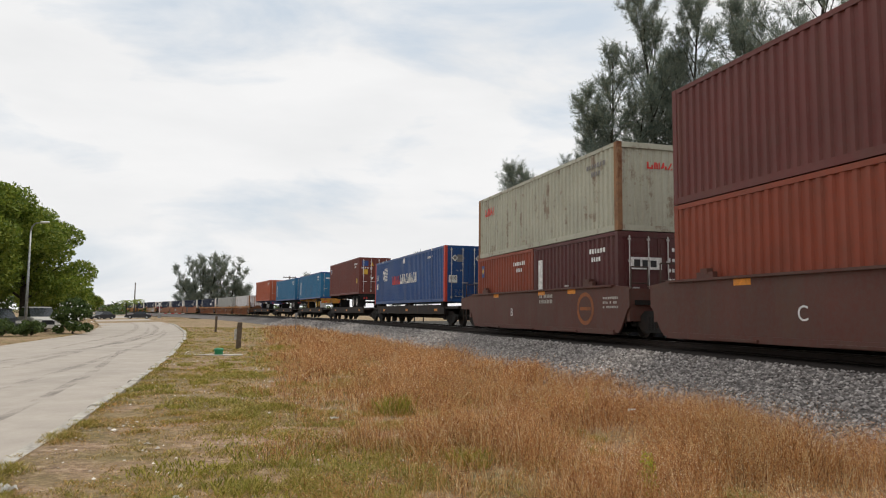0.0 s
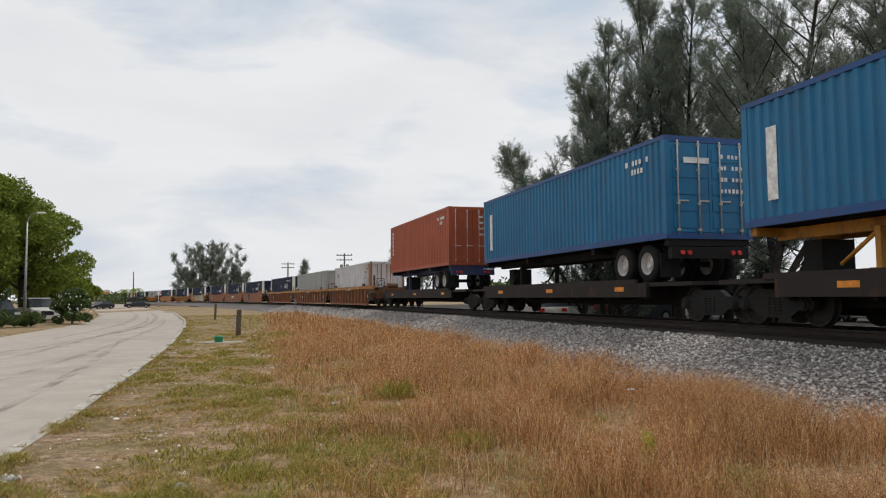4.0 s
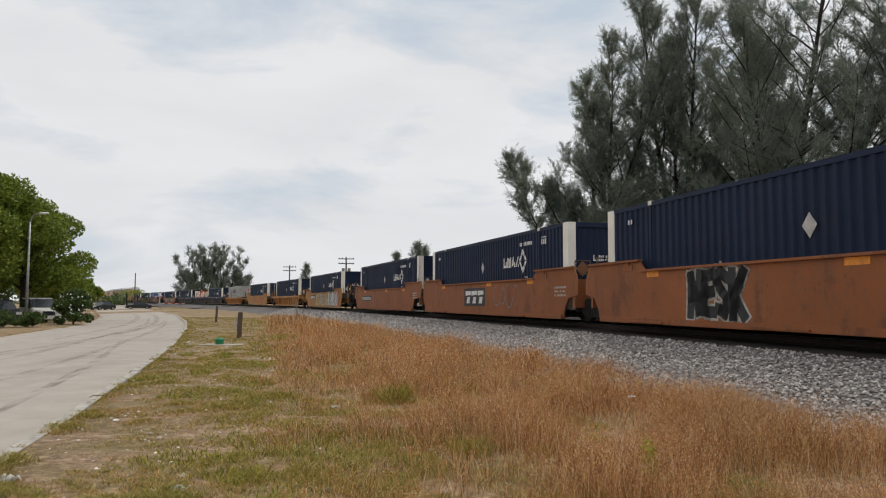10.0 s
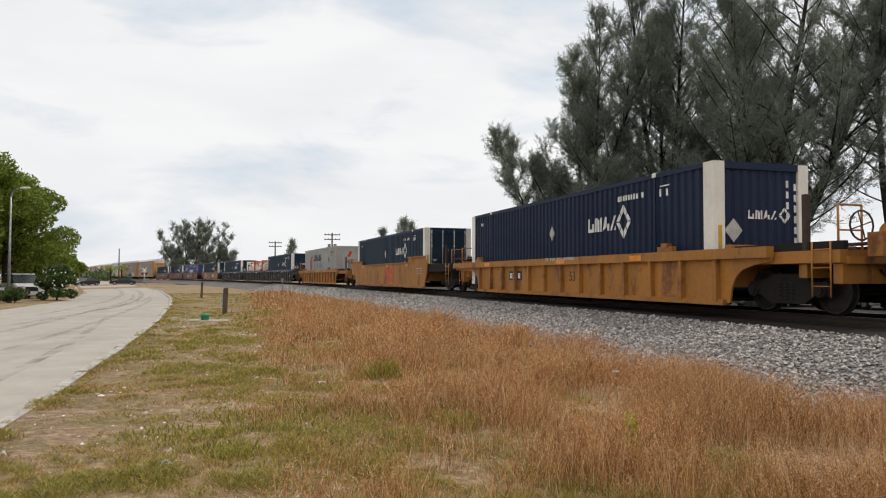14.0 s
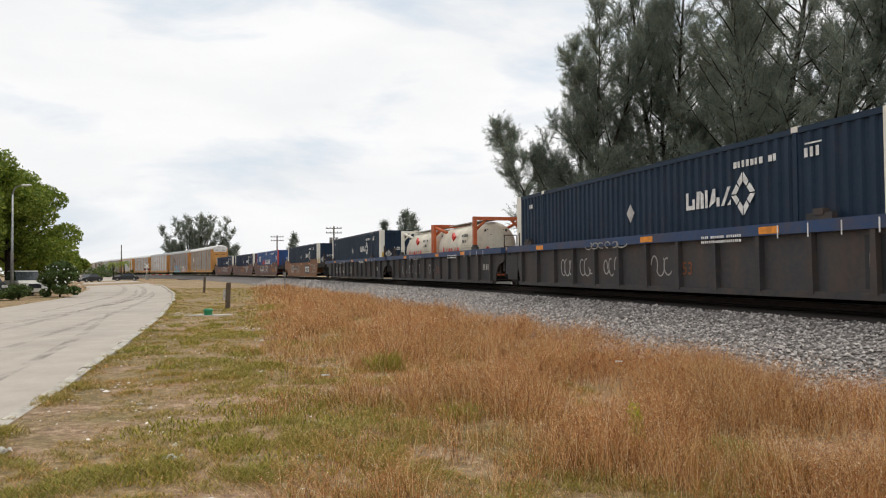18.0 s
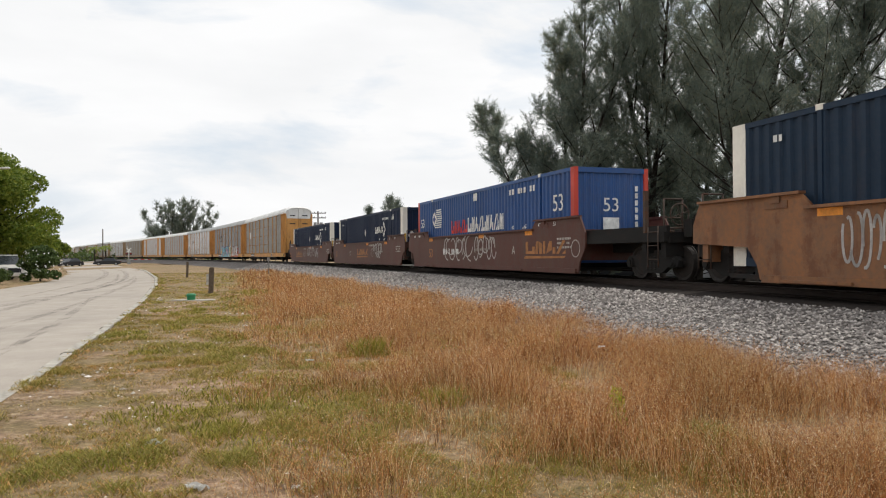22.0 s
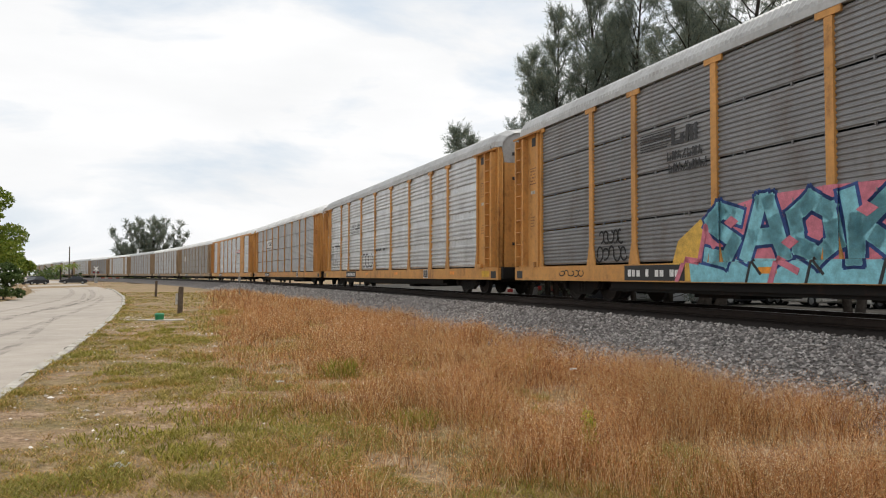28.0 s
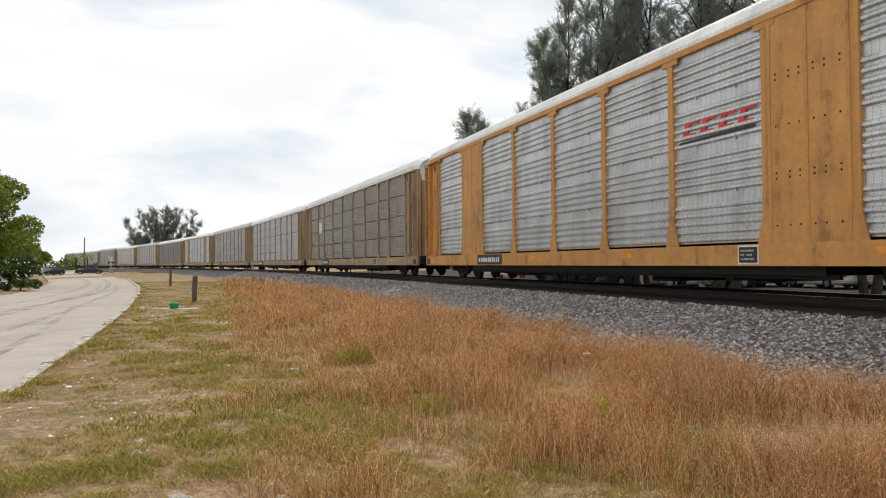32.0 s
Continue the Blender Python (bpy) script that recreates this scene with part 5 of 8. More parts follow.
def spring_mesh():
    def make():
        bm = bmesh.new()
        for sx in (-0.16, 0.0, 0.16):
            for k in range(6):
                tube(bm, (sx, 0, 0.28 + 0.06 * k), (sx, 0, 0.315 + 0.06 * k), 0.075, n=8)
        return bm, [UNDER], False
    return cached(("spring",), make)


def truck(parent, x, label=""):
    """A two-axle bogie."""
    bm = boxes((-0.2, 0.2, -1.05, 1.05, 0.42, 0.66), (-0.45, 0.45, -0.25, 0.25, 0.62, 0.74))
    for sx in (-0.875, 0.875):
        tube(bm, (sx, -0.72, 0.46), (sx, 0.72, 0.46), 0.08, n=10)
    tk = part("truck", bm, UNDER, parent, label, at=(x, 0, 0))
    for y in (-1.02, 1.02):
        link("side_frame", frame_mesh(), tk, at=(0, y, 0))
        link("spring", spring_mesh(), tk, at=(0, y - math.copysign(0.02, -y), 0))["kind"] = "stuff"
    for sx in (-0.875, 0.875):
        for y in (-0.75, 0.75):
            link("wheel", wheel_mesh(), tk, at=Matrix.Translation((sx, y, 0.455)) @ Matrix.Rotation(0 if y < 0 else math.pi, 4, "Z"))
    return tk


def coupler(parent, x, sign):
    def make():
        bm = boxes((-0.55, 0.25, -0.11, 0.11, 0.72, 0.95))
        prism(bm, [(0.25, -0.2), (0.5, -0.22), (0.62, -0.05), (0.6, 0.16), (0.3, 0.2)], 0.66, 1.0, axis="z")
        tube(bm, (-0.1, -0.25, 0.85), (0.45, -0.3, 0.45), 0.035, n=6)
        return bm, [UNDER], False
    link("coupler", cached(("coupler",), make), parent, at=Matrix.Translation((x, 0, 0)) @ Matrix.Rotation(0 if sign > 0 else math.pi, 4, "Z"))


def ladder(parent, x, y, z0, z1, mat, w=0.42, along="x"):
    bm = bmesh.new()
    for d in (-w / 2, w / 2):
        a = (d, 0) if along == "x" else (0, d)
        tube(bm, (a[0], a[1], z0), (a[0], a[1], z1), 0.016, n=6)
    k = z0 + 0.2
    while k < z1:
        a = (-w / 2, 0) if along == "x" else (0, -w / 2)
        tube(bm, (a[0], a[1], k), (-a[0], -a[1], k), 0.012, n=6)
        k += 0.33
    return part("ladder", bm, mat, parent, at=(x, y, 0))


# ---- containers ----
def wave(length, pitch=0.28, depth=0.046):
    pts, x = [], 0.0
    n = max(2, round(length / pitch))
    p = length / n
    for i in range(n):
        a = i * p
        pts += [(a, 0.0), (a + p * 0.36, 0.0), (a + p * 0.5, depth), (a + p * 0.86, depth)]
    return pts + [(length, 0.0)]


def side_mesh(L, H, mat, pitch):
    def make():
        bm = bmesh.new()
        pts = wave(L, pitch)
        sheet(bm, [[(x - L / 2, d, z) for x, d in pts] for z in (0.0, H)])
        return bm, [mat], False
    return cached(("side_wall", round(L, 3), round(H, 3), mat.name, pitch), make)


def container(name, label, L, H, mat, pitch=0.28, post=None, rail=None, doors=None, wide=2.59, middle_posts=False, cap=None, group=""):
    """A corrugated shipping container; x is its length, base at z 0, front end at +x."""
    th = thing(name, label, "shipping container", group)
    post, rail, cap = post or mat, rail or mat, cap or mat
    hx, hy = L / 2, wide / 2
    pw = 0.17 if post is mat else (0.38 if post is WHITE_POST else 0.22)
    for sy, rot in ((-1, 0), (1, math.pi)):
        link("side_wall", side_mesh(L - 2 * pw, H - 0.27, mat, pitch), th, at=Matrix.Translation((0, sy * (hy - 0.015), 0.16)) @ Matrix.Rotation(rot, 4, "Z"))
        part("bottom_rail", boxes((-hx + pw, hx - pw, -0.05, 0.05, 0.0, 0.165)), rail, th, at=(0, sy * (hy - 0.05), 0))
        part("top_rail", boxes((-hx + pw, hx - pw, -0.035, 0.035, 0.0, 0.11)), rail, th, at=(0, sy * (hy - 0.035), H - 0.11))
    bm = bmesh.new()
    pts = wave(L - 0.3, 0.36, 0.02)
    sheet(bm, [[(x - L / 2 + 0.15, -hy + 0.04, H - 0.03 - d) for x, d in pts], [(x - L / 2 + 0.15, hy - 0.04, H - 0.03 - d) for x, d in pts]])
    part("roof", bm, cap, th)
    part("floor", boxes((-hx + 0.1, hx - 0.1, -hy + 0.1, hy - 0.1, 0.06, 0.14)), UNDER, th)
    for sx in (-1, 1):
        for sy in (-1, 1):
            x0 = -pw if sx > 0 else 0.0
            py = 0.14 if post is WHITE_POST else 0.07
            part("corner_post", boxes((x0, x0 + pw, -py, py, 0.0, H)), post, th, at=(sx * hx, sy * (hy - py), 0))
            if post is mat:
                for z in (0.0, H - 0.118):
                    part("corner_casting", boxes((-0.09, 0.09, -0.084, 0.084, -0.002, 0.12)), rail, th, at=(sx * (hx - 0.087), sy * (hy - 0.078), z))
        if middle_posts:
            for sy in (-1, 1):
                part("middle_post", boxes((-0.05, 0.05, -0.03, 0.025, 0.0, H)), mat, th, at=(sx * 5.75, sy * (hy - 0.022), 0))
                part("casting", boxes((-0.08, 0.08, -0.05, 0.035, 0, 0.11)), WHITE_POST, th, at=(sx * 5.75, sy * (hy - 0.035), H - 0.09))
        part("end_beam", boxes((-0.06, 0.06, -hy + 0.14, hy - 0.14, 0, 0.16)), rail, th, at=(sx * (hx - 0.07), 0, H - 0.16))
        part("end_beam", boxes((-0.06, 0.06, -hy + 0.14, hy - 0.14, 0, 0.16)), rail, th, at=(sx * (hx - 0.07), 0, 0))
        if doors and sx > 0:
            door_end(th, hx, hy, H, mat, doors)
        else:
            bm = bmesh.new()
            ev = wave(wide - 0.28, 0.24, 0.03)
            sheet(bm, [[(sx * (hx - 0.06 - d), y - hy + 0.14, z) for y, d in ev] for z in (0.16, H - 0.16)])
            part("end_wall", bm, mat, th)
    return th


def door_end(th, hx, hy, H, mat, doors):
    for sy in (-1, 1):
        w = hy - 0.15
        bm = boxes((-0.03, 0.0, 0.008, w, 0.17, H - 0.17))
        k = 0.3
        for i in range(5):
            z0 = 0.28 + i * (H - 0.5) / 5
            box(bm, 0.0, 0.018, 0.10, w - 0.08, z0, z0 + (H - 0.5) / 5 - 0.12)
        if sy < 0:
            for v in bm.verts:
                v.co.y = -v.co.y
            bmesh.ops.reverse_faces(bm, faces=bm.faces)
        leaf = part("door", bm, mat, th, at=(hx - 0.02, 0, 0))
        for q in (0.28, 0.82):
            b2 = bmesh.new()
            tube(b2, (0.05, 0, 0.12), (0.05, 0, H - 0.12), 0.02, n=6)
            for z in (0.2, H * 0.33, H * 0.66, H - 0.25):
                box(b2, 0.015, 0.07, -0.04, 0.04, z, z + 0.06)
            box(b2, 0.03, 0.06, 0.0, 0.3, 0.95, 0.99)
            part("locking_bar", b2, doors, leaf, at=(0, sy * w * q, 0))


def on_car(ob, s_front, s_back, z):
    MOVING.append((ob, s_front, s_back, z))


def lozenge(x, z, w, h):
    return [(x - w, z), (x, z - h), (x + w, z), (x, z + h)]


def ring_lozenge(bm, x, z, w, h, y, face="side"):
    """An open lozenge ring in eight pieces."""
    o, i = lozenge(x, z, w, h), lozenge(x, z, w * 0.58, h * 0.58)
    for k in range(4):
        a, b, c, d = o[k], o[(k + 1) % 4], i[(k + 1) % 4], i[k]
        for lo, hi in ((0.04, 0.46), (0.54, 0.96)):
            m = lambda p, q, f: (p[0] + (q[0] - p[0]) * f, p[1] + (q[1] - p[1]) * f)
            flat(bm, [m(a, b, lo), m(a, b, hi), m(d, c, hi), m(d, c, lo)], y, face)


def word_blocks(bm, x, z, widths, h, y, face="side", gap=0.07):
    """A brand's lettering as a run of plain shapes: hooks, slabs, wedges and slanting bars."""
    for i, w in enumerate(widths):
        t = w * 0.27
        if i % 4 == 0:
            shapes = [rect(x, x + t, z, z + h), rect(x + t, x + w, z, z + h * 0.24), rect(x + w - t, x + w, z + h * 0.24, z + h * 0.6)]
        elif i % 4 == 1:
            shapes = [[(x, z), (x + t, z), (x + t * 1.3, z + h), (x + t * 0.3, z + h)], [(x + w * 0.4, z), (x + w * 0.4 + t, z), (x + w * 0.4 + t, z + h * 0.8), (x + w * 0.4, z + h)], rect(x + w - t * 0.8, x + w, z, z + h)]
        elif i % 4 == 2:
            shapes = [[(x, z), (x + w * 0.62, z + h * 0.3), (x + w * 0.62, z + h), (x + w * 0.36, z + h)], rect(x + w * 0.72, x + w, z, z + h * 0.5)]
        else:
            shapes = [[(x, z), (x + t * 1.1, z), (x + w, z + h), (x + w - t * 1.1, z + h)], [(x + w * 0.62, z), (x + w, z), (x + w, z + h * 0.3)]]
        for q in shapes:
            flat(bm, q, y, face)
        x += w + gap


def navy_box(seed, mat, door=False):
    """A 16 m navy container with white end posts and a lozenge mark."""
    th = container("shipping_container", "dark navy corrugated container with white corner posts and lozenge mark", 16.15, 2.9, mat, post=WHITE_POST,
                   doors=DULL_MARK if door else None, middle_posts=True, group="navy containers")
    y = -1.295
    bm = bmesh.new()
    word_blocks(bm, 2.32, 1.60, (0.32, 0.42, 0.36, 0.32), 0.40, y, gap=0.05)
    ring_lozenge(bm, 4.28, 1.80, 0.38, 0.48, y)
    part("brand_mark", bm, WHITE_MARK, th, "plain white blocks and lozenge ring")
    bm = bmesh.new()
    flat(bm, lozenge(-0.15, 1.72, 0.19, 0.25), y)
    part("placard", bm, SILVER_SPRAY, th)
    bm = bmesh.new()
    bars(bm, 4.0, 2.36, 1.3, 0.15, 10, y, seed=seed)
    bars(bm, 5.98, 2.3, 0.42, 0.2, 3, y, seed=seed + 1)
    flat(bm, rect(6.0, 6.4, 2.54, 2.57), y)
    bars(bm, -6.9, 2.4, 0.3, 0.14, 2, y, seed=seed + 2)
    part("number", bm, WHITE_MARK, th)
    xe = 8.075 - 0.055
    bm = bmesh.new()
    if door:
        xe += 0.03
    word_blocks(bm, -0.35, 1.62, (0.16, 0.2, 0.17, 0.16), 0.2, xe, "front", 0.03)
    ring_lozenge(bm, 0.66, 1.72, 0.17, 0.19, xe, "front")
    for i in range(7):
        flat(bm, rect(0.93, 1.00, 0.80 + 0.25 * i, 0.96 + 0.25 * i), xe, "front")
    for i in range(4):
        flat(bm, rect(0.71, 0.78, 1.62 + 0.25 * i, 1.78 + 0.25 * i), xe, "front")
    part("end_mark", bm, WHITE_MARK, th)
    bm = bmesh.new()
    flat(bm, lozenge(-0.75, 1.35, 0.24, 0.27), xe, "front", 0.01)
    part("placard", bm, SILVER_SPRAY if seed != 3 else TAN_CAR, th)
    bm = boxes((8.07, 8.079, -1.2, -1.1, 0.5, 1.45), (8.07, 8.079, 1.1, 1.2, 0.5, 1.45))
    part("warning_sticker", bm, YELLOW_MARK, th)
    return th


def striped_mark(th, x, z, y, face="side"):
    bm = bmesh.new()
    for i in range(9):
        zz = z - 0.42 + 0.1 * i
        hw = 0.75 - 0.02 * abs(i - 4)
        flat(bm, rect(x - 0.25 + 0.02 * i, x + hw, zz, zz + 0.055), y, face)
    flat(bm, lozenge(x - 0.35, z, 0.36, 0.36), y, face, 0.007)
    part("brand_mark", bm, WHITE_MARK, th, "white striped lozenge mark")
    bm = bmesh.new()
    flat(bm, lozenge(x - 0.35, z, 0.2, 0.2), y, face, 0.011)
    part("brand_mark", bm, BLUE_MARK, th)


def blue_box(door):
    th = container("shipping_container", "royal blue corrugated container with red corner posts", 16.15, 2.9, ROYAL, post=RED_POST, doors=SILVER_SPRAY if door else None,
                   middle_posts=True, group="blue containers")
    y = -1.295
    striped_mark(th, -5.1, 1.95, y)
    bm = bmesh.new()
    word_blocks(bm, -3.0, 1.2, (0.34, 0.36, 0.34, 0.34, 0.36), 0.55, y, gap=0.06)
    part("brand_mark", bm, RED_MARK, th, "plain red blocks")
    bm = bmesh.new()
    word_blocks(bm, -0.95, 1.2, (0.42, 0.3, 0.36, 0.34, 0.36, 0.3, 0.34, 0.34, 0.14, 0.36), 0.6, y, gap=0.05)
    part("brand_mark", bm, WHITE_MARK, th, "plain white blocks")
    bm = bmesh.new()
    bars(bm, 3.3 if not door else 5.0, 2.4, 2.2 if not door else 0.9, 0.2 if not door else 0.12, 9, y, seed=5)
    flat(bm, rect(-0.3, 0.1, 2.45, 2.75), y)
    if not door:
        flat(bm, rect(6.7, 7.4, 1.0, 1.4), y)
    flat(bm, rect(-7.5, -7.1, 1.0, 1.4), y)
    part("sign", bm, WHITE_MARK, th)
    if not door:
        lettering(th, "53", 0.75, WHITE_MARK, 7.05, y - 0.006, 1.85)
    lettering(th, "53", 0.6, WHITE_MARK, -7.3, y - 0.006, 1.8)
    xe = 8.075 - 0.01 if door else 8.075 - 0.052
    if door:
        for yy in (-0.75, 0.55):
            bm = bmesh.new()
            flat(bm, lozenge(yy, 2.25, 0.18, 0.18), xe, "front", 0.012)
            for i in range(5):
                flat(bm, rect(yy + 0.1, yy + 0.52 - 0.04 * abs(i - 2), 2.06 + 0.075 * i, 2.13 + 0.075 * i), xe, "front", 0.01)
            part("brand_mark", bm, GREY_MARK, th, "grey smudged stripes beside a lozenge")
            bm = bmesh.new()
            ring_lozenge(bm, yy, 2.25, 0.18, 0.18, xe + 0.012, "front")
            part("brand_mark", bm, WHITE_MARK, th, "white lozenge ring")
            bm = bmesh.new()
            bars(bm, yy + 0.05, 1.55, 0.4, 0.1, 5, xe + 0.004, "front", 3)
            for i in range(4):
                bars(bm, yy, 1.30 - 0.14 * i if yy > 0 else 0.55 - 0.1 * i, 0.5, 0.08, 6, xe + 0.004, "front", 5 + i)
            part("number", bm, DULL_MARK, th)
        bm = bmesh.new()
        flat(bm, rect(-1.08, -0.62, 0.98, 1.36), xe, "front", 0.012)
        part("sign", bm, WHITE_MARK, th, "white height sign")
        lettering(th, "110", 0.24, BLACK_MARK, xe + 0.016, -0.85, 1.2, FRONT)
    else:
        lettering(th, "53", 0.6, WHITE_MARK, xe + 0.006, 0.0, 1.75, FRONT)
        bm = bmesh.new()
        flat(bm, rect(-0.28, 0.28, 1.0, 1.38), xe, "front")
        for i in range(6):
            flat(bm, rect(0.85, 0.95, 1.1 + 0.22 * i, 1.26 + 0.22 * i), xe, "front")
        part("sign", bm, WHITE_MARK, th)
    return th


def steel_box(L, H, mat, label, seed, doors=None, rail=None, post=None, marks=WHITE_MARK):
    th = container("shipping_container", label, L, H, mat, doors=doors, rail=rail, post=post, group="dry containers")
    y = -1.295
    bm = bmesh.new()
    bars(bm, L / 2 - 1.9, H - 0.55, 1.2, 0.15, 7, y, seed=seed)
    bars(bm, L / 2 - 1.6, H - 0.8, 0.6, 0.15, 4, y, seed=seed + 4)
    part("number", bm, marks, th)
    if doors:
        bm = bmesh.new()
        for i in range(4):
            bars(bm, 0.35, H - 0.55 - 0.3 * i, 0.7, 0.11, 6, L / 2 + 0.002, "front", seed + i)
        part("number", bm, marks, th)
    return th


def tank_box(seed):
    """A cream tank in a steel frame, 6.06 m long."""
    th = thing("tank_container", "cream cylindrical tank container in a bright orange and white frame", "tank container", "tank containers")
    n, rings = 28, []
    prof = [(-2.78, 0.0), (-2.76, 0.45), (-2.66, 0.8), (-2.48, 1.03), (-2.3, 1.1), (2.3, 1.1), (2.48, 1.03), (2.66, 0.8), (2.76, 0.45), (2.78, 0.0)]
    bm = bmesh.new()
    sheet(bm, [[(x, r * math.sin(6.28319 * i / n), 1.32 + r * math.cos(6.28319 * i / n)) for i in range(n + 1)] for x, r in prof], smooth=True)
    bmesh.ops.remove_doubles(bm, verts=bm.verts, dist=0.001)
    part("tank", bm, TANK_CREAM, th)
    for x in (-1.2, 1.2):
        bm = bmesh.new()
        sheet(bm, [[(x + d, 1.112 * math.sin(6.28319 * i / n), 1.32 + 1.112 * math.cos(6.28319 * i / n)) for i in range(n + 1)] for d in (-0.04, 0.04)], smooth=True)
        part("band", bm, TANK_CREAM, th)
    for sx, mat in ((1, FRAME_ORANGE), (-1, WHITE_POST if seed else FRAME_ORANGE)):
        x = sx * 2.96
        for sy in (-1, 1):
            part("frame_post", boxes((x - 0.08, x + 0.08, sy * 1.13 - 0.08, sy * 1.13 + 0.08, 0, 2.59)), mat, th)
            bm = bmesh.new()
            tube(bm, (x, sy * 1.1, 2.45), (x - sx * 1.0, sy * 0.75, 2.12), 0.07, n=6)
            tube(bm, (x, sy * 1.1, 0.2), (x - sx * 0.9, sy * 0.8, 0.5), 0.07, n=6)
            tube(bm, (x, sy * 1.1, 2.0), (x, sy * 0.55, 2.5), 0.06, n=6)
            part("brace", bm, mat, th)
        for z in (0.0, 2.44):
            part("frame_beam", boxes((x - 0.075, x + 0.075, -1.05, 1.05, z, z + 0.15)), mat, th)
    for sy in (-1, 1):
        part("bottom_rail", boxes((-2.9, 2.9, sy * 1.1 - 0.06, sy * 1.1 + 0.06, 0.02, 0.16)), FRAME_ORANGE, th)
    part("walkway", boxes((-2.6, 2.6, -0.45, 0.1, 2.47, 2.51)), SILVER_SPRAY, th, "galvanised walkway")
    bm = bmesh.new()
    tube(bm, (0.4, 0.2, 2.3), (0.4, 0.2, 2.52), 0.25, n=14)
    part("manhole", bm, SILVER_SPRAY, th)
    y = -1.13
    bm = bmesh.new()
    word_blocks(bm, -1.0, 0.98, (0.3, 0.26, 0.4, 0.26, 0.16, 0.26), 0.34, y, gap=0.04)
    flat(bm, lozenge(-0.15, 1.85, 0.2, 0.2), y + 0.14, thick=0.1)
    flat(bm, [(-1.65, 0.95), (-1.25, 0.95), (-1.45, 1.45)], y)
    part("brand_mark", bm, RED_MARK, th, "plain red blocks and triangle")
    bm = bmesh.new()
    for i in range(3):
        bars(bm, 1.25, 1.75 - 0.25 * i, 0.9 if i != 1 else 0.5, 0.14, 9 if i != 1 else 5, y + 0.02 * i - 0.0, seed=seed + i)
    part("number", bm, BLACK_MARK, th)
    xe = 2.785
    bm = bmesh.new()
    bars(bm, -0.55, 1.95, 1.1, 0.13, 10, xe - 0.14, "front", seed)
    bars(bm, -0.3, 1.72, 0.6, 0.13, 6, xe - 0.06, "front", seed + 1)
    part("number", bm, BLACK_MARK, th)
    bm = bmesh.new()
    flat(bm, lozenge(-0.45, 1.1, 0.2, 0.2), xe - 0.03, "front", 0.02)
    flat(bm, lozenge(0.55, 1.15, 0.17, 0.17), xe - 0.06, "front", 0.02)
    part("placard", bm, RED_MARK, th)
    return th

# ---- railway vehicles; x runs to the front, rails at z 0 ----
def end_gear(th, half, mat, mat2, sx, busy=1):
    """Platform, ladder, handrails, pipes and hoses at one end of a well car."""
    mat = mat if mat is YELLOW_CAR else DARK_RUST
    part("end_platform", boxes((-1.15, 0.0, -1.25, 1.25, 0.95, 1.08), (-1.1, -0.9, -1.3, 1.3, 0.7, 0.95), (-0.3, -0.1, -1.3, 1.3, 0.6, 0.95)) if sx > 0 else
         boxes((0.0, 1.15, -1.25, 1.25, 0.95, 1.08), (0.9, 1.1, -1.3, 1.3, 0.7, 0.95), (0.1, 0.3, -1.3, 1.3, 0.6, 0.95)), mat2, th, at=(sx * (half - 0.55), 0, 0))
    bm = bmesh.new()
    for y in (-1.28, -0.75):
        tube(bm, (0, y, 1.05), (0, y, 2.0), 0.022, n=6)
    tube(bm, (0, -1.28, 2.0), (0, -0.75, 2.0), 0.022, n=6)
    tube(bm, (0, -1.28, 1.55), (0, -0.75, 1.55), 0.018, n=6)
    part("handrail", bm, mat, th, at=(sx * (half - 0.75), 0, 0))
    bm = bmesh.new()
    tube(bm, (0, 1.28, 1.05), (0, 1.28, 2.0), 0.022, n=6)
    part("handrail", bm, mat, th, at=(sx * (half - 0.75), 0, 0))
    ladder(th, sx * (half - 1.0), -1.42, 0.35, 1.35, mat)
    bm = bmesh.new()
    pts = [(0, -0.5, 0.85), (sx * 0.25, -0.5, 0.6), (sx * 0.5, -0.48, 0.5), (sx * 0.7, -0.45, 0.6)]
    for a, b in zip(pts, pts[1:]):
        tube(bm, a, b, 0.03, n=6)
    part("air_hose", bm, TYRE, th, at=(sx * (half - 0.6), 0, 0))
    if busy:
        bm = bmesh.new()
        tube(bm, (0, -0.62, 1.5), (0, 0.1, 1.5), 0.17, n=12)
        box(bm, -0.15, 0.15, -0.9, -0.62, 1.08, 1.5)
        part("brake_reservoir", bm, mat2, th, at=(sx * (half - 0.35), 0, 0))
        bm = bmesh.new()
        for k in range(14):
            a, b = 6.28319 * k / 14, 6.28319 * (k + 1) / 14
            tube(bm, (0, -1.0 + 0.26 * math.cos(a), 1.62 + 0.26 * math.sin(a)), (0, -1.0 + 0.26 * math.cos(b), 1.62 + 0.26 * math.sin(b)), 0.018, n=5, caps=False)
        for a in (0.3, 1.87, 3.44, 5.0):
            tube(bm, (0, -1.0, 1.62), (0, -1.0 + 0.26 * math.cos(a), 1.62 + 0.26 * math.sin(a)), 0.012, n=5)
        part("brake_wheel", bm, DARK_RUST, th, at=(sx * (half - 0.52), 0, 0))["kind"] = "stuff"
        for y, z in ((-1.18, 1.22), (-0.9, 1.30), (0.55, 1.26)):
            bm = bmesh.new()
            tube(bm, (-0.7, y, z), (0.5, y, z), 0.035, n=6)
            part("brake_pipe", bm, DARK_RUST, th, at=(sx * (half - 1.0), 0, 0))
        part("stake", boxes((-0.05, 0.05, -1.36, -1.26, 1.05, 2.25)), DARK_RUST, th, at=(sx * (half - 1.45), 0, 0))
    coupler(th, sx * (half - 0.55), sx)


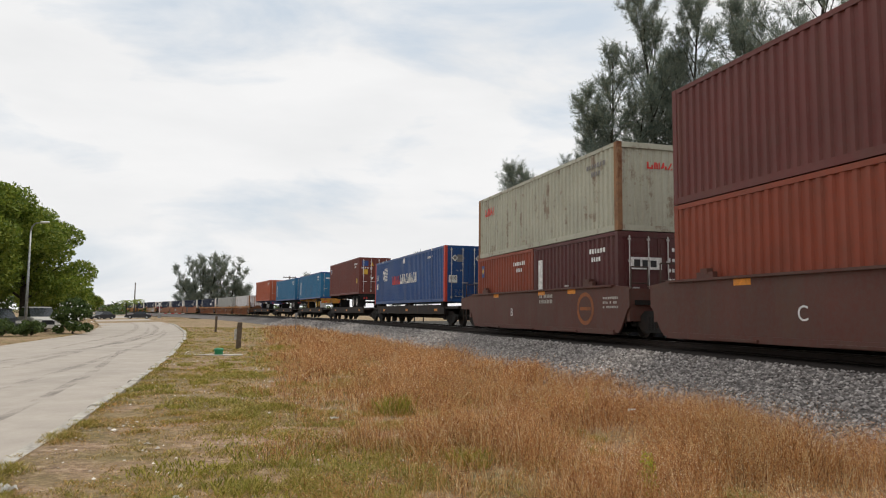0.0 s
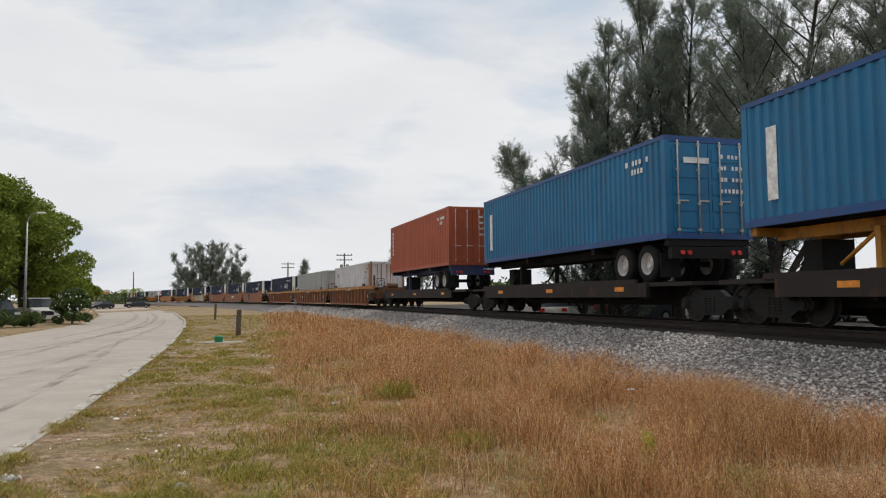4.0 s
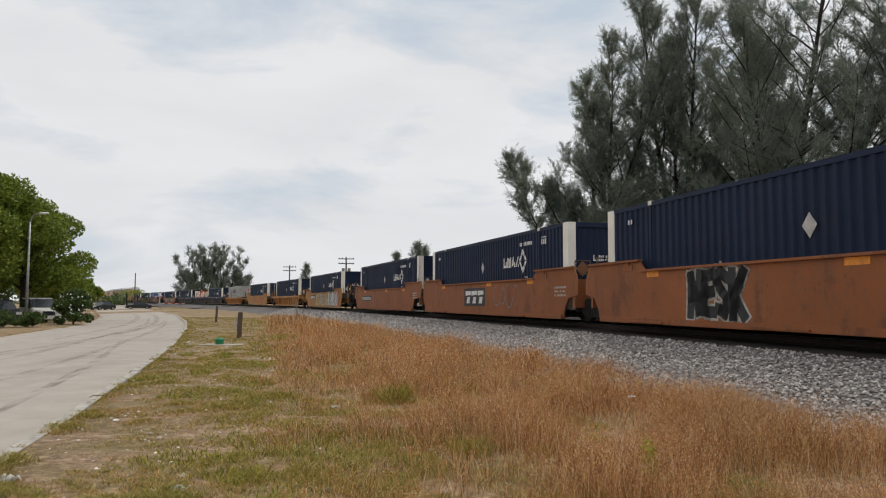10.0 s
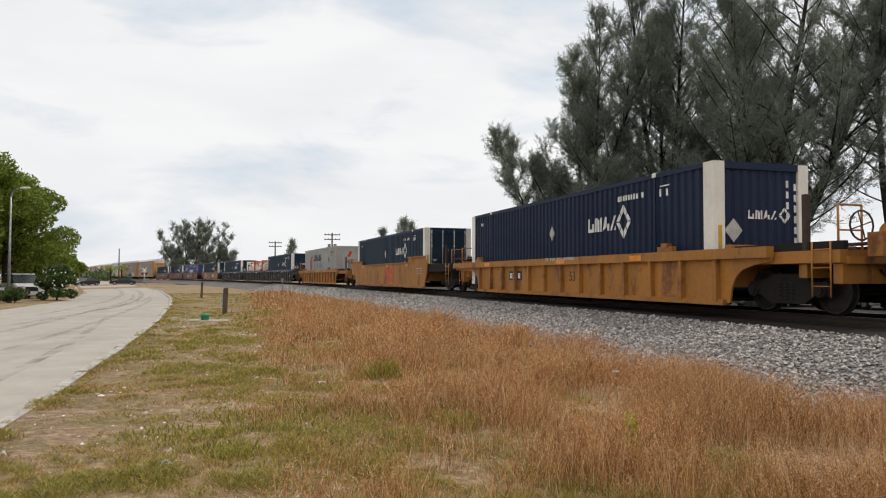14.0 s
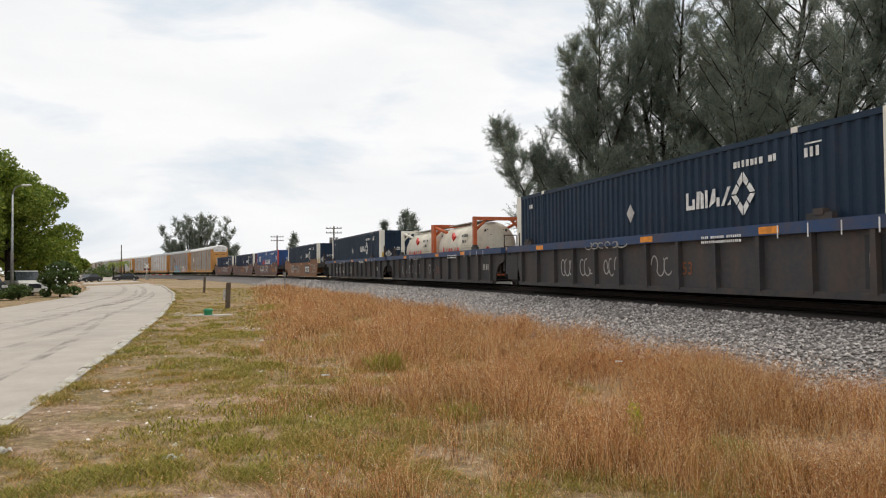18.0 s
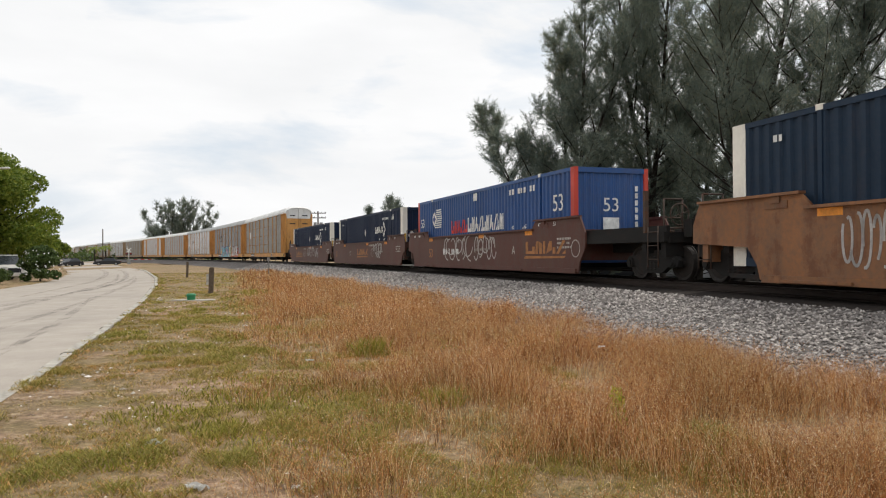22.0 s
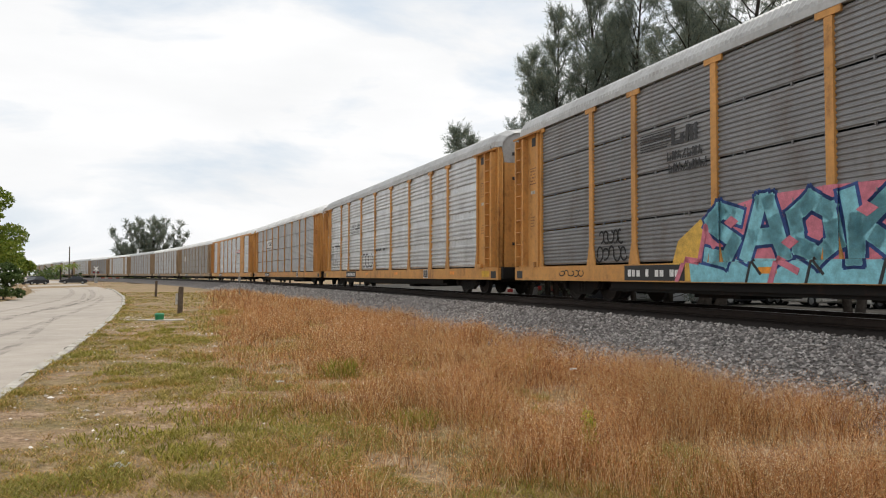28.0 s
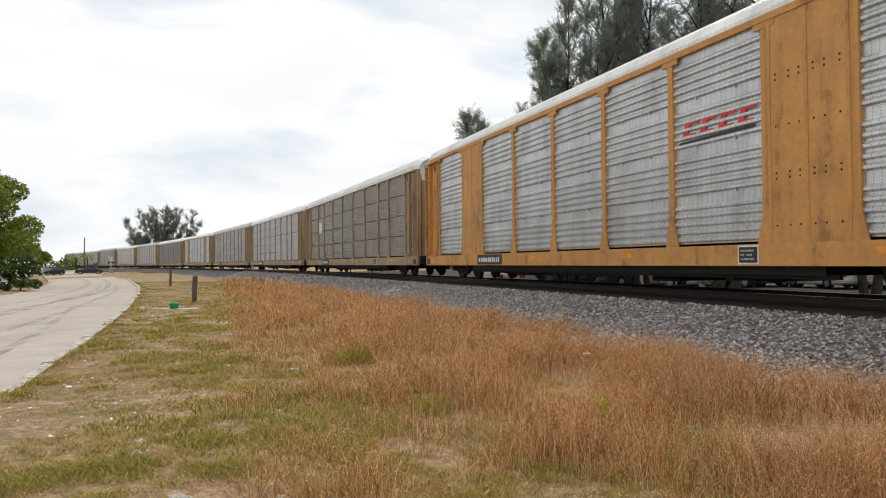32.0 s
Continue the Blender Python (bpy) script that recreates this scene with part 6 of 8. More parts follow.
def well_car(kind, a, b, c0, c1, mat, label, chord=None, chord_z=1.5, trucks=(1, 1), marks=None, rib_mat=None, tr=1.55):
    """One well of a stack car, from s = a to b, its load from c0 to c1."""
    th = thing("well_car", label, "railway wagon", "well cars")
    L, mid = b - a, (a + b) / 2
    half = L / 2
    xf, xb = mid - c0 + 0.5, mid - c1 - 0.5      # the well's ends, front and back
    low = 0.17
    ef, eb = min(half - 0.4, xf + 1.5), max(-half + 0.4, xb - 1.5)
    smooth, low_end = kind != "ribbed", kind == "low"
    tf, tb = half - (tr + 1.2 if trucks[0] == 1 else 1.25), -half + (tr + 1.2 if trucks[1] == 1 else 1.25)      # where the wheels begin
    af, ab = min(xf + (0.9 if not smooth else 0.2), tf), max(xb - (0.9 if not smooth else 0.2), tb)
    for sy in (-1, 1):
        bm = bmesh.new()
        if low_end:
            e1, e2 = half - 0.55, -half + 0.55
            out = [(ab - 0.1, low), (af + 0.1, low), (af + 0.25, 0.3), (af + 0.62, 0.84), (e1, 0.88), (e1, 1.36), (xf + 0.5, 1.42), (xf - 0.4, 1.5),
                   (xb + 0.4, 1.5), (xb - 0.5, 1.42), (e2, 1.36), (e2, 0.88), (ab - 0.62, 0.84), (ab - 0.25, 0.3)]
        elif smooth:
            out = [(ab, low), (af, low), (af + 0.08, 0.45), (af + 0.35, 0.80), (max(af + 0.4, xf + 0.55), 0.9), (max(af + 0.4, xf + 0.55), 1.3), (xf + 0.3, 1.78), (xf - 2.6, 1.78), (xf - 2.9, 1.5),
                   (xb + 2.9, 1.5), (xb + 2.6, 1.78), (xb - 0.3, 1.78), (min(ab - 0.4, xb - 0.55), 1.3), (min(ab - 0.4, xb - 0.55), 0.9), (ab - 0.35, 0.80), (ab - 0.08, 0.45)]
        else:
            fx, bx = max(ef, af + 0.9), min(eb, ab - 0.9)
            out = [(ab, low), (af, low), (af + 0.05, 0.45), (af + 0.17, 0.68), (af + 0.38, 0.86), (af + 0.7, 0.95), (fx, 1.02), (fx, chord_z), (bx, chord_z), (bx, 1.02), (ab - 0.7, 0.95), (ab - 0.38, 0.86), (ab - 0.17, 0.68), (ab - 0.05, 0.45)]
        y0 = sy * 1.46
        prism(bm, out, min(y0, y0 - sy * 0.05), max(y0, y0 - sy * 0.05))
        part("side_wall", bm, mat, th)
        if smooth:
            part("side_sill", boxes((ab + 0.1, af - 0.1, -0.07, 0.07, 0.12, 0.26)), mat, th, at=(0, sy * 1.44, 0))
            for x0, x1, z in (((xb + 0.5, xf - 0.5, 1.5),) if low_end else ((xb + 2.75, xf - 2.75, 1.5), (xf - 2.65, xf + 0.3, 1.78), (xb - 0.3, xb + 2.65, 1.78))):
                part("top_flange", boxes((x0, x1, -0.10, 0.06, -0.03, 0.025)), mat, th, at=(0, sy * 1.44, z))
            if sy < 0:
                for k in range(3):
                    x0 = xb + 2.2 + k * (xf - xb - 4.4) / 2.6
                    part("step", boxes((x0, x0 + 1.6, -1.56, -1.46, 0.14, 0.19)), mat, th)
        else:
            ch = chord or mat
            part("top_chord", boxes((bx - 0.03, fx + 0.03, -0.09, 0.09, -0.22, 0.0)), ch, th, at=(0, sy * 1.5, chord_z + 0.012))
            part("side_sill", boxes((ab + 0.1, af - 0.1, -0.09, 0.07, 0.12, 0.24)), rib_mat or mat, th, at=(0, sy * 1.46, 0))
            nr = 13
            for k in range(nr):
                x = ab + 0.35 + k * (af - ab - 0.7) / (nr - 1)
                def rib(kk=chord_z):
                    bm2 = bmesh.new()
                    prism(bm2, [(-0.07, 0.2), (0.07, 0.2), (0.05, kk - 0.21), (-0.05, kk - 0.21)], -0.115, 0.0)
                    return bm2, [rib_mat or mat], False
                me = cached(("rib", chord_z, (rib_mat or mat).name), rib)
                link("rib", me, th, at=Matrix.Translation((x, sy * 1.462, 0)) @ Matrix.Rotation(0 if sy < 0 else math.pi, 4, "Z"))
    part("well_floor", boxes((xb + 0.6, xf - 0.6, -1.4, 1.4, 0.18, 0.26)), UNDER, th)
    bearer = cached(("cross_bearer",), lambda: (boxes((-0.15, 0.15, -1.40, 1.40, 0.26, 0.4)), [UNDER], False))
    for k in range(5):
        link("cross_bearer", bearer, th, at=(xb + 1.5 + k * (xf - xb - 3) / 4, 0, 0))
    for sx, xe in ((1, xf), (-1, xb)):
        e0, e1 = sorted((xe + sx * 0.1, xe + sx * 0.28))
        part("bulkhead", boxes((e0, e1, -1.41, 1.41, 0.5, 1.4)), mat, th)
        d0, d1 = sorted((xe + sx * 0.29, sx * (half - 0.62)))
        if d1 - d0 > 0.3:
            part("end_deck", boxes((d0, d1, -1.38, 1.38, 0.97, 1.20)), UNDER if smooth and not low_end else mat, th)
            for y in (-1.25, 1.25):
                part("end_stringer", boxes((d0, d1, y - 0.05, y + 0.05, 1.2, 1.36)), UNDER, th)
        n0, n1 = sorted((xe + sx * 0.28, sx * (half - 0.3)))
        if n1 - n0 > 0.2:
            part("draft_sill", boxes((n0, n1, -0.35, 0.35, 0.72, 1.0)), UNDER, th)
        end_gear(th, half, mat, UNDER if smooth else mat, sx, (half - abs(xe)) > 2.0)
        part("corner_guide", boxes((-0.3, 0.3, -0.06, 0.06, 0.0, 0.14), (-0.12, 0.12, -0.08, 0.08, 0.1, 0.22)), mat, th, at=(xe - sx * 2.0, -1.42, chord_z if not smooth else 1.52))
    if trucks[0]:
        truck(th, half - (0.0 if trucks[0] == 2 else tr))
    if trucks[1]:
        truck(th, -half + (0.0 if trucks[1] == 2 else tr))
    y = -1.462
    for x in (xf - 3.4, (xf + xb) / 2 + 0.9, xb + 3.0):
        zz = 1.32 if smooth else chord_z - 0.18
        yy = y if smooth else -1.591
        b2 = bmesh.new()
        flat(b2, rect(x, x + 0.55, zz, zz + 0.14), yy)
        part("reflector", b2, ORANGE_MARK, th, "orange reflective patch")
    if not smooth:
        for x0, x1 in ((xf - 1.15, xf + 0.05), (xb - 0.05, xb + 1.15)) if mat is not YELLOW_CAR else ():
            part("end_patch", boxes((x0 + 0.1, x1 - 0.15, -1.467, -1.46, 0.3, chord_z - 0.3)), DARK_CAR if mat is not DARK_CAR else BLACK_MARK, th, "black-painted patch")
        if mat is not YELLOW_CAR:
            number_row(th, xf - 0.95, 0.66, 0.75, 0.24, DULL_MARK, None, -1.468, 5, 7)
    if smooth:
        bm = bmesh.new()
        for i in range(3):
            bars(bm, xf - 1.1, 1.12 - 0.13 * i, 0.9, 0.07, 9, y, seed=i)
        bars(bm, xf - 3.6, 1.55, 0.4, 0.07, 4, y)
        part("lettering", bm, DULL_MARK, th)
    if marks:
        marks(th, xf, xb)
    on_car(th, a, b, 0)
    return th


def load(ob, c0, c1, z, L=None):
    """Sets a container on the train, centred between s = c0 and c1."""
    m = (c0 + c1) / 2
    on_car(ob, m - 5, m + 5, z)
    return ob


def flat_car(a, b, lead=0.2):
    th = thing("flat_car", "grimy dark brown articulated flat car with bare deck", "railway wagon", "flat cars")
    half = (b - a) / 2
    part("deck", boxes((-half + 0.5, half - 0.5, -1.3, 1.3, 0.9, 1.0)), FLAT_CAR, th)
    for sy in (-1, 1):
        part("side_sill", boxes((-half + 2.4, half - 2.4, -0.05, 0.05, 0.62, 0.98)), FLAT_CAR, th, at=(0, sy * 1.34, 0))
        part("tyre_guard", boxes((-half + 2.0, half - 3.0, -0.04, 0.04, 0.98, 1.1)), FLAT_CAR, th, at=(0, sy * 1.3, 0))
    bm = bmesh.new()
    prism(bm, [(-half + 0.3, 0.9), (-half + 0.3, 0.72), (-half + 3, 0.4), (half - 3, 0.4), (half - 0.3, 0.72), (half - 0.3, 0.9)], -0.35, 0.35)
    part("centre_sill", bm, UNDER, th)
    plate = cached(("flat_bearer",), lambda: (boxes((-0.05, 0.05, -1.28, 1.28, 0.55, 0.9)), [UNDER], False))
    for k in range(7):
        link("cross_bearer", plate, th, at=(-half + 2.6 + k * (2 * half - 5.2) / 6, 0, 0))
    if lead > 1:
        for x in (-half + 1.2, 0.0, half - 3.4):
            for y in (-1.05, 1.05):
                part("pedestal", boxes((x - 0.2, x + 0.2, y - 0.12, y + 0.12, 1.0, 1.26)), FLAT_CAR, th)
    truck(th, half - lead)
    truck(th, -half + 2.0)
    for x in (half - 4, 0, -half + 4):
        b2 = bmesh.new()
        flat(b2, rect(x, x + 0.5, 0.78, 0.9), -1.395)
        part("reflector", b2, ORANGE_MARK, th)
    coupler(th, half - 0.5, 1)
    on_car(th, a, b, 0)


def chassis(L, z0, z1, mat, rim):
    """A road trailer chassis with two axles at its front end, as it stands on a flat car; z0 deck, z1 box floor."""
    th = thing("trailer_chassis", "road trailer chassis with twin axles under a container", "trailer chassis", "trailer chassis")
    hx, top = L / 2, z1 - z0
    for y in (-0.5, 0.5):
        part("rail", boxes((-hx + 0.1, hx - 0.1, -0.07, 0.07, top - 0.26, top - 0.02)), mat, th, at=(0, y, 0))
    for x in (-hx + 0.15, -hx * 0.35, hx * 0.4, hx - 0.15):
        part("bolster", boxes((-0.1, 0.1, -1.2, 1.2, top - 0.18, top)), mat, th, at=(x, 0, 0))
    part("rear_bumper", boxes((-0.08, 0.08, -1.15, 1.15, top - 0.5, top - 0.2)), mat, th, at=(hx - 0.1, 0, 0))
    bm = bmesh.new()
    for y in (-0.85, -0.65, 0.65, 0.85):
        tube(bm, (0, y, top - 0.35), (0.06, y, top - 0.35), 0.06, n=10)
    part("tail_lamp", bm, RED_MARK, th, at=(hx - 0.02, 0, 0))
    for x in (hx - 1.1, hx - 2.35):
        part("axle", boxes((-0.07, 0.07, -1.0, 1.0, 0.42, 0.56)), UNDER, th, at=(x, 0, 0))
        for y in (-1.07, -0.76, 0.76, 1.07):
            def tyre():
                bm2 = bmesh.new()
                prof = [(0.3, -0.12), (0.44, -0.13), (0.5, -0.09), (0.5, 0.09), (0.44, 0.13), (0.3, 0.12)]
                sheet(bm2, [[(r * math.cos(6.28319 * i / 20), d, r * math.sin(6.28319 * i / 20)) for i in range(21)] for r, d in prof])
                return bm2, [TYRE], True
            def rim_():
                bm2 = bmesh.new()
                prof = [(0.0, -0.02), (0.12, -0.06), (0.14, -0.03), (0.26, 0.02), (0.3, -0.10), (0.31, -0.12)]
                sheet(bm2, [[(r * math.cos(6.28319 * i / 16), d, r * math.sin(6.28319 * i / 16)) for i in range(17)] for r, d in prof])
                return bm2, [rim], False
            w = link("wheel", cached(("tyre",), tyre), th, at=(x, y, 0.5))
            link("rim", cached(("rim", rim.name), rim_), w)
    part("mud_flap", boxes((-0.02, 0.02, -1.2, -0.62, 0.12, 0.75)), WHITE_MARK if rim is YELLOW_MARK else TYRE, th, at=(hx - 0.45, 0, 0))
    for y in (-0.75, 0.75):
        bm = boxes((-0.06, 0.06, -0.06, 0.06, 0.12, top - 0.2), (-0.14, 0.14, -0.14, 0.14, 0.0, 0.12))
        tube(bm, (0, 0, top - 0.25), (-0.9, 0, top - 0.85), 0.04, n=6)
        part("landing_leg", bm, mat, th, at=(-hx + 2.9, y, 0))
    part("stanchion", boxes((-0.25, 0.25, -0.4, 0.4, 0.0, top - 0.3)), UNDER, th, at=(-hx + 0.9, 0, 0))
    return th


BAYS = (2.91, 1.94, 2.8, 2.8, 2.8, 2.8, 2.8, 1.94, 2.91)     # sum 23.7


def panel_mesh(w, h, mat, ridges):
    """One corrugated side screen; the top of a wide-ridged one is left flat."""
    def make():
        bm = bmesh.new()
        prof = [(0.0, 0.0)]
        rise = h * (1.0 if ridges > 6 else 0.84)
        for i in range(ridges):
            z = rise * (i + 0.12) / ridges
            p = rise / ridges
            deep = 0.025 if ridges > 6 else 0.042
            prof += [(0.0, z), (-deep, z + p * 0.22), (-deep, z + p * 0.52), (0.0, z + p * 0.74)]
        prof += [(0.0, h)]
        sheet(bm, [[(-w / 2, d, z), (w / 2, d, z)] for d, z in prof])
        box(bm, -w / 2, w / 2, 0.004, 0.02, 0, h)
        for x in (-w * 0.22, w * 0.22):
            box(bm, x - 0.012, x + 0.012, -0.04, 0.0, h - 0.012, h + 0.05)
        return bm, [mat], False
    return cached(("screen_panel", round(w, 2), round(h, 2), mat.name, ridges), make)


def autorack(i, a, screen, roof_mat, rows=5, style="plain", marks=None, end_mat=None):
    """A covered two- or three-deck wagon for cars, 28.6 m over its couplers."""
    names = {"plain": "yellow autorack wagon with grey corrugated side screens", "wide": "yellow autorack wagon with silver screens"}
    th = thing("autorack_wagon", names[style] + (" and spray-painted lettering" if marks else " and pale roof"), "railway wagon", "autoracks")
    H0, H1, hx = 0.98, 5.12, 13.6
    # wagons farther back take the colour with haze painted in
    yellow = RACK_YELLOW if i < 5 else RACK_HAZE_TAN
    end_mat = end_mat or yellow
    for sy in (-1, 1):
        part("side_sill", boxes((-hx, hx, -0.06, 0.06, 0.57, H0)), yellow, th, at=(0, sy * 1.47, 0))
        part("top_rail", boxes((-hx + 0.6, hx - 0.6, -0.06, 0.05, 0.0, 0.13)), roof_mat if style == "plain" else yellow, th, at=(0, sy * 1.47, H1 - 0.02))
        for sx in (-1, 1):
            x0, x1 = sorted((sx * 11.9, sx * 13.36))
            part("end_panel", boxes((x0, x1, -0.03, 0.03, H0, H1)), end_mat, th, at=(0, sy * 1.47, 0))
            if sy < 0:
                part("panel_rib", boxes((-0.05, 0.05, -0.07, 0.0, H0, H1 - 0.05)), end_mat, th, at=(sx * 11.95, -1.5, 0))
                for q in (12.78, 13.3):
                    part("ladder_stile", boxes((sx * q - 0.045, sx * q + 0.045, -1.66, -1.5, 1.02, 4.95)), end_mat, th)
                rung = cached(("rung", end_mat.name), lambda: (boxes((-0.22, 0.22, -0.015, 0.015, -0.015, 0.015)), [end_mat], False))
                for q in range(10):
                    link("rung", rung, th, at=(sx * 13.04, -1.63, 1.3 + 0.38 * q))
                part("eave_plate", boxes((-0.85, 0.85, -0.17, 0.0, 0.0, 0.05)), end_mat, th, at=Matrix.Translation((sx * 12.6, -1.5, 5.04)) @ Matrix.Rotation(0.3, 4, "X"))
                part("hand_hole", boxes((sx * 12.3 - 0.12, sx * 12.3 + 0.12, -1.508, -1.50, 4.66, 4.92)), BLACK_MARK, th, "dark hand hole")
                b2 = bmesh.new()
                for z0, z1 in ((3.5, 3.53), (3.97, 4.0)):
                    flat(b2, rect(sx * 12.35 - 0.22, sx * 12.35 + 0.22, z0, z1), -1.5)
                for q in range(4):
                    bars(b2, sx * 12.35 - 0.18, 3.58 + 0.1 * q, 0.36, 0.05, 6, -1.5, seed=i + q)
                    bars(b2, sx * 12.35 - 0.16, 2.2 + 0.09 * q, 0.3, 0.04, 5, -1.5, seed=i + q + 9)
                part("stencil", b2, RUST_EDGE, th, "faint brown stencilled data")
                part("reporting_plate", boxes((sx * 12.35 - 0.14, sx * 12.35 + 0.14, -1.506, -1.50, 3.2, 3.3)), DULL_MARK, th, "small pale plate")
                part("side_bracket", boxes((sx * 12.2 - 0.14, sx * 12.2 + 0.14, -1.6, -1.5, 0.98, 1.12)), end_mat, th)
                part("warning_label", boxes((sx * 12.6 - 0.3, sx * 12.6 + 0.3, -1.535, -1.53, 0.66, 0.88)), YELLOW_MARK if i % 2 == 0 else yellow, th, "bright yellow warning label")
                part("jacking_pad", boxes((sx * 13.25 - 0.2, sx * 13.25 + 0.2, -1.535, -1.52, 0.62, 0.86)), BLACK_MARK, th)
    x = -11.85
    h = (H1 - H0 - 0.06) / rows
    for k, w in enumerate(BAYS):
        wide_panel = style == "wide" and k in (1, 7)
        last = k == len(BAYS) - 1
        ww = w + (23.7 - sum(BAYS)) / len(BAYS)
        if wide_panel:
            part("yellow_panel", boxes((x, x + ww, -0.05, 0.03, H0, H1)), yellow, th, at=(0, -1.46, 0))
            for q in (0.06, 0.5, 0.94):
                part("panel_seam", boxes((x + ww * q - 0.035, x + ww * q + 0.035, -1.522, -1.508, H0, H1 - 0.05)), yellow, th)
            b2 = bmesh.new()
            for z in (1.3, 2.15, 2.25, 3.1, 3.95, 4.05):
                for q in (0.14, 0.3, 0.42, 0.58, 0.7, 0.86):
                    flat(b2, [(x + ww * q + 0.022 * math.cos(1.0472 * k), z + 0.022 * math.sin(1.0472 * k)) for k in range(6)], -1.512)
            part("bolt_hole", b2, UNDER, th)["kind"] = "stuff"
        else:
            for r in range(rows):
                link("screen_panel", panel_mesh(ww - 0.16, h - (0.04 if screen not in PERFORATED else 0.004), screen, 10 if screen not in PERFORATED else 5), th, at=(x + ww / 2, -1.44, H0 + 0.05 + r * h))
        part("far_screen", boxes((x + 0.06, x + ww - 0.06, -0.02, 0.02, H0, H1)), screen, th, at=(0, 1.45, 0))
        for q in ([x] if not last else [x, x + ww]):
            def post_():
                bm = bmesh.new()
                prism(bm, [(-0.085, H0 - 0.02), (0.085, H0 - 0.02), (0.085, H1), (-0.085, H1)], -0.035, 0.05)
                prism(bm, [(-0.22, H0 - 0.02), (0.22, H0 - 0.02), (0.09, H0 + 0.5), (-0.09, H0 + 0.5)], -0.04, 0.0)
                box(bm, -0.26, 0.26, -0.045, 0.0, H1 - 0.14, H1 + 0.02)
                return bm, [yellow], False
            link("post", cached(("post", yellow.name), post_), th, at=(q, -1.475, 0))
        x += ww
    bm = bmesh.new()
    for k in range(-1, 2):
        box(bm, -12.9, 12.9, -1.4, 1.4, 1.05 + (k + 1) * 1.45, 1.12 + (k + 1) * 1.45)
    part("deck", bm, UNDER, th)
    prof = [(-1.5, 5.12), (-1.47, 5.32), (-1.30, 5.56), (-0.98, 5.74), (-0.5, 5.81), (0, 5.83), (0.5, 5.81), (0.98, 5.74), (1.30, 5.56), (1.47, 5.32), (1.5, 5.12)]
    bm = bmesh.new()
    rows_, n = [], (380 if i < 6 else 60)
    for j in range(n + 1):
        xx = -13.3 + 26.6 * j / n
        up = 0.026 * (j % 2)
        rows_.append([(xx, y * (1 + up / 3), z + up) for y, z in prof])
    sheet(bm, rows_)
    part("roof", bm, roof_mat, th)
    for sx in (-1, 1):
        bm = bmesh.new()
        sheet(bm, [[(sx * 13.3, y, z) for y, z in prof], [(sx * 13.55, y * 0.93, 5.12 + (z - 5.12) * 0.86) for y, z in prof], [(sx * 13.6, y * 0.9, 5.12 + (z - 5.12) * 0.8) for y, z in prof]])
        part("roof_end", bm, roof_mat, th)
        dm, cap = (TANK_CREAM, YELLOW_MARK) if i == 4 and sx > 0 else (end_mat, roof_mat)
        for sy in (-1, 1):
            y0, y1 = sorted((0.012 * sy, 1.22 * sy))
            x0, x1 = sorted((sx * 13.4, sx * 13.5))
            part("end_door", boxes((x0, x1, y0, y1, 1.0, 4.59)), dm, th, at=(0, 0, 0))
            bm = bmesh.new()
            zs = [(5.12 + (z - 5.12) * 0.84) for y, z in prof]
            pts = [(y * 0.88, z) for (y, zz), z in zip(prof, zs) if y * sy >= 0]
            pts = [(0.012 * sy, 4.595)] + [(p if abs(p[0]) > 0.01 else (0.012 * sy, p[1])) for p in (pts if sy > 0 else pts[::-1])][::1] + [(1.30 * sy, 4.98), (1.22 * sy, 4.595)]
            prism(bm, pts, x0, x1, axis="x")
            part("upper_door", bm, cap, th)
            if sx > 0:
                b2 = bmesh.new()
                for z in (1.75, 4.0, 4.85):
                    box(b2, 13.5, 13.53, sy * 0.35 - 0.28 + sy * 0.3, sy * 0.35 + 0.28 + sy * 0.3, z, z + 0.1)
                part("door_slot", b2, BLACK_MARK, th)
            bm = bmesh.new()
            for q in (1.28, 1.42):
                tube(bm, (sx * 13.45, sy * q, 1.0), (sx * 13.45, sy * q, 5.1), 0.03, n=6)
            box(bm, min(sx * 13.36, sx * 13.46), max(sx * 13.36, sx * 13.46), sy * 1.35 - 0.1, sy * 1.35 + 0.1, 0.98, 5.1)
            part("corner_post", bm, end_mat, th)
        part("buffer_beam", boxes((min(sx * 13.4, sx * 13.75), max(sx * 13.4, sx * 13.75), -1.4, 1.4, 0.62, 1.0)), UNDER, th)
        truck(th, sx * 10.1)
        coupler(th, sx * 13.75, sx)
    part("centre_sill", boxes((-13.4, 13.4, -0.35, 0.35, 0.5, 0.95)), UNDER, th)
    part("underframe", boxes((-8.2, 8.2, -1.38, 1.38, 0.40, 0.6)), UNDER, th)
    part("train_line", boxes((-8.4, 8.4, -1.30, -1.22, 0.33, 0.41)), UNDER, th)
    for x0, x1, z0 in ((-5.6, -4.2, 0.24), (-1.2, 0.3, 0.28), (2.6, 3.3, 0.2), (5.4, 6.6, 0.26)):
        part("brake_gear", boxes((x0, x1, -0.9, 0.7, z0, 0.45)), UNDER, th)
    y = -1.532
    bm = bmesh.new()
    flat(bm, rect(-7.35, -5.1, 0.60, 0.95), y, mat=0)
    part("number_board", bm, BLACK_MARK, th)
    bm = bmesh.new()
    bars(bm, -7.2, 0.69, 1.95, 0.17, 11, y - 0.005, seed=i)
    part("number", bm, WHITE_MARK, th)
    bm = bmesh.new()
    flat(bm, rect(6.28, 6.82, 0.60, 0.96), y)
    part("data_plate", bm, WHITE_MARK, th, "white-rimmed data plate")
    bm = bmesh.new()
    flat(bm, rect(6.31, 6.79, 0.63, 0.93), y - 0.0045)
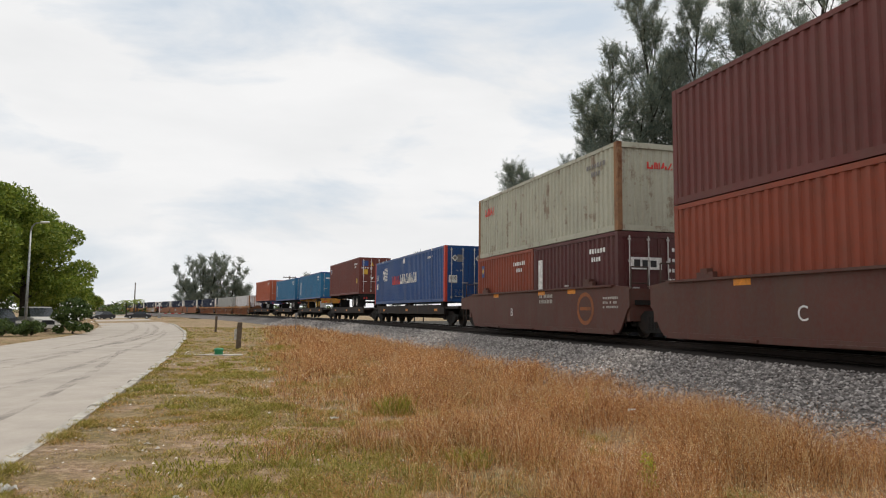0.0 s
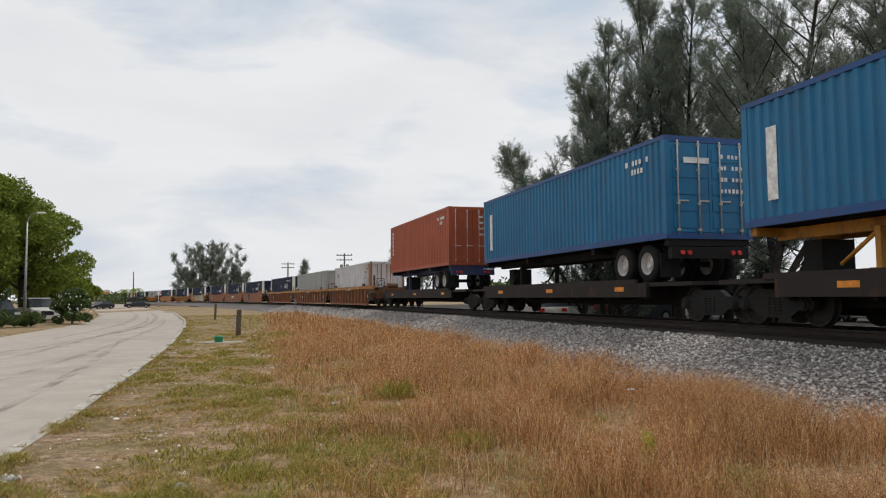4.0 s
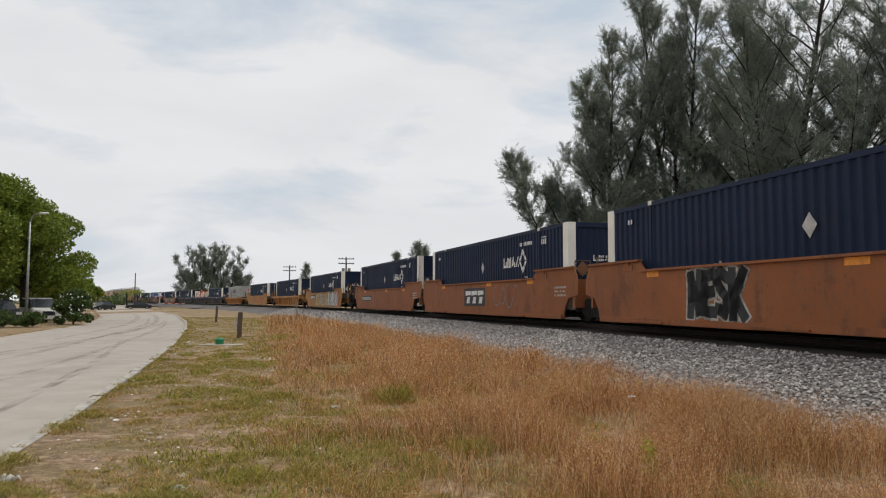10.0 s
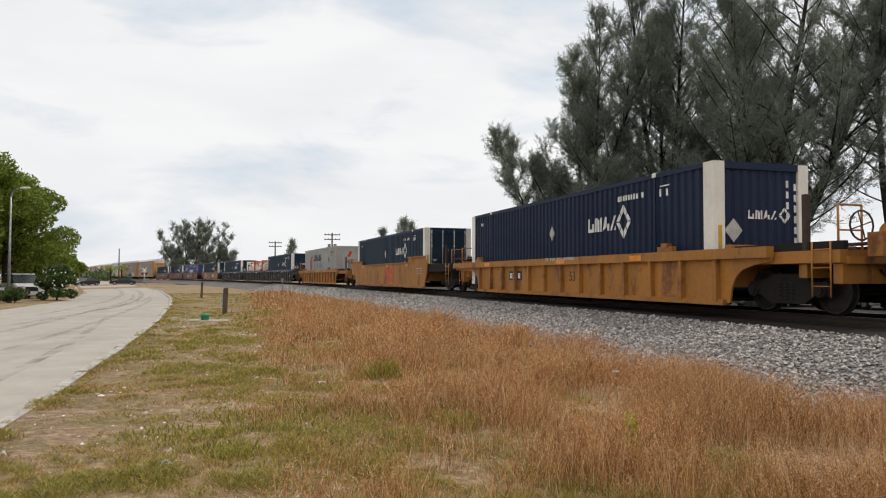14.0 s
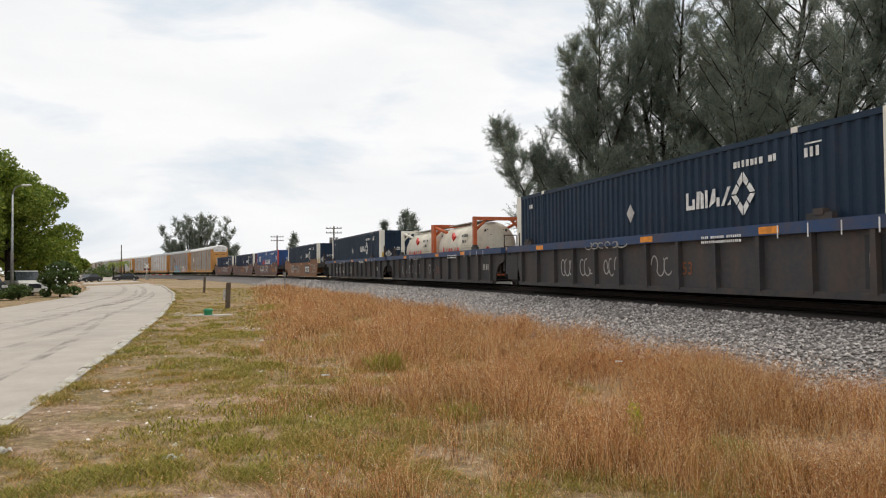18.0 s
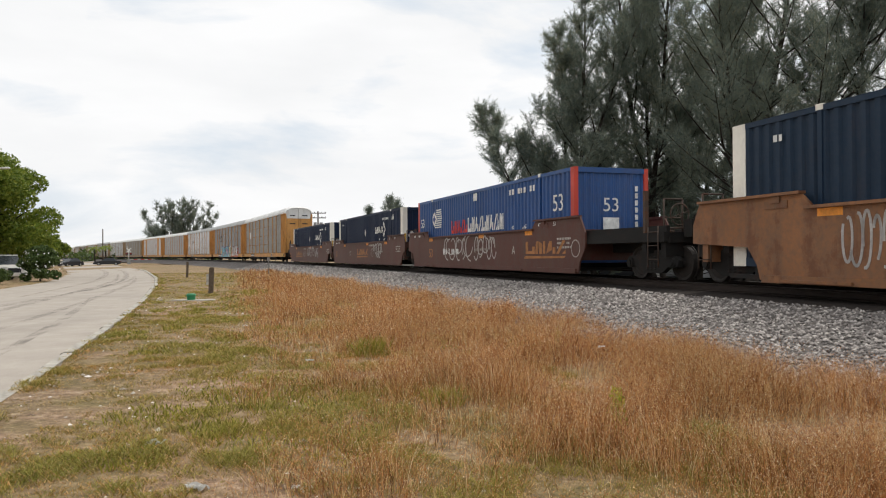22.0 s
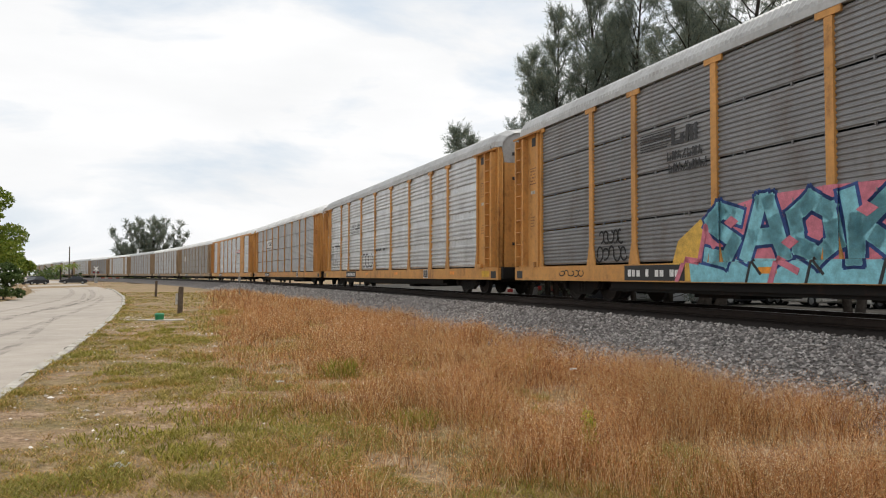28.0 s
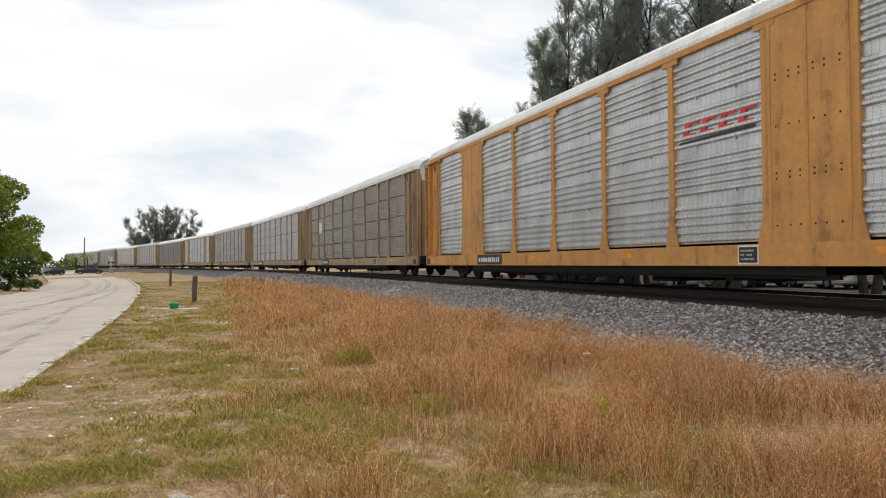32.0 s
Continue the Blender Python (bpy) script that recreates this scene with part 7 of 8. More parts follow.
    part("data_plate", bm, BLACK_MARK, th)
    bm = bmesh.new()
    for q in range(3):
        bars(bm, 6.36, 0.68 + 0.08 * q, 0.36, 0.04, 7, y - 0.009, seed=i + q)
    part("number", bm, DULL_MARK, th)
    for xx in (-3, 2.2, 9.3):
        bm = bmesh.new()
        flat(bm, rect(xx, xx + 0.45, 0.75, 0.87), y)
        part("reflector", bm, ORANGE_MARK, th)
    if marks:
        marks(th)
    on_car(th, a, a + 28.6, 0)
    return th


# ---- painted markings and graffiti ----
def stroke(bm, pts, w, y, thick=0.004):
    """A sprayed line with round bends."""
    for (ax, az), (bx, bz) in zip(pts, pts[1:]):
        d = Vector((bx - ax, bz - az))
        if d.length < 1e-4:
            continue
        n = Vector((-d.y, d.x)).normalized() * w / 2
        e = d.normalized() * w * 0.3
        flat(bm, [(ax - n.x - e.x, az - n.y - e.y), (ax + n.x - e.x, az + n.y - e.y), (bx + n.x + e.x, bz + n.y + e.y), (bx - n.x + e.x, bz - n.y + e.y)][::-1], y, thick=thick)


def scrawl(th, x0, x1, z0, z1, y, mat, n, w, seed, thick=0.004):
    """A quick tag of looping lines."""
    rnd = random.Random(seed)
    bm = bmesh.new()
    step = (x1 - x0) / n
    for i in range(n):
        cx, cz, ph = x0 + (i + 0.5) * step, (z0 + z1) / 2, rnd.uniform(0, 6.28)
        rx, rz, turn = step * rnd.uniform(0.4, 0.62), (z1 - z0) / 2 * rnd.uniform(0.7, 1.0), rnd.uniform(3.2, 6.0)
        pts = []
        for k in range(23):
            a = ph + turn * k / 22
            pts.append((cx + rx * math.cos(a) + step * 0.3 * (k / 22 - 0.5), cz + rz * math.sin(a)))
        stroke(bm, pts, w, y, thick)
    part("graffiti", bm, mat, th, "sprayed scrawl")["kind"] = "stuff"


GLYPHS = (((0.95, 0.85), (0.45, 1.0), (0.1, 0.78), (0.85, 0.36), (0.6, 0.02), (0.05, 0.12)), ((0.0, 0.9), (0.5, 0.96), (1.0, 0.86), (0.55, 0.92), (0.5, 0.0)),
          ((0.12, 0.0), (0.15, 0.98), (0.8, 0.9), (0.78, 0.55), (0.25, 0.5), (0.95, 0.0)), ((0.92, 0.95), (0.15, 0.9), (0.2, 0.5), (0.8, 0.52), (0.2, 0.48), (0.12, 0.06), (0.95, 0.02)),
          ((0.0, 0.02), (0.4, 0.98), (0.62, 0.98), (0.98, 0.0), (0.8, 0.36), (0.2, 0.34)), ((0.1, 1.0), (0.16, 0.0), (0.2, 0.45), (0.95, 1.0), (0.3, 0.5), (1.0, 0.0)),
          ((0.08, 0.0), (0.1, 0.95), (0.85, 0.08), (0.9, 1.0)), ((0.5, 1.0), (0.08, 0.75), (0.12, 0.2), (0.55, 0.0), (0.95, 0.25), (0.9, 0.78), (0.5, 1.0)))


def stroke_quads(pts, w):
    """The straight pieces of a fat line, each a quad that runs a little past its ends."""
    out = []
    for (ax, az), (bx, bz) in zip(pts, pts[1:]):
        d = Vector((bx - ax, bz - az))
        if d.length < 1e-4:
            continue
        n, e = Vector((-d.y, d.x)).normalized() * w / 2, d.normalized() * w * 0.42
        out.append([(ax - n.x - e.x, az - n.y - e.y), (bx - n.x + e.x, bz - n.y + e.y), (bx + n.x + e.x, bz + n.y + e.y), (ax + n.x - e.x, az + n.y - e.y)])
    return out


def on_side(th, polys, mat, layer, label=""):
    """Sprayed shapes on a smooth wagon side; each layer lies over the one before."""
    bm = bmesh.new()
    for q in polys:
        flat(bm, q, YS, thick=0.002 + 0.0022 * layer)
    part("graffiti", bm, mat, th, label)["kind"] = "stuff"


def piece(th, put, x0, x1, z0, z1, order, fill, line, fat, seed, alt=None, halo=None, layer=0):
    """A row of fat sprayed strokes with a dark edge, and a cloud of another colour behind them."""
    rnd = random.Random(seed)
    step = (x1 - x0) / len(order)
    if halo:
        put(th, [[(x0 + step * i - 0.14, z0 + rnd.uniform(-0.02, 0.05)), (x0 + step * (i + 1) + 0.14, z0 + rnd.uniform(-0.02, 0.05)), (x0 + step * (i + 1) + 0.1, z1 + rnd.uniform(-0.05, 0.1)), (x0 + step * i - 0.05, z1 + rnd.uniform(-0.05, 0.1))] for i in range(len(order))], halo, layer, "sprayed cloud of colour")
    for i, k in enumerate(order):
        cx, w = x0 + step * i + step * 0.07, step * 0.86
        lift, tilt = rnd.uniform(-0.06, 0.06), rnd.uniform(-0.14, 0.14)
        pts = [(cx + w * (a + tilt * (b - 0.5)), z0 + (z1 - z0) * (0.08 + 0.84 * b) + lift) for a, b in GLYPHS[k]]
        fine = []
        for a, b in zip(pts, pts[1:]):
            fine += [a, ((a[0] * 0.6 + b[0] * 0.4) + rnd.uniform(-0.03, 0.03), a[1] * 0.6 + b[1] * 0.4 + rnd.uniform(-0.02, 0.02))]
        fine.append(pts[-1])
        put(th, stroke_quads(fine, fat * 1.42), line, layer + 1 + 0.25 * (i % 2))
        put(th, stroke_quads(fine, fat), alt if alt and i % 3 == 1 else fill, layer + 2 + 0.25 * (i % 2), "fat sprayed strokes")


def clipped(pts, k, lim, keep_low):
    """The part of a polygon on one side of a line of constant x (k 0) or z (k 1)."""
    out = []
    sg = 1 if keep_low else -1
    for a, b in zip(pts, pts[1:] + pts[:1]):
        da, db = sg * (lim - a[k]), sg * (lim - b[k])
        if da >= 0:
            out.append(a)
        if (da > 0) != (db > 0) and abs(da - db) > 1e-9:
            f = da / (da - db)
            out.append((a[0] + (b[0] - a[0]) * f, a[1] + (b[1] - a[1]) * f))
    return out


RACK_POSTS = [-11.85 + sum(BAYS[:k]) * 23.7 / sum(BAYS) for k in range(len(BAYS) + 1)]


def on_rack(th, polys, mat, layer, label=""):
    """Sprayed shapes that follow an autorack's sill, screens and posts."""
    bm = bmesh.new()
    up = 0.0022 * layer
    for pts in polys:
        low = clipped(clipped(pts, 1, 0.979, True), 1, 0.585, False)
        high = clipped(pts, 1, 0.984, False)
        if len(low) > 2:
            flat(bm, low, -1.5305, thick=0.002 + up)
        if len(high) > 2:
            flat(bm, high, -1.4685, thick=0.002 + up)
            for q in RACK_POSTS:
                on = clipped(clipped(high, 0, q + 0.15, True), 0, q - 0.15, False)
                if len(on) > 2:
                    flat(bm, on, -1.517, thick=0.002 + up)
    part("graffiti", bm, mat, th, label)["kind"] = "stuff"


YS = -1.463     # face of a smooth well's side


def block_word(th, x, z, w, h, mat, back, y=YS, n=3):
    if back:
        bm = bmesh.new()
        flat(bm, rect(x - 0.15, x + w + 0.15, z - 0.12, z + h + 0.12), y, thick=0.003)
        part("brand_mark", bm, back, th)
    bm = bmesh.new()
    s = w / n
    for i in range(n):
        x0, x1 = x + i * s + 0.04, x + (i + 1) * s - 0.04
        m = (x0 + x1) / 2
        for q in ([(x0, z + h * 0.62), (x1, z + h * 0.7), (x1, z + h), (x0, z + h)], [(m - s * 0.3, z), (m + s * 0.2, z), (m + s * 0.32, z + h * 0.52), (m - s * 0.14, z + h * 0.52)]):
            flat(bm, q, y, thick=0.007)
    part("brand_mark", bm, mat, th, "plain worn blocks")


def number_row(th, x, z, w, h, mat, back=None, y=YS, seed=1, n=9):
    if back:
        bm = bmesh.new()
        flat(bm, rect(x - 0.1, x + w + 0.1, z - 0.06, z + h + 0.06), y, thick=0.003)
        part("number_board", bm, back, th)
    bm = bmesh.new()
    bars(bm, x, z, w, h, n, y - 0.004, seed=seed)
    part("number", bm, mat, th)

# ---- the consist, from the front ----
def marks_letter(word):
    def go(th, xf, xb):
        lettering(th, word, 0.42, WHITE_MARK, (xf + xb) / 2 - 1.6, YS - 0.008, 0.72)
        number_row(th, (xf + xb) / 2 + 1.0, 1.22, 1.1, 0.13, DULL_MARK, None, seed=3)
        number_row(th, (xf + xb) / 2 + 1.0, 1.04, 1.1, 0.13, DULL_MARK, None, seed=4)
        bm = bmesh.new()
        n = 18
        for k in range(n):
            a, b = 6.28319 * k / n, 6.28319 * (k + 1) / n
            flat(bm, [(xf - 2.2 + 0.55 * math.cos(a), 0.85 + 0.5 * math.sin(a)), (xf - 2.2 + 0.42 * math.cos(a), 0.85 + 0.38 * math.sin(a)),
                      (xf - 2.2 + 0.42 * math.cos(b), 0.85 + 0.38 * math.sin(b)), (xf - 2.2 + 0.55 * math.cos(b), 0.85 + 0.5 * math.sin(b))], YS)
        flat(bm, rect(xf - 2.55, xf - 1.85, 0.8, 0.9), YS)
        part("brand_mark", bm, ORANGE_CAR, th, "faded yellow ring")
    return go


def marks_orange(seed, big=False, tag=None):
    def go(th, xf, xb):
        if big:
            block_word(th, -1.45, 0.60, 2.45, 0.55, WHITE_MARK, BLACK_MARK)
            scrawl(th, 2.2, 4.8, 0.45, 1.35, YS, GREY_MARK, 4, 0.05, seed)
        elif not tag:
            number_row(th, -5.1, 0.78, 2.9, 0.24, SILVER_SPRAY, DARK_CAR, seed=seed, n=10)
        if tag:
            piece(th, on_side, -5.3, -3.3, 0.3, 1.4, (6, 3, 0, 5), tag, DULL_MARK, 0.26, seed + 3)
    return go


def marks_yellow_art(th, xf, xb):
    number_row(th, -6.7, 0.95, 2.3, 0.26, WHITE_MARK, BLACK_MARK, seed=8, n=10)
    piece(th, on_side, -4.0, 1.95, 0.26, 1.42, (3, 7, 0, 5, 2, 6), SILVER_SPRAY, BLACK_MARK, 0.24, 3, YELLOW_SPRAY, YELLOW_SPRAY)
    piece(th, on_side, 2.05, 6.35, 0.24, 1.50, (4, 0, 6, 2, 1, 7), WHITE_MARK, MAROON, 0.22, 5, SILVER_SPRAY, SILVER_SPRAY)
    scrawl(th, 6.0, 7.3, 1.14, 1.5, YS, RED_MARK, 5, 0.035, 7, 0.011)
    scrawl(th, 6.3, 7.1, 0.3, 0.6, YS, RED_MARK, 4, 0.03, 8, 0.011)
    lettering(th, "53", 0.5, BLACK_MARK, 7.15, YS - 0.008, 0.88)


def marks_ribbed(words=True, seed=1, num="53", col=BLACK_MARK):
    def go(th, xf, xb):
        y = -1.465
        if num:
            lettering(th, num, 0.42, col, 0.65, y - 0.006, 0.72)
        number_row(th, -4.3, 0.66, 1.0, 0.2, WHITE_MARK, BLACK_MARK, y, seed, 4)
        if words:
            block_word(th, 2.9, 0.45, 0.95, 0.5, RED_MARK if seed % 2 else DULL_MARK, None, y, 2)
        bm = bmesh.new()
        bars(bm, -1.0, 1.22, 2.2, 0.1, 18, -1.593, seed=seed)
        part("lettering", bm, DULL_MARK, th)
    return go


def marks_blue(seed):
    def go(th, xf, xb):
        y = -1.465
        lettering(th, "53", 0.42, ORANGE_CAR, 0.7, y - 0.006, 0.65)
        for k, x in enumerate((-5.9, -4.6, -3.2, -0.8)):
            scrawl(th, x, x + 0.85, 0.45, 0.98, y, SILVER_SPRAY, 3, 0.035, seed + k)
        scrawl(th, -4.0, -1.8, 1.22, 1.42, -1.593, DULL_MARK, 6, 0.03, seed + 9)
        bm = bmesh.new()
        for k in range(4):
            x = xf - 2.9 + 0.75 * k
            flat(bm, rect(x, x + 0.03, 1.22, 1.47), -1.593)
        bars(bm, xf - 5.2, 1.3, 1.3, 0.06, 20, -1.593, seed=seed)
        bars(bm, xf - 5.2, 1.2, 1.3, 0.06, 20, -1.593, seed=seed + 1)
        part("lettering", bm, WHITE_MARK, th)
    return go


BROWN_SET = {1: dict(word=3.2, letter=2.2, ring=6.6, limit=-0.85, number=(-5.5, 0.70, 2.1, 0.27), tags=((-5.3, -1.8, 0.42, 1.44), (-1.6, 0.6, 0.45, 1.42)), size=-7.3),
             2: dict(word=-1.25, letter=-3.3, ring=2.6, limit=4.4, number=(1.9, 1.24, 1.3, 0.12), tags=((2.9, 4.9, 0.5, 1.42),), size=-7.8),
             3: dict(word=-4.4, letter=-0.95, ring=-0.35, limit=0.72, number=(-0.9, 1.24, 1.2, 0.12), tags=((0.8, 3.6, 0.62, 1.44), (3.9, 5.2, 0.5, 1.35)), size=-7.4)}


def marks_brown(seed, word, tag=True):
    def go(th, xf, xb):
        q = BROWN_SET[seed]
        bm = bmesh.new()
        word_blocks(bm, q["word"], 0.70, (0.68, 0.72, 0.64, 0.6), 0.40, YS, gap=0.05)
        flat(bm, [(q["word"] - 0.15, 0.54), (q["word"] + 2.7, 0.57), (q["word"] + 2.8, 0.63), (q["word"] - 0.05, 0.63)], YS)
        part("brand_mark", bm, FADED_ORANGE, th, "faded orange blocks and underline")
        nx, nz, nw, nh = q["number"]
        number_row(th, nx, nz, nw, nh, WHITE_MARK if nh > 0.2 else DULL_MARK, None, seed=seed, n=11)
        lettering(th, word, 0.40, DULL_MARK, q["letter"], YS - 0.008, 0.82)
        lettering(th, "LD LMT 118500 PER UNIT", 0.115, DULL_MARK, q["limit"], YS - 0.008, 0.88)
        bm = bmesh.new()
        for k in range(18):
            a, b = 6.28319 * k / 18, 6.28319 * (k + 1) / 18
            flat(bm, [(q["ring"] + r * math.cos(w), 0.85 + r * math.sin(w)) for r, w in ((0.26, a), (0.26, b), (0.235, b), (0.235, a))], YS)
        part("stencil_ring", bm, DULL_MARK, th)
        lettering(th, "53", 0.58, FADED_ORANGE, q["size"], YS - 0.008, 0.75)
        for k, w in enumerate(("40", "45", "48", "53")):
            lettering(th, w, 0.18, WHITE_MARK, xf - 4.4 + 1.05 * k, YS - 0.008, 1.62)
        for k in range(3):
            number_row(th, xb + 0.5 + 0.8 * k, 1.56, 0.3, 0.1, WHITE_MARK, None, seed=k, n=2)
        if tag:
            for k, (x0, x1, z0, z1) in enumerate(q["tags"]):
                scrawl(th, x0, x1, z0, z1, YS, SILVER_SPRAY, 5, 0.055, seed + 4 * k)
                scrawl(th, x0 + 0.3, x1 - 0.1, z0 + 0.2, z1, YS, SILVER_SPRAY, 3, 0.05, seed + 4 * k + 2, 0.006)
    return go


# red stack, then the grey box over two short ones
well_car("low", 1.2, 17.5, 3.9, 16.1, BROWN_CAR, "red-brown well car carrying two stacked red containers", marks=marks_letter("C"), trucks=(1, 2))
load(steel_box(12.19, 2.9, BROWNRED, "dark red corrugated container stacked on another", 11), 3.9, 16.1, 3.41)
load(steel_box(12.19, 2.9, OXIDE_BRIGHT, "orange-red corrugated container resting in a well car", 12), 3.9, 16.1, 0.48)
well_car("low", 17.5, 33.5, 18.9, 31.1, BROWN_CAR, "red-brown well car with faded ring mark", marks=marks_letter("B"), trucks=(0, 1), tr=1.35)
grey = load(steel_box(12.19, 2.59, GREY_BOX, "pale grey corrugated container with rusty corner posts", 13, post=RUST_EDGE, marks=GREY_MARK), 18.9, 31.1, 3.1)
bm = bmesh.new()
word_blocks(bm, -5.2, 1.75, (0.26, 0.26, 0.26, 0.2), 0.34, -1.295, gap=0.04)
word_blocks(bm, -0.3, 1.85, (0.2, 0.2, 0.2, 0.16), 0.2, 6.095 - 0.055, "front", 0.03)
part("brand_mark", bm, RED_MARK, grey, "plain red blocks")
gvc = load(steel_box(6.06, 2.59, MAROON, "maroon short container with white name strip", 14, doors=SILVER_SPRAY), 18.9, 24.96, 0.48)
bm = bmesh.new()
flat(bm, rect(-0.9, 0.1, 1.5, 1.85), 3.03 + 0.02, "front", 0.012)
flat(bm, rect(-2.6, -2.25, 0.75, 2.1), -1.295)
part("sign", bm, WHITE_MARK, gvc, "white name strip")
bm = bmesh.new()
bars(bm, -0.8, 1.57, 0.8, 0.22, 3, 3.064, "front")
part("sign", bm, BLACK_MARK, gvc)
flo = load(steel_box(6.06, 2.59, OXIDE_BRIGHT, "orange-red short container with small blue badge", 15), 25.04, 31.1, 0.48)
bm = bmesh.new()
flat(bm, rect(-2.5, -2.2, 1.75, 2.25), -1.295)
part("badge", bm, BLUE_MARK, flo, "blue badge")
bm = bmesh.new()
flat(bm, lozenge(-2.35, 2.02, 0.11, 0.14), -1.3)
part("badge", bm, YELLOW_MARK, flo)

# flat cars with containers, most of them on road chassis
FLATS = (33.5, 53.2, 70.7, 88.4, 105.7, 124.2)
for f0, f1 in zip(FLATS, FLATS[1:]):
    flat_car(f0, f1, 2.2 if f0 < 34 else 0.2)
load(blue_box(True), 36.3, 52.4, 1.27)
red = load(steel_box(12.19, 2.9, OXIDE, "brick red container with door stickers on a trailer", 21, doors=WHITE_MARK), 57.9, 70.1, 2.15)
bm = bmesh.new()
flat(bm, rect(-1.05, -0.55, 2.2, 2.65), 6.097, "front", 0.014)
part("sticker", bm, BLUE_MARK, red)
bm = bmesh.new()
flat(bm, rect(-1.0, -0.6, 1.55, 1.95), 6.097, "front", 0.014)
flat(bm, [(-0.4, 2.25), (-0.1, 2.25), (-0.25, 2.55)], 6.097, "front", 0.014)
flat(bm, rect(5.2, 5.5, 0.85, 1.25), -1.295)
part("sticker", bm, YELLOW_MARK, red)
bm = bmesh.new()
flat(bm, [(-0.25, 1.1), (-0.1, 1.35), (-0.4, 1.35)], 6.097, "front", 0.014)
bars(bm, -1.1, 2.02, 0.9, 0.1, 12, 6.097, "front")
part("sticker", bm, WHITE_MARK, red)
bm = bmesh.new()
flat(bm, rect(-5.5, -5.2, 2.05, 2.5), -1.295)
part("sticker", bm, WHITE_MARK, red, "white sticker with a blue slash")
bm = bmesh.new()
flat(bm, [(-5.47, 2.12), (-5.36, 2.1), (-5.24, 2.46), (-5.46, 2.38)], -1.3)
part("sticker", bm, BLUE_MARK, red)
load(chassis(12.19, 1.01, 2.15, UNDER, SILVER_SPRAY), 57.9, 70.1, 1.01)
b1 = load(steel_box(12.19, 2.65, SKYBLUE, "mid blue container on a yellow trailer chassis", 22, doors=DULL_MARK, rail=ROYAL), 74.8, 87.0, 2.07)
b2 = load(steel_box(13.72, 2.65, SKYBLUE, "mid blue container on a dark trailer chassis", 23, doors=DULL_MARK, rail=ROYAL), 90.0, 103.7, 2.1)
for b, hx in ((b1, 6.095), (b2, 6.86)):
    bm = bmesh.new()
    flat(bm, rect(-0.75, 0.0, 1.95, 2.1), hx + 0.002, "front", 0.014)
    flat(bm, rect(-hx + 0.75, -hx + 1.05, 0.5, 2.0), -1.295)
    part("sign", bm, WHITE_MARK, b, "white strip")
load(chassis(12.19, 1.01, 2.07, CHASSIS_YELLOW, YELLOW_MARK), 74.8, 87.0, 1.01)
load(chassis(13.72, 1.01, 2.1, UNDER, SILVER_SPRAY), 90.0, 103.7, 1.01)
o1 = load(steel_box(12.19, 2.95, ORANGE_BOX, "faded orange container on a blue trailer chassis", 24, doors=DULL_MARK), 108.8, 121.0, 2.26)
bm = bmesh.new()
for i in range(6):
    flat(bm, rect(-5.55, -5.3, 1.1 + 0.26 * i, 1.29 + 0.26 * i), -1.295)
part("brand_mark", bm, WHITE_MARK, o1, "column of plain white blocks")
load(chassis(12.19, 1.01, 2.26, CHASSIS_BLUE, SILVER_SPRAY), 108.8, 121.0, 1.01)

# yellow and brown well cars
well_car("ribbed", 124.2, 142.8, 127.0, 140.8, RUSTY_SHADED_YELLOW, "rusty yellow ribbed well car with a white container", YELLOW_CAR, 1.5, (1, 2), marks_ribbed(False, 2, None), ORANGE_CAR)
w1 = load(steel_box(13.72, 2.9, WHITE_BOX, "chalky white container with rust-streaked corner posts", 31, post=RUST_EDGE, marks=GREY_MARK), 127.0, 140.75, 0.42)
bm = bmesh.new()
word_blocks(bm, -5.6, 2.0, (0.25, 0.25, 0.25), 0.3, -1.295)
part("brand_mark", bm, GREY_MARK, w1)
rnd = random.Random(12)
for k in range(6):
    bm = bmesh.new()
    y, top, ln, w = rnd.uniform(-1.05, 1.1), 2.7, rnd.uniform(0.5, 2.2), rnd.uniform(0.02, 0.07)
    flat(bm, [(y - w, top), (y + w, top), (y + w * 0.6, top - ln * 0.6), (y + 0.01, top - ln), (y - w * 0.5, top - ln * 0.7)][::-1], 6.805, "front", 0.004)
    part("rust_run", bm, RUST_RUN, w1, "orange rust run")
for x, w in ((6.55, 0.10), (6.2, 0.04), (5.75, 0.07), (5.1, 0.03)):
    bm = bmesh.new()
    flat(bm, [(x - w, 0.3), (x + w * 0.7, 0.3), (x + w, 2.75), (x - w * 0.8, 2.75)], -1.295)
    part("rust_run", bm, RUST_RUN, w1, "orange rust run")
well_car("ribbed", 142.8, 162.9, 144.9, 161.1, RUSTY_SHADED_YELLOW, "rusty yellow ribbed well car with a grey container", YELLOW_CAR, 1.5, (0, 2), marks_ribbed(True, 4, None), ORANGE_CAR)
load(container("shipping_container", "plain light grey corrugated container in a well car", 16.15, 2.9, LIGHT_BOX, middle_posts=True, group="grey containers"), 144.9, 161.05, 0.42)
well_car("ribbed", 162.9, 182.9, 164.1, 180.25, RUSTY_SHADED_YELLOW, "rusty yellow ribbed well car with a navy container", YELLOW_CAR, 1.5, (0, 1), marks_ribbed(False, 3, "53", GREY_MARK), ORANGE_CAR)
load(navy_box(1, NAVY), 164.1, 180.25, 0.42)
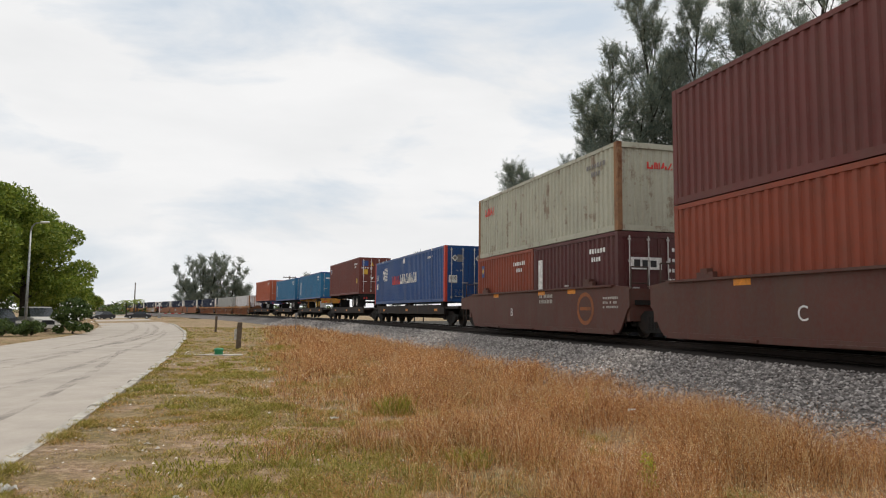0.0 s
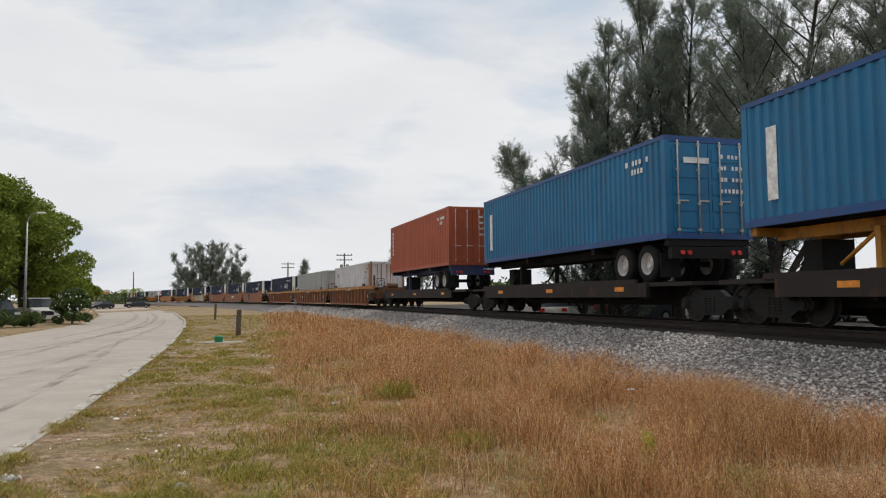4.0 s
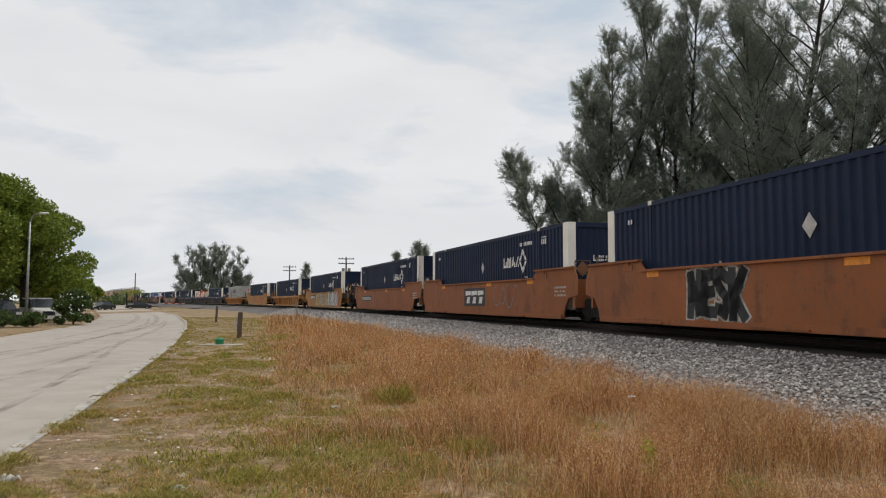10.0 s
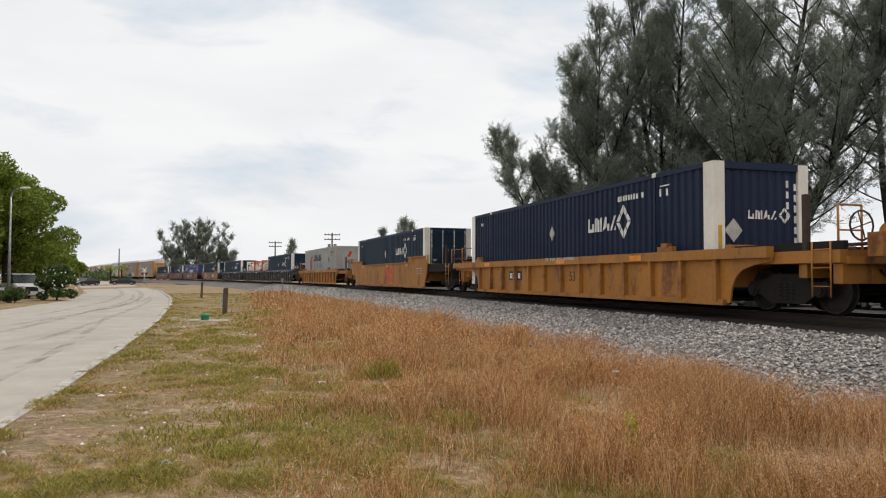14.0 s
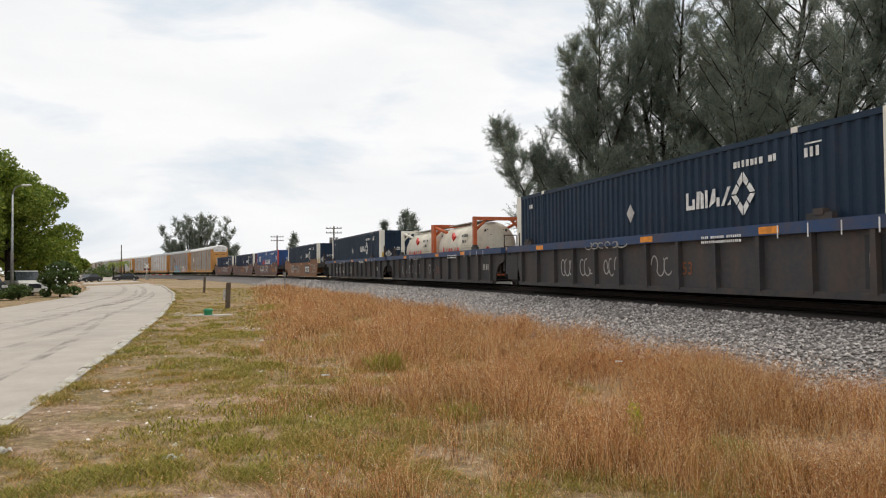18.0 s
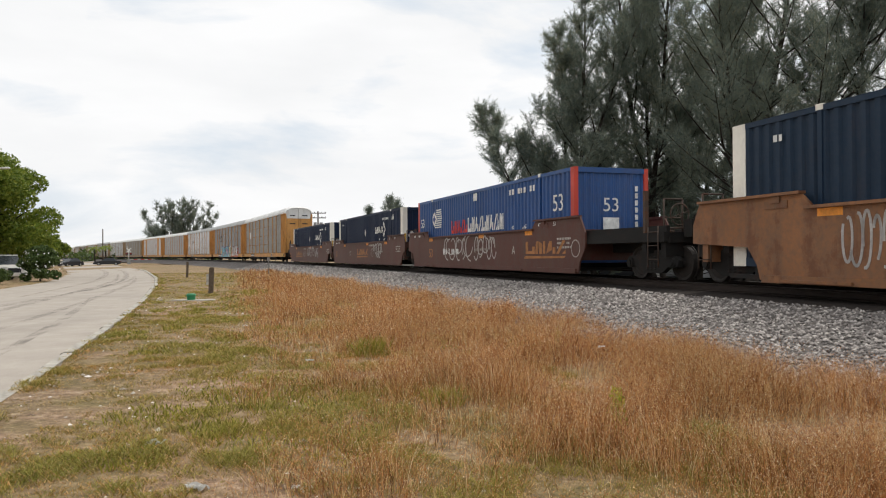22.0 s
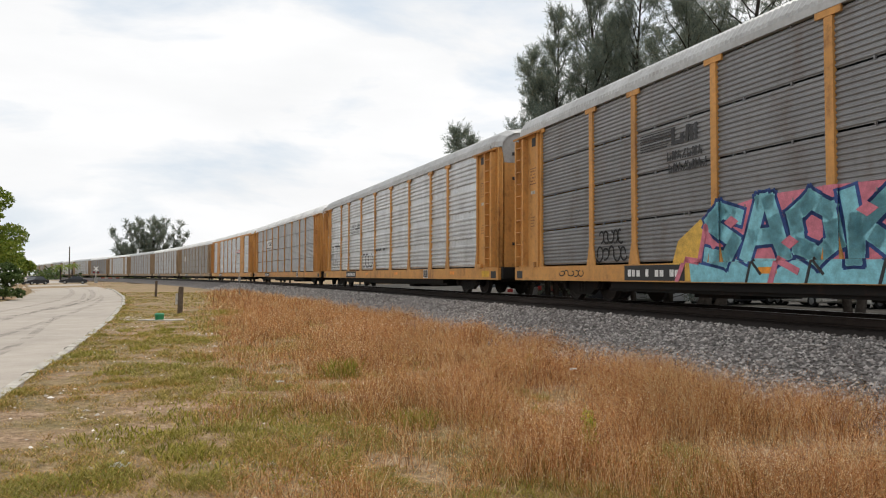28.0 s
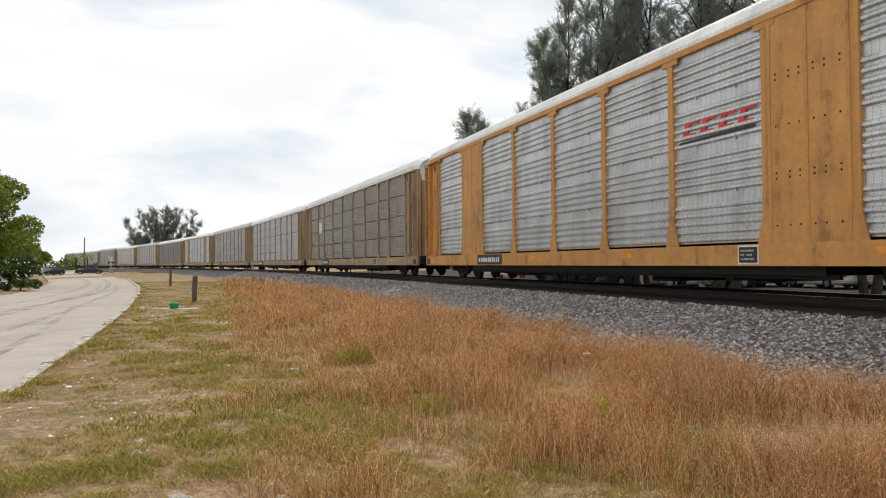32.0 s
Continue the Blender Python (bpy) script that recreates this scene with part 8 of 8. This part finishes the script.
for k, (a, b, c) in enumerate(((182.9, 205.0, 187.45), (205.0, 224.6, 206.3), (224.6, 244.3, 225.25))):
    well_car("smooth", a, b, c, c + 16.15, ORANGE_CAR, "brown-orange smooth-sided well car with scrawled graffiti", trucks=((1, 2), (0, 2), (0, 1))[k],
             marks=marks_orange(k + 2, k == 1, BLACK_MARK if k == 0 else None))
    load(navy_box(2 + k, NAVY), c, c + 16.15, 0.42)
well_car("smooth", 244.3, 267.3, 248.75, 264.9, YELLOW_CAR, "yellow smooth-sided well car covered in silver graffiti", marks=marks_yellow_art)
load(navy_box(5, NAVY), 248.75, 264.9, 0.42)
well_car("ribbed", 267.3, 289.6, 271.5, 287.65, YELLOW_CAR, "yellow ribbed well car with a navy container", YELLOW_CAR, 1.3, (1, 1), marks_ribbed(False, 5), tr=2.2)
load(navy_box(6, NAVY), 271.5, 287.65, 0.42)
well_car("smooth", 289.6, 313.3, 294.75, 310.9, YELLOW_CAR, "yellow smooth-sided well car with red block mark", marks=lambda th, xf, xb: block_word(th, -0.5, 0.4, 1.9, 0.75, RED_MARK, None))
load(navy_box(7, NAVY_GREEN, True), 294.75, 310.9, 0.42)
well_car("ribbed", 313.3, 336.1, 319.15, 332.85, YELLOW_CAR, "yellow ribbed well car with a light grey container", YELLOW_CAR, 1.3, (1, 1), marks_ribbed(True, 7), tr=2.2)
hz = load(steel_box(13.72, 2.9, LIGHT_BOX, "light grey container with red and black mark", 33, marks=GREY_MARK), 319.15, 332.85, 0.42)
bm = bmesh.new()
word_blocks(bm, -2.3, 1.75, (0.5, 0.5, 0.45, 0.16, 0.46, 0.5, 0.5), 0.62, -1.295, gap=0.06)
word_blocks(bm, -2.3, 1.12, (0.22, 0.1, 0.24, 0.24, 0.24), 0.42, -1.295, gap=0.62)
flat(bm, [(-4.25, 0.95), (-3.5, 0.95), (-3.2, 1.6), (-3.2, 2.2), (-3.9, 2.2), (-4.25, 1.5)], -1.295)
part("brand_mark", bm, BLACK_MARK, hz, "plain black blocks")
bm = bmesh.new()
flat(bm, [(-4.35, 0.85), (-3.95, 0.85), (-3.35, 1.5), (-3.0, 2.3), (-3.5, 2.3), (-3.85, 1.5)], -1.299)
flat(bm, [(-0.25, 2.0), (0.0, 2.0), (0.2, 2.45), (-0.02, 2.45)], 6.805, "front", 0.01)
part("brand_mark", bm, RED_MARK, hz, "red slanting bar")
lettering(hz, "45", 0.6, BLACK_MARK, 4.4, -1.302, 1.75)
lettering(hz, "45", 0.6, BLACK_MARK, 6.812, 0.0, 1.55, FRONT)

# dark blue well cars
for k, (a, b, c, w) in enumerate(((336.1, 357.2, 340.55, 16.15), (357.2, 376.0, 361.6, 12.2), (376.0, 396.8, 378.7, 16.15))):
    well_car("ribbed", a, b, c if w > 13 else 359.3, c + w if w > 13 else 374.3, DARK_CAR, "grimy well car with a dusty blue top chord and tags", BLUE_CAR, 1.5, ((1, 2), (0, 2), (0, 1))[k], marks_blue(20 + 5 * k))
load(navy_box(8, NAVY_GREEN), 340.55, 356.7, 0.42)
load(tank_box(1), 367.75, 373.81, 0.4)
load(tank_box(0), 361.6, 367.66, 0.4)
load(navy_box(9, NAVY_GREEN), 378.7, 394.85, 0.42)
well_car("smooth", 396.8, 419.5, 401.65, 417.8, TAN_CAR, "tan-brown smooth well car with worn block mark and tags", marks=lambda th, xf, xb: (block_word(th, 1.65, 0.55, 2.1, 0.55, WHITE_MARK, BLACK_MARK),
         number_row(th, -5.0, 0.8, 2.7, 0.24, DULL_MARK, DARK_CAR, seed=6), scrawl(th, -6.6, -4.9, 0.4, 1.4, YS, SILVER_SPRAY, 9, 0.05, 41), scrawl(th, -3.3, -1.2, 0.4, 1.35, YS, DULL_MARK, 5, 0.04, 42), scrawl(th, 4.2, 7.0, 0.4, 1.4, YS, DULL_MARK, 5, 0.04, 43)))
load(navy_box(10, NAVY_GREEN), 401.65, 417.8, 0.42)
for k, (a, b, c) in enumerate(((419.5, 442.2, 424.8), (442.2, 462.1, 443.85), (462.1, 481.9, 463.0))):
    well_car("smooth", a, b, c, c + 16.15, BROWN_CAR, "mineral brown smooth well car with white tags", marks=marks_brown(k + 1, "ACB"[k]), trucks=((1, 2), (0, 2), (0, 1))[k])
    load(blue_box(False) if k == 0 else navy_box(10 + k, NAVY), c, c + 16.15, 0.42)


# autoracks
def art_colour(th):
    on_rack(th, [[(-5.75, 0.6), (-5.4, 1.45), (-4.6, 1.9), (-4.3, 0.6)], [(1.6, 0.9), (1.7, 1.9), (2.9, 2.1), (3.1, 1.0)]], YELLOW_SPRAY, 0, "orange-yellow sprayed cloud")
    on_rack(th, [[(-4.7, 0.59), (-4.55, 1.95), (-2.9, 2.18), (-1.5, 2.2), (0.8, 2.12), (1.7, 1.95), (2.35, 1.2), (2.4, 0.59)]], PINK_SPRAY, 1, "pink sprayed ground")
    on_rack(th, [[(-4.9, 0.585), (-4.95, 0.98), (-3.4, 1.04), (-0.6, 0.96), (1.2, 1.05), (2.45, 0.95), (2.45, 0.585)]], CYAN_SPRAY, 1.5, "sky-blue sprayed band")
    piece(th, on_rack, -4.55, 2.1, 0.95, 2.12, (0, 4, 7, 5, 1, 2), CYAN_SPRAY, BLUE_MARK, 0.30, 3, layer=2)
    on_rack(th, stroke_quads([(-5.35, 0.62), (-5.1, 1.05), (-4.7, 1.0), (-4.5, 1.7), (-4.2, 1.3)], 0.12) + stroke_quads([(-2.7, 0.6), (-2.55, 1.0), (-2.1, 0.8)], 0.12) + stroke_quads([(0.9, 1.9), (1.3, 1.4), (1.0, 0.8), (1.5, 0.6)], 0.12), PINK_SPRAY, 6, "pink sprayed edge")
    on_rack(th, [q for x in (-3.3, -1.9, -0.5, 0.8) for q in stroke_quads([(x, 0.6), (x + 0.12, 1.0), (x + 0.35, 0.75)], 0.05)], BLACK_MARK, 6.5)
    on_rack(th, [lozenge(x, z, 0.2, 0.12) for x, z in ((-3.75, 1.75), (-2.3, 1.3), (-0.75, 1.75), (1.3, 1.35))], PINK_SPRAY, 7)
    blob = [(3.35 + 0.92 * math.cos(a) * (1 + 0.10 * math.cos(3 * a)), 1.30 + 0.80 * math.sin(a) * (1 + 0.12 * math.sin(4 * a))) for a in [6.28319 * k / 26 for k in range(26)]]
    on_rack(th, [[(3.35 + (x - 3.35) * 1.12, 1.3 + (z - 1.3) * 1.1) for x, z in blob]], WHITE_MARK, 2)
    on_rack(th, [blob], GREEN_SPRAY, 3, "olive green sprayed shape")
    for pts in ([(2.85, 1.75), (2.8, 1.2), (3.05, 0.85), (3.3, 1.0), (3.35, 1.7)], [(3.55, 1.8), (3.65, 0.75), (4.05, 0.85)], [(2.95, 1.85), (3.1, 1.98), (3.3, 1.85)]):
        on_rack(th, stroke_quads(pts, 0.05), WHITE_MARK, 4)
    on_rack(th, [[(4.3, 0.6), (4.35, 1.7), (5.2, 2.15), (6.6, 2.05), (8.3, 2.2), (9.6, 2.0), (9.7, 0.6)]], RED_MARK, 1, "red sprayed ground")
    on_rack(th, [[(4.1, 0.6), (4.2, 0.9), (9.8, 0.85), (9.8, 0.6)]], FRAME_ORANGE, 1.6, "orange sprayed band")
    piece(th, on_rack, 4.75, 9.4, 0.72, 2.15, (2, 7, 5, 6, 0, 4, 3), WHITE_MARK, MAROON, 0.25, 11, SILVER_SPRAY, layer=3)
    scrawl(th, -8.7, -7.35, 1.05, 1.45, -1.4705, BLACK_MARK, 5, 0.05, 5)
    scrawl(th, -8.6, -7.5, 1.5, 1.85, -1.4705, BLACK_MARK, 5, 0.05, 6)
    scrawl(th, -10.6, -9.3, 0.68, 0.86, -1.532, BLACK_MARK, 5, 0.03, 9)
    bm = bmesh.new()
    for k in range(7):
        flat(bm, rect(-6.75, -5.75 + 0.05 * k, 3.55 + 0.06 * k, 3.575 + 0.06 * k), -1.4705)
    word_blocks(bm, -5.6, 3.55, (0.42, 0.4), 0.36, -1.4705, gap=0.05)
    word_blocks(bm, -5.75, 3.22, (0.14,) * 7, 0.2, -1.4705, gap=0.03)
    word_blocks(bm, -5.7, 2.95, (0.13,) * 8, 0.2, -1.4705, gap=0.03)
    part("brand_mark", bm, BLACK_MARK, th, "worn dark stripes and plain blocks")


def tags_low(seed):
    def go(th):
        scrawl(th, -3.95, -1.85, 1.1, 1.95, -1.475, BLACK_MARK, 3, 0.07, seed)
        scrawl(th, -11.0, -9.9, 1.15, 1.8, -1.475, GREY_MARK, 4, 0.05, seed + 1)
        bm = bmesh.new()
        for k in range(6):
            flat(bm, rect(-6.55 + 0.08 * k, -5.95 + 0.08 * k, 3.32 + 0.07 * k, 3.35 + 0.07 * k), -1.475)
        word_blocks(bm, -5.45, 3.34, (0.42, 0.42), 0.4, -1.475, gap=0.06)
        bars(bm, -6.5, 3.12, 1.9, 0.12, 14, -1.475, seed=seed)
        bars(bm, -1.2, 1.98, 1.0, 0.14, 6, -1.475, seed=seed + 2)
        bars(bm, 0.1, 1.98, 0.4, 0.14, 2, -1.475, seed=seed + 3)
        part("brand_mark", bm, BLACK_MARK, th, "black stripes, plain blocks and bars")
    return go


def cartoon_tag(th):
    scrawl(th, -11.7, -10.9, 1.7, 2.6, -1.475, BLACK_MARK, 3, 0.05, 17)
    bm = bmesh.new()
    stroke(bm, [(-9.9, 1.3), (-10.1, 1.9), (-9.9, 2.4), (-9.6, 2.7), (-9.3, 2.4), (-9.2, 1.8), (-9.4, 1.2), (-9.9, 1.3)], 0.05, -1.475)
    stroke(bm, [(-10.6, 2.6), (-9.2, 2.5)], 0.12, -1.475)
    part("graffiti", bm, BLACK_MARK, th, "sprayed black outline shape")["kind"] = "stuff"


def white_badge(th):
    bm = bmesh.new()
    flat(bm, rect(-8.75, -7.75, 2.95, 3.75), -1.4705)
    part("badge", bm, WHITE_MARK, th)


def name_panel(th):
    bm = bmesh.new()
    flat(bm, rect(-6.9, -4.32, 3.16, 3.98), -1.475)
    part("name_panel", bm, WHITE_MARK, th, "white name panel")
    bm = bmesh.new()
    for k in range(6):
        flat(bm, rect(-6.75 + 0.08 * k, -6.15 + 0.08 * k, 3.42 + 0.075 * k, 3.455 + 0.075 * k), -1.48)
    word_blocks(bm, -5.6, 3.46, (0.5, 0.5), 0.42, -1.48, gap=0.06)
    word_blocks(bm, -6.75, 3.21, (0.11,) * 14, 0.13, -1.48, gap=0.045)
    part("brand_mark", bm, BLACK_MARK, th, "black slanting stripes and plain blocks")


def red_word(th):
    bm = bmesh.new()
    for k in range(4):
        x = 4.55 + 0.56 * k
        flat(bm, [(x, 3.30), (x + 0.16, 3.30), (x + 0.30, 3.68), (x + 0.14, 3.68)], -1.4705)
        flat(bm, [(x + 0.16, 3.30), (x + 0.44, 3.30), (x + 0.47, 3.39), (x + 0.19, 3.39)], -1.4705)
        flat(bm, [(x + 0.25, 3.58), (x + 0.52, 3.58), (x + 0.55, 3.68), (x + 0.30, 3.68)], -1.4705)
    part("brand_mark", bm, RED_MARK, th, "plain red slanting shapes")
    bm = bmesh.new()
    flat(bm, [(4.4, 3.16), (6.7, 3.20), (6.75, 3.26), (4.5, 3.24)], -1.4705)
    part("brand_mark", bm, BLACK_MARK, th, "black underline")


RACKS = [(0, RACK_WHITE, 4, "plain", white_badge), (1, RACK_GREYROOF, 4, "plain", art_colour), (2, RACK_GREYROOF, 4, "plain", lambda th: (tags_low(6)(th), cartoon_tag(th))),
         (4, RACK_WHITE, 4, "plain", name_panel), (5, RACK_WHITE, 4, "wide", red_word), (0, RACK_WHITE, 4, "plain", white_badge), (3, RACK_WHITE, 5, "plain", None),
         (4, RACK_GREYROOF, 5, "plain", None), (5, RACK_WHITE, 5, "wide", None), (1, RACK_WHITE, 5, "plain", None), (3, RACK_GREYROOF, 5, "plain", None), (2, RACK_WHITE, 5, "plain", None),
         (4, RACK_GREYROOF, 5, "plain", None), (3, RACK_WHITE, 5, "plain", None), (4, RACK_WHITE, 5, "plain", None), (0, RACK_GREYROOF, 5, "plain", None)]
for i, (sc, roof_mat, rows, style, marks) in enumerate(RACKS):
    autorack(i, 481.2 + 28.6 * i + (0.8 if i == 0 else 0.0), SCREENS[sc], roof_mat, rows, style, marks)


for ob in list(bpy.data.objects):
    if ob.name.split(".")[0] in ("brand_mark", "number", "lettering"):
        ob["kind"] = "stuff"


# ---- what moves: the whole train, along its line ----
def motions():
    times = [k for k in range(0, 33)]
    for ob, a, b, z in MOVING:
        rows = []
        for t in times:
            d = travelled(t)
            m = car_pose(a - d, b - d, z)
            rows.append((t, m))
        walk(ob, rows)


motions()
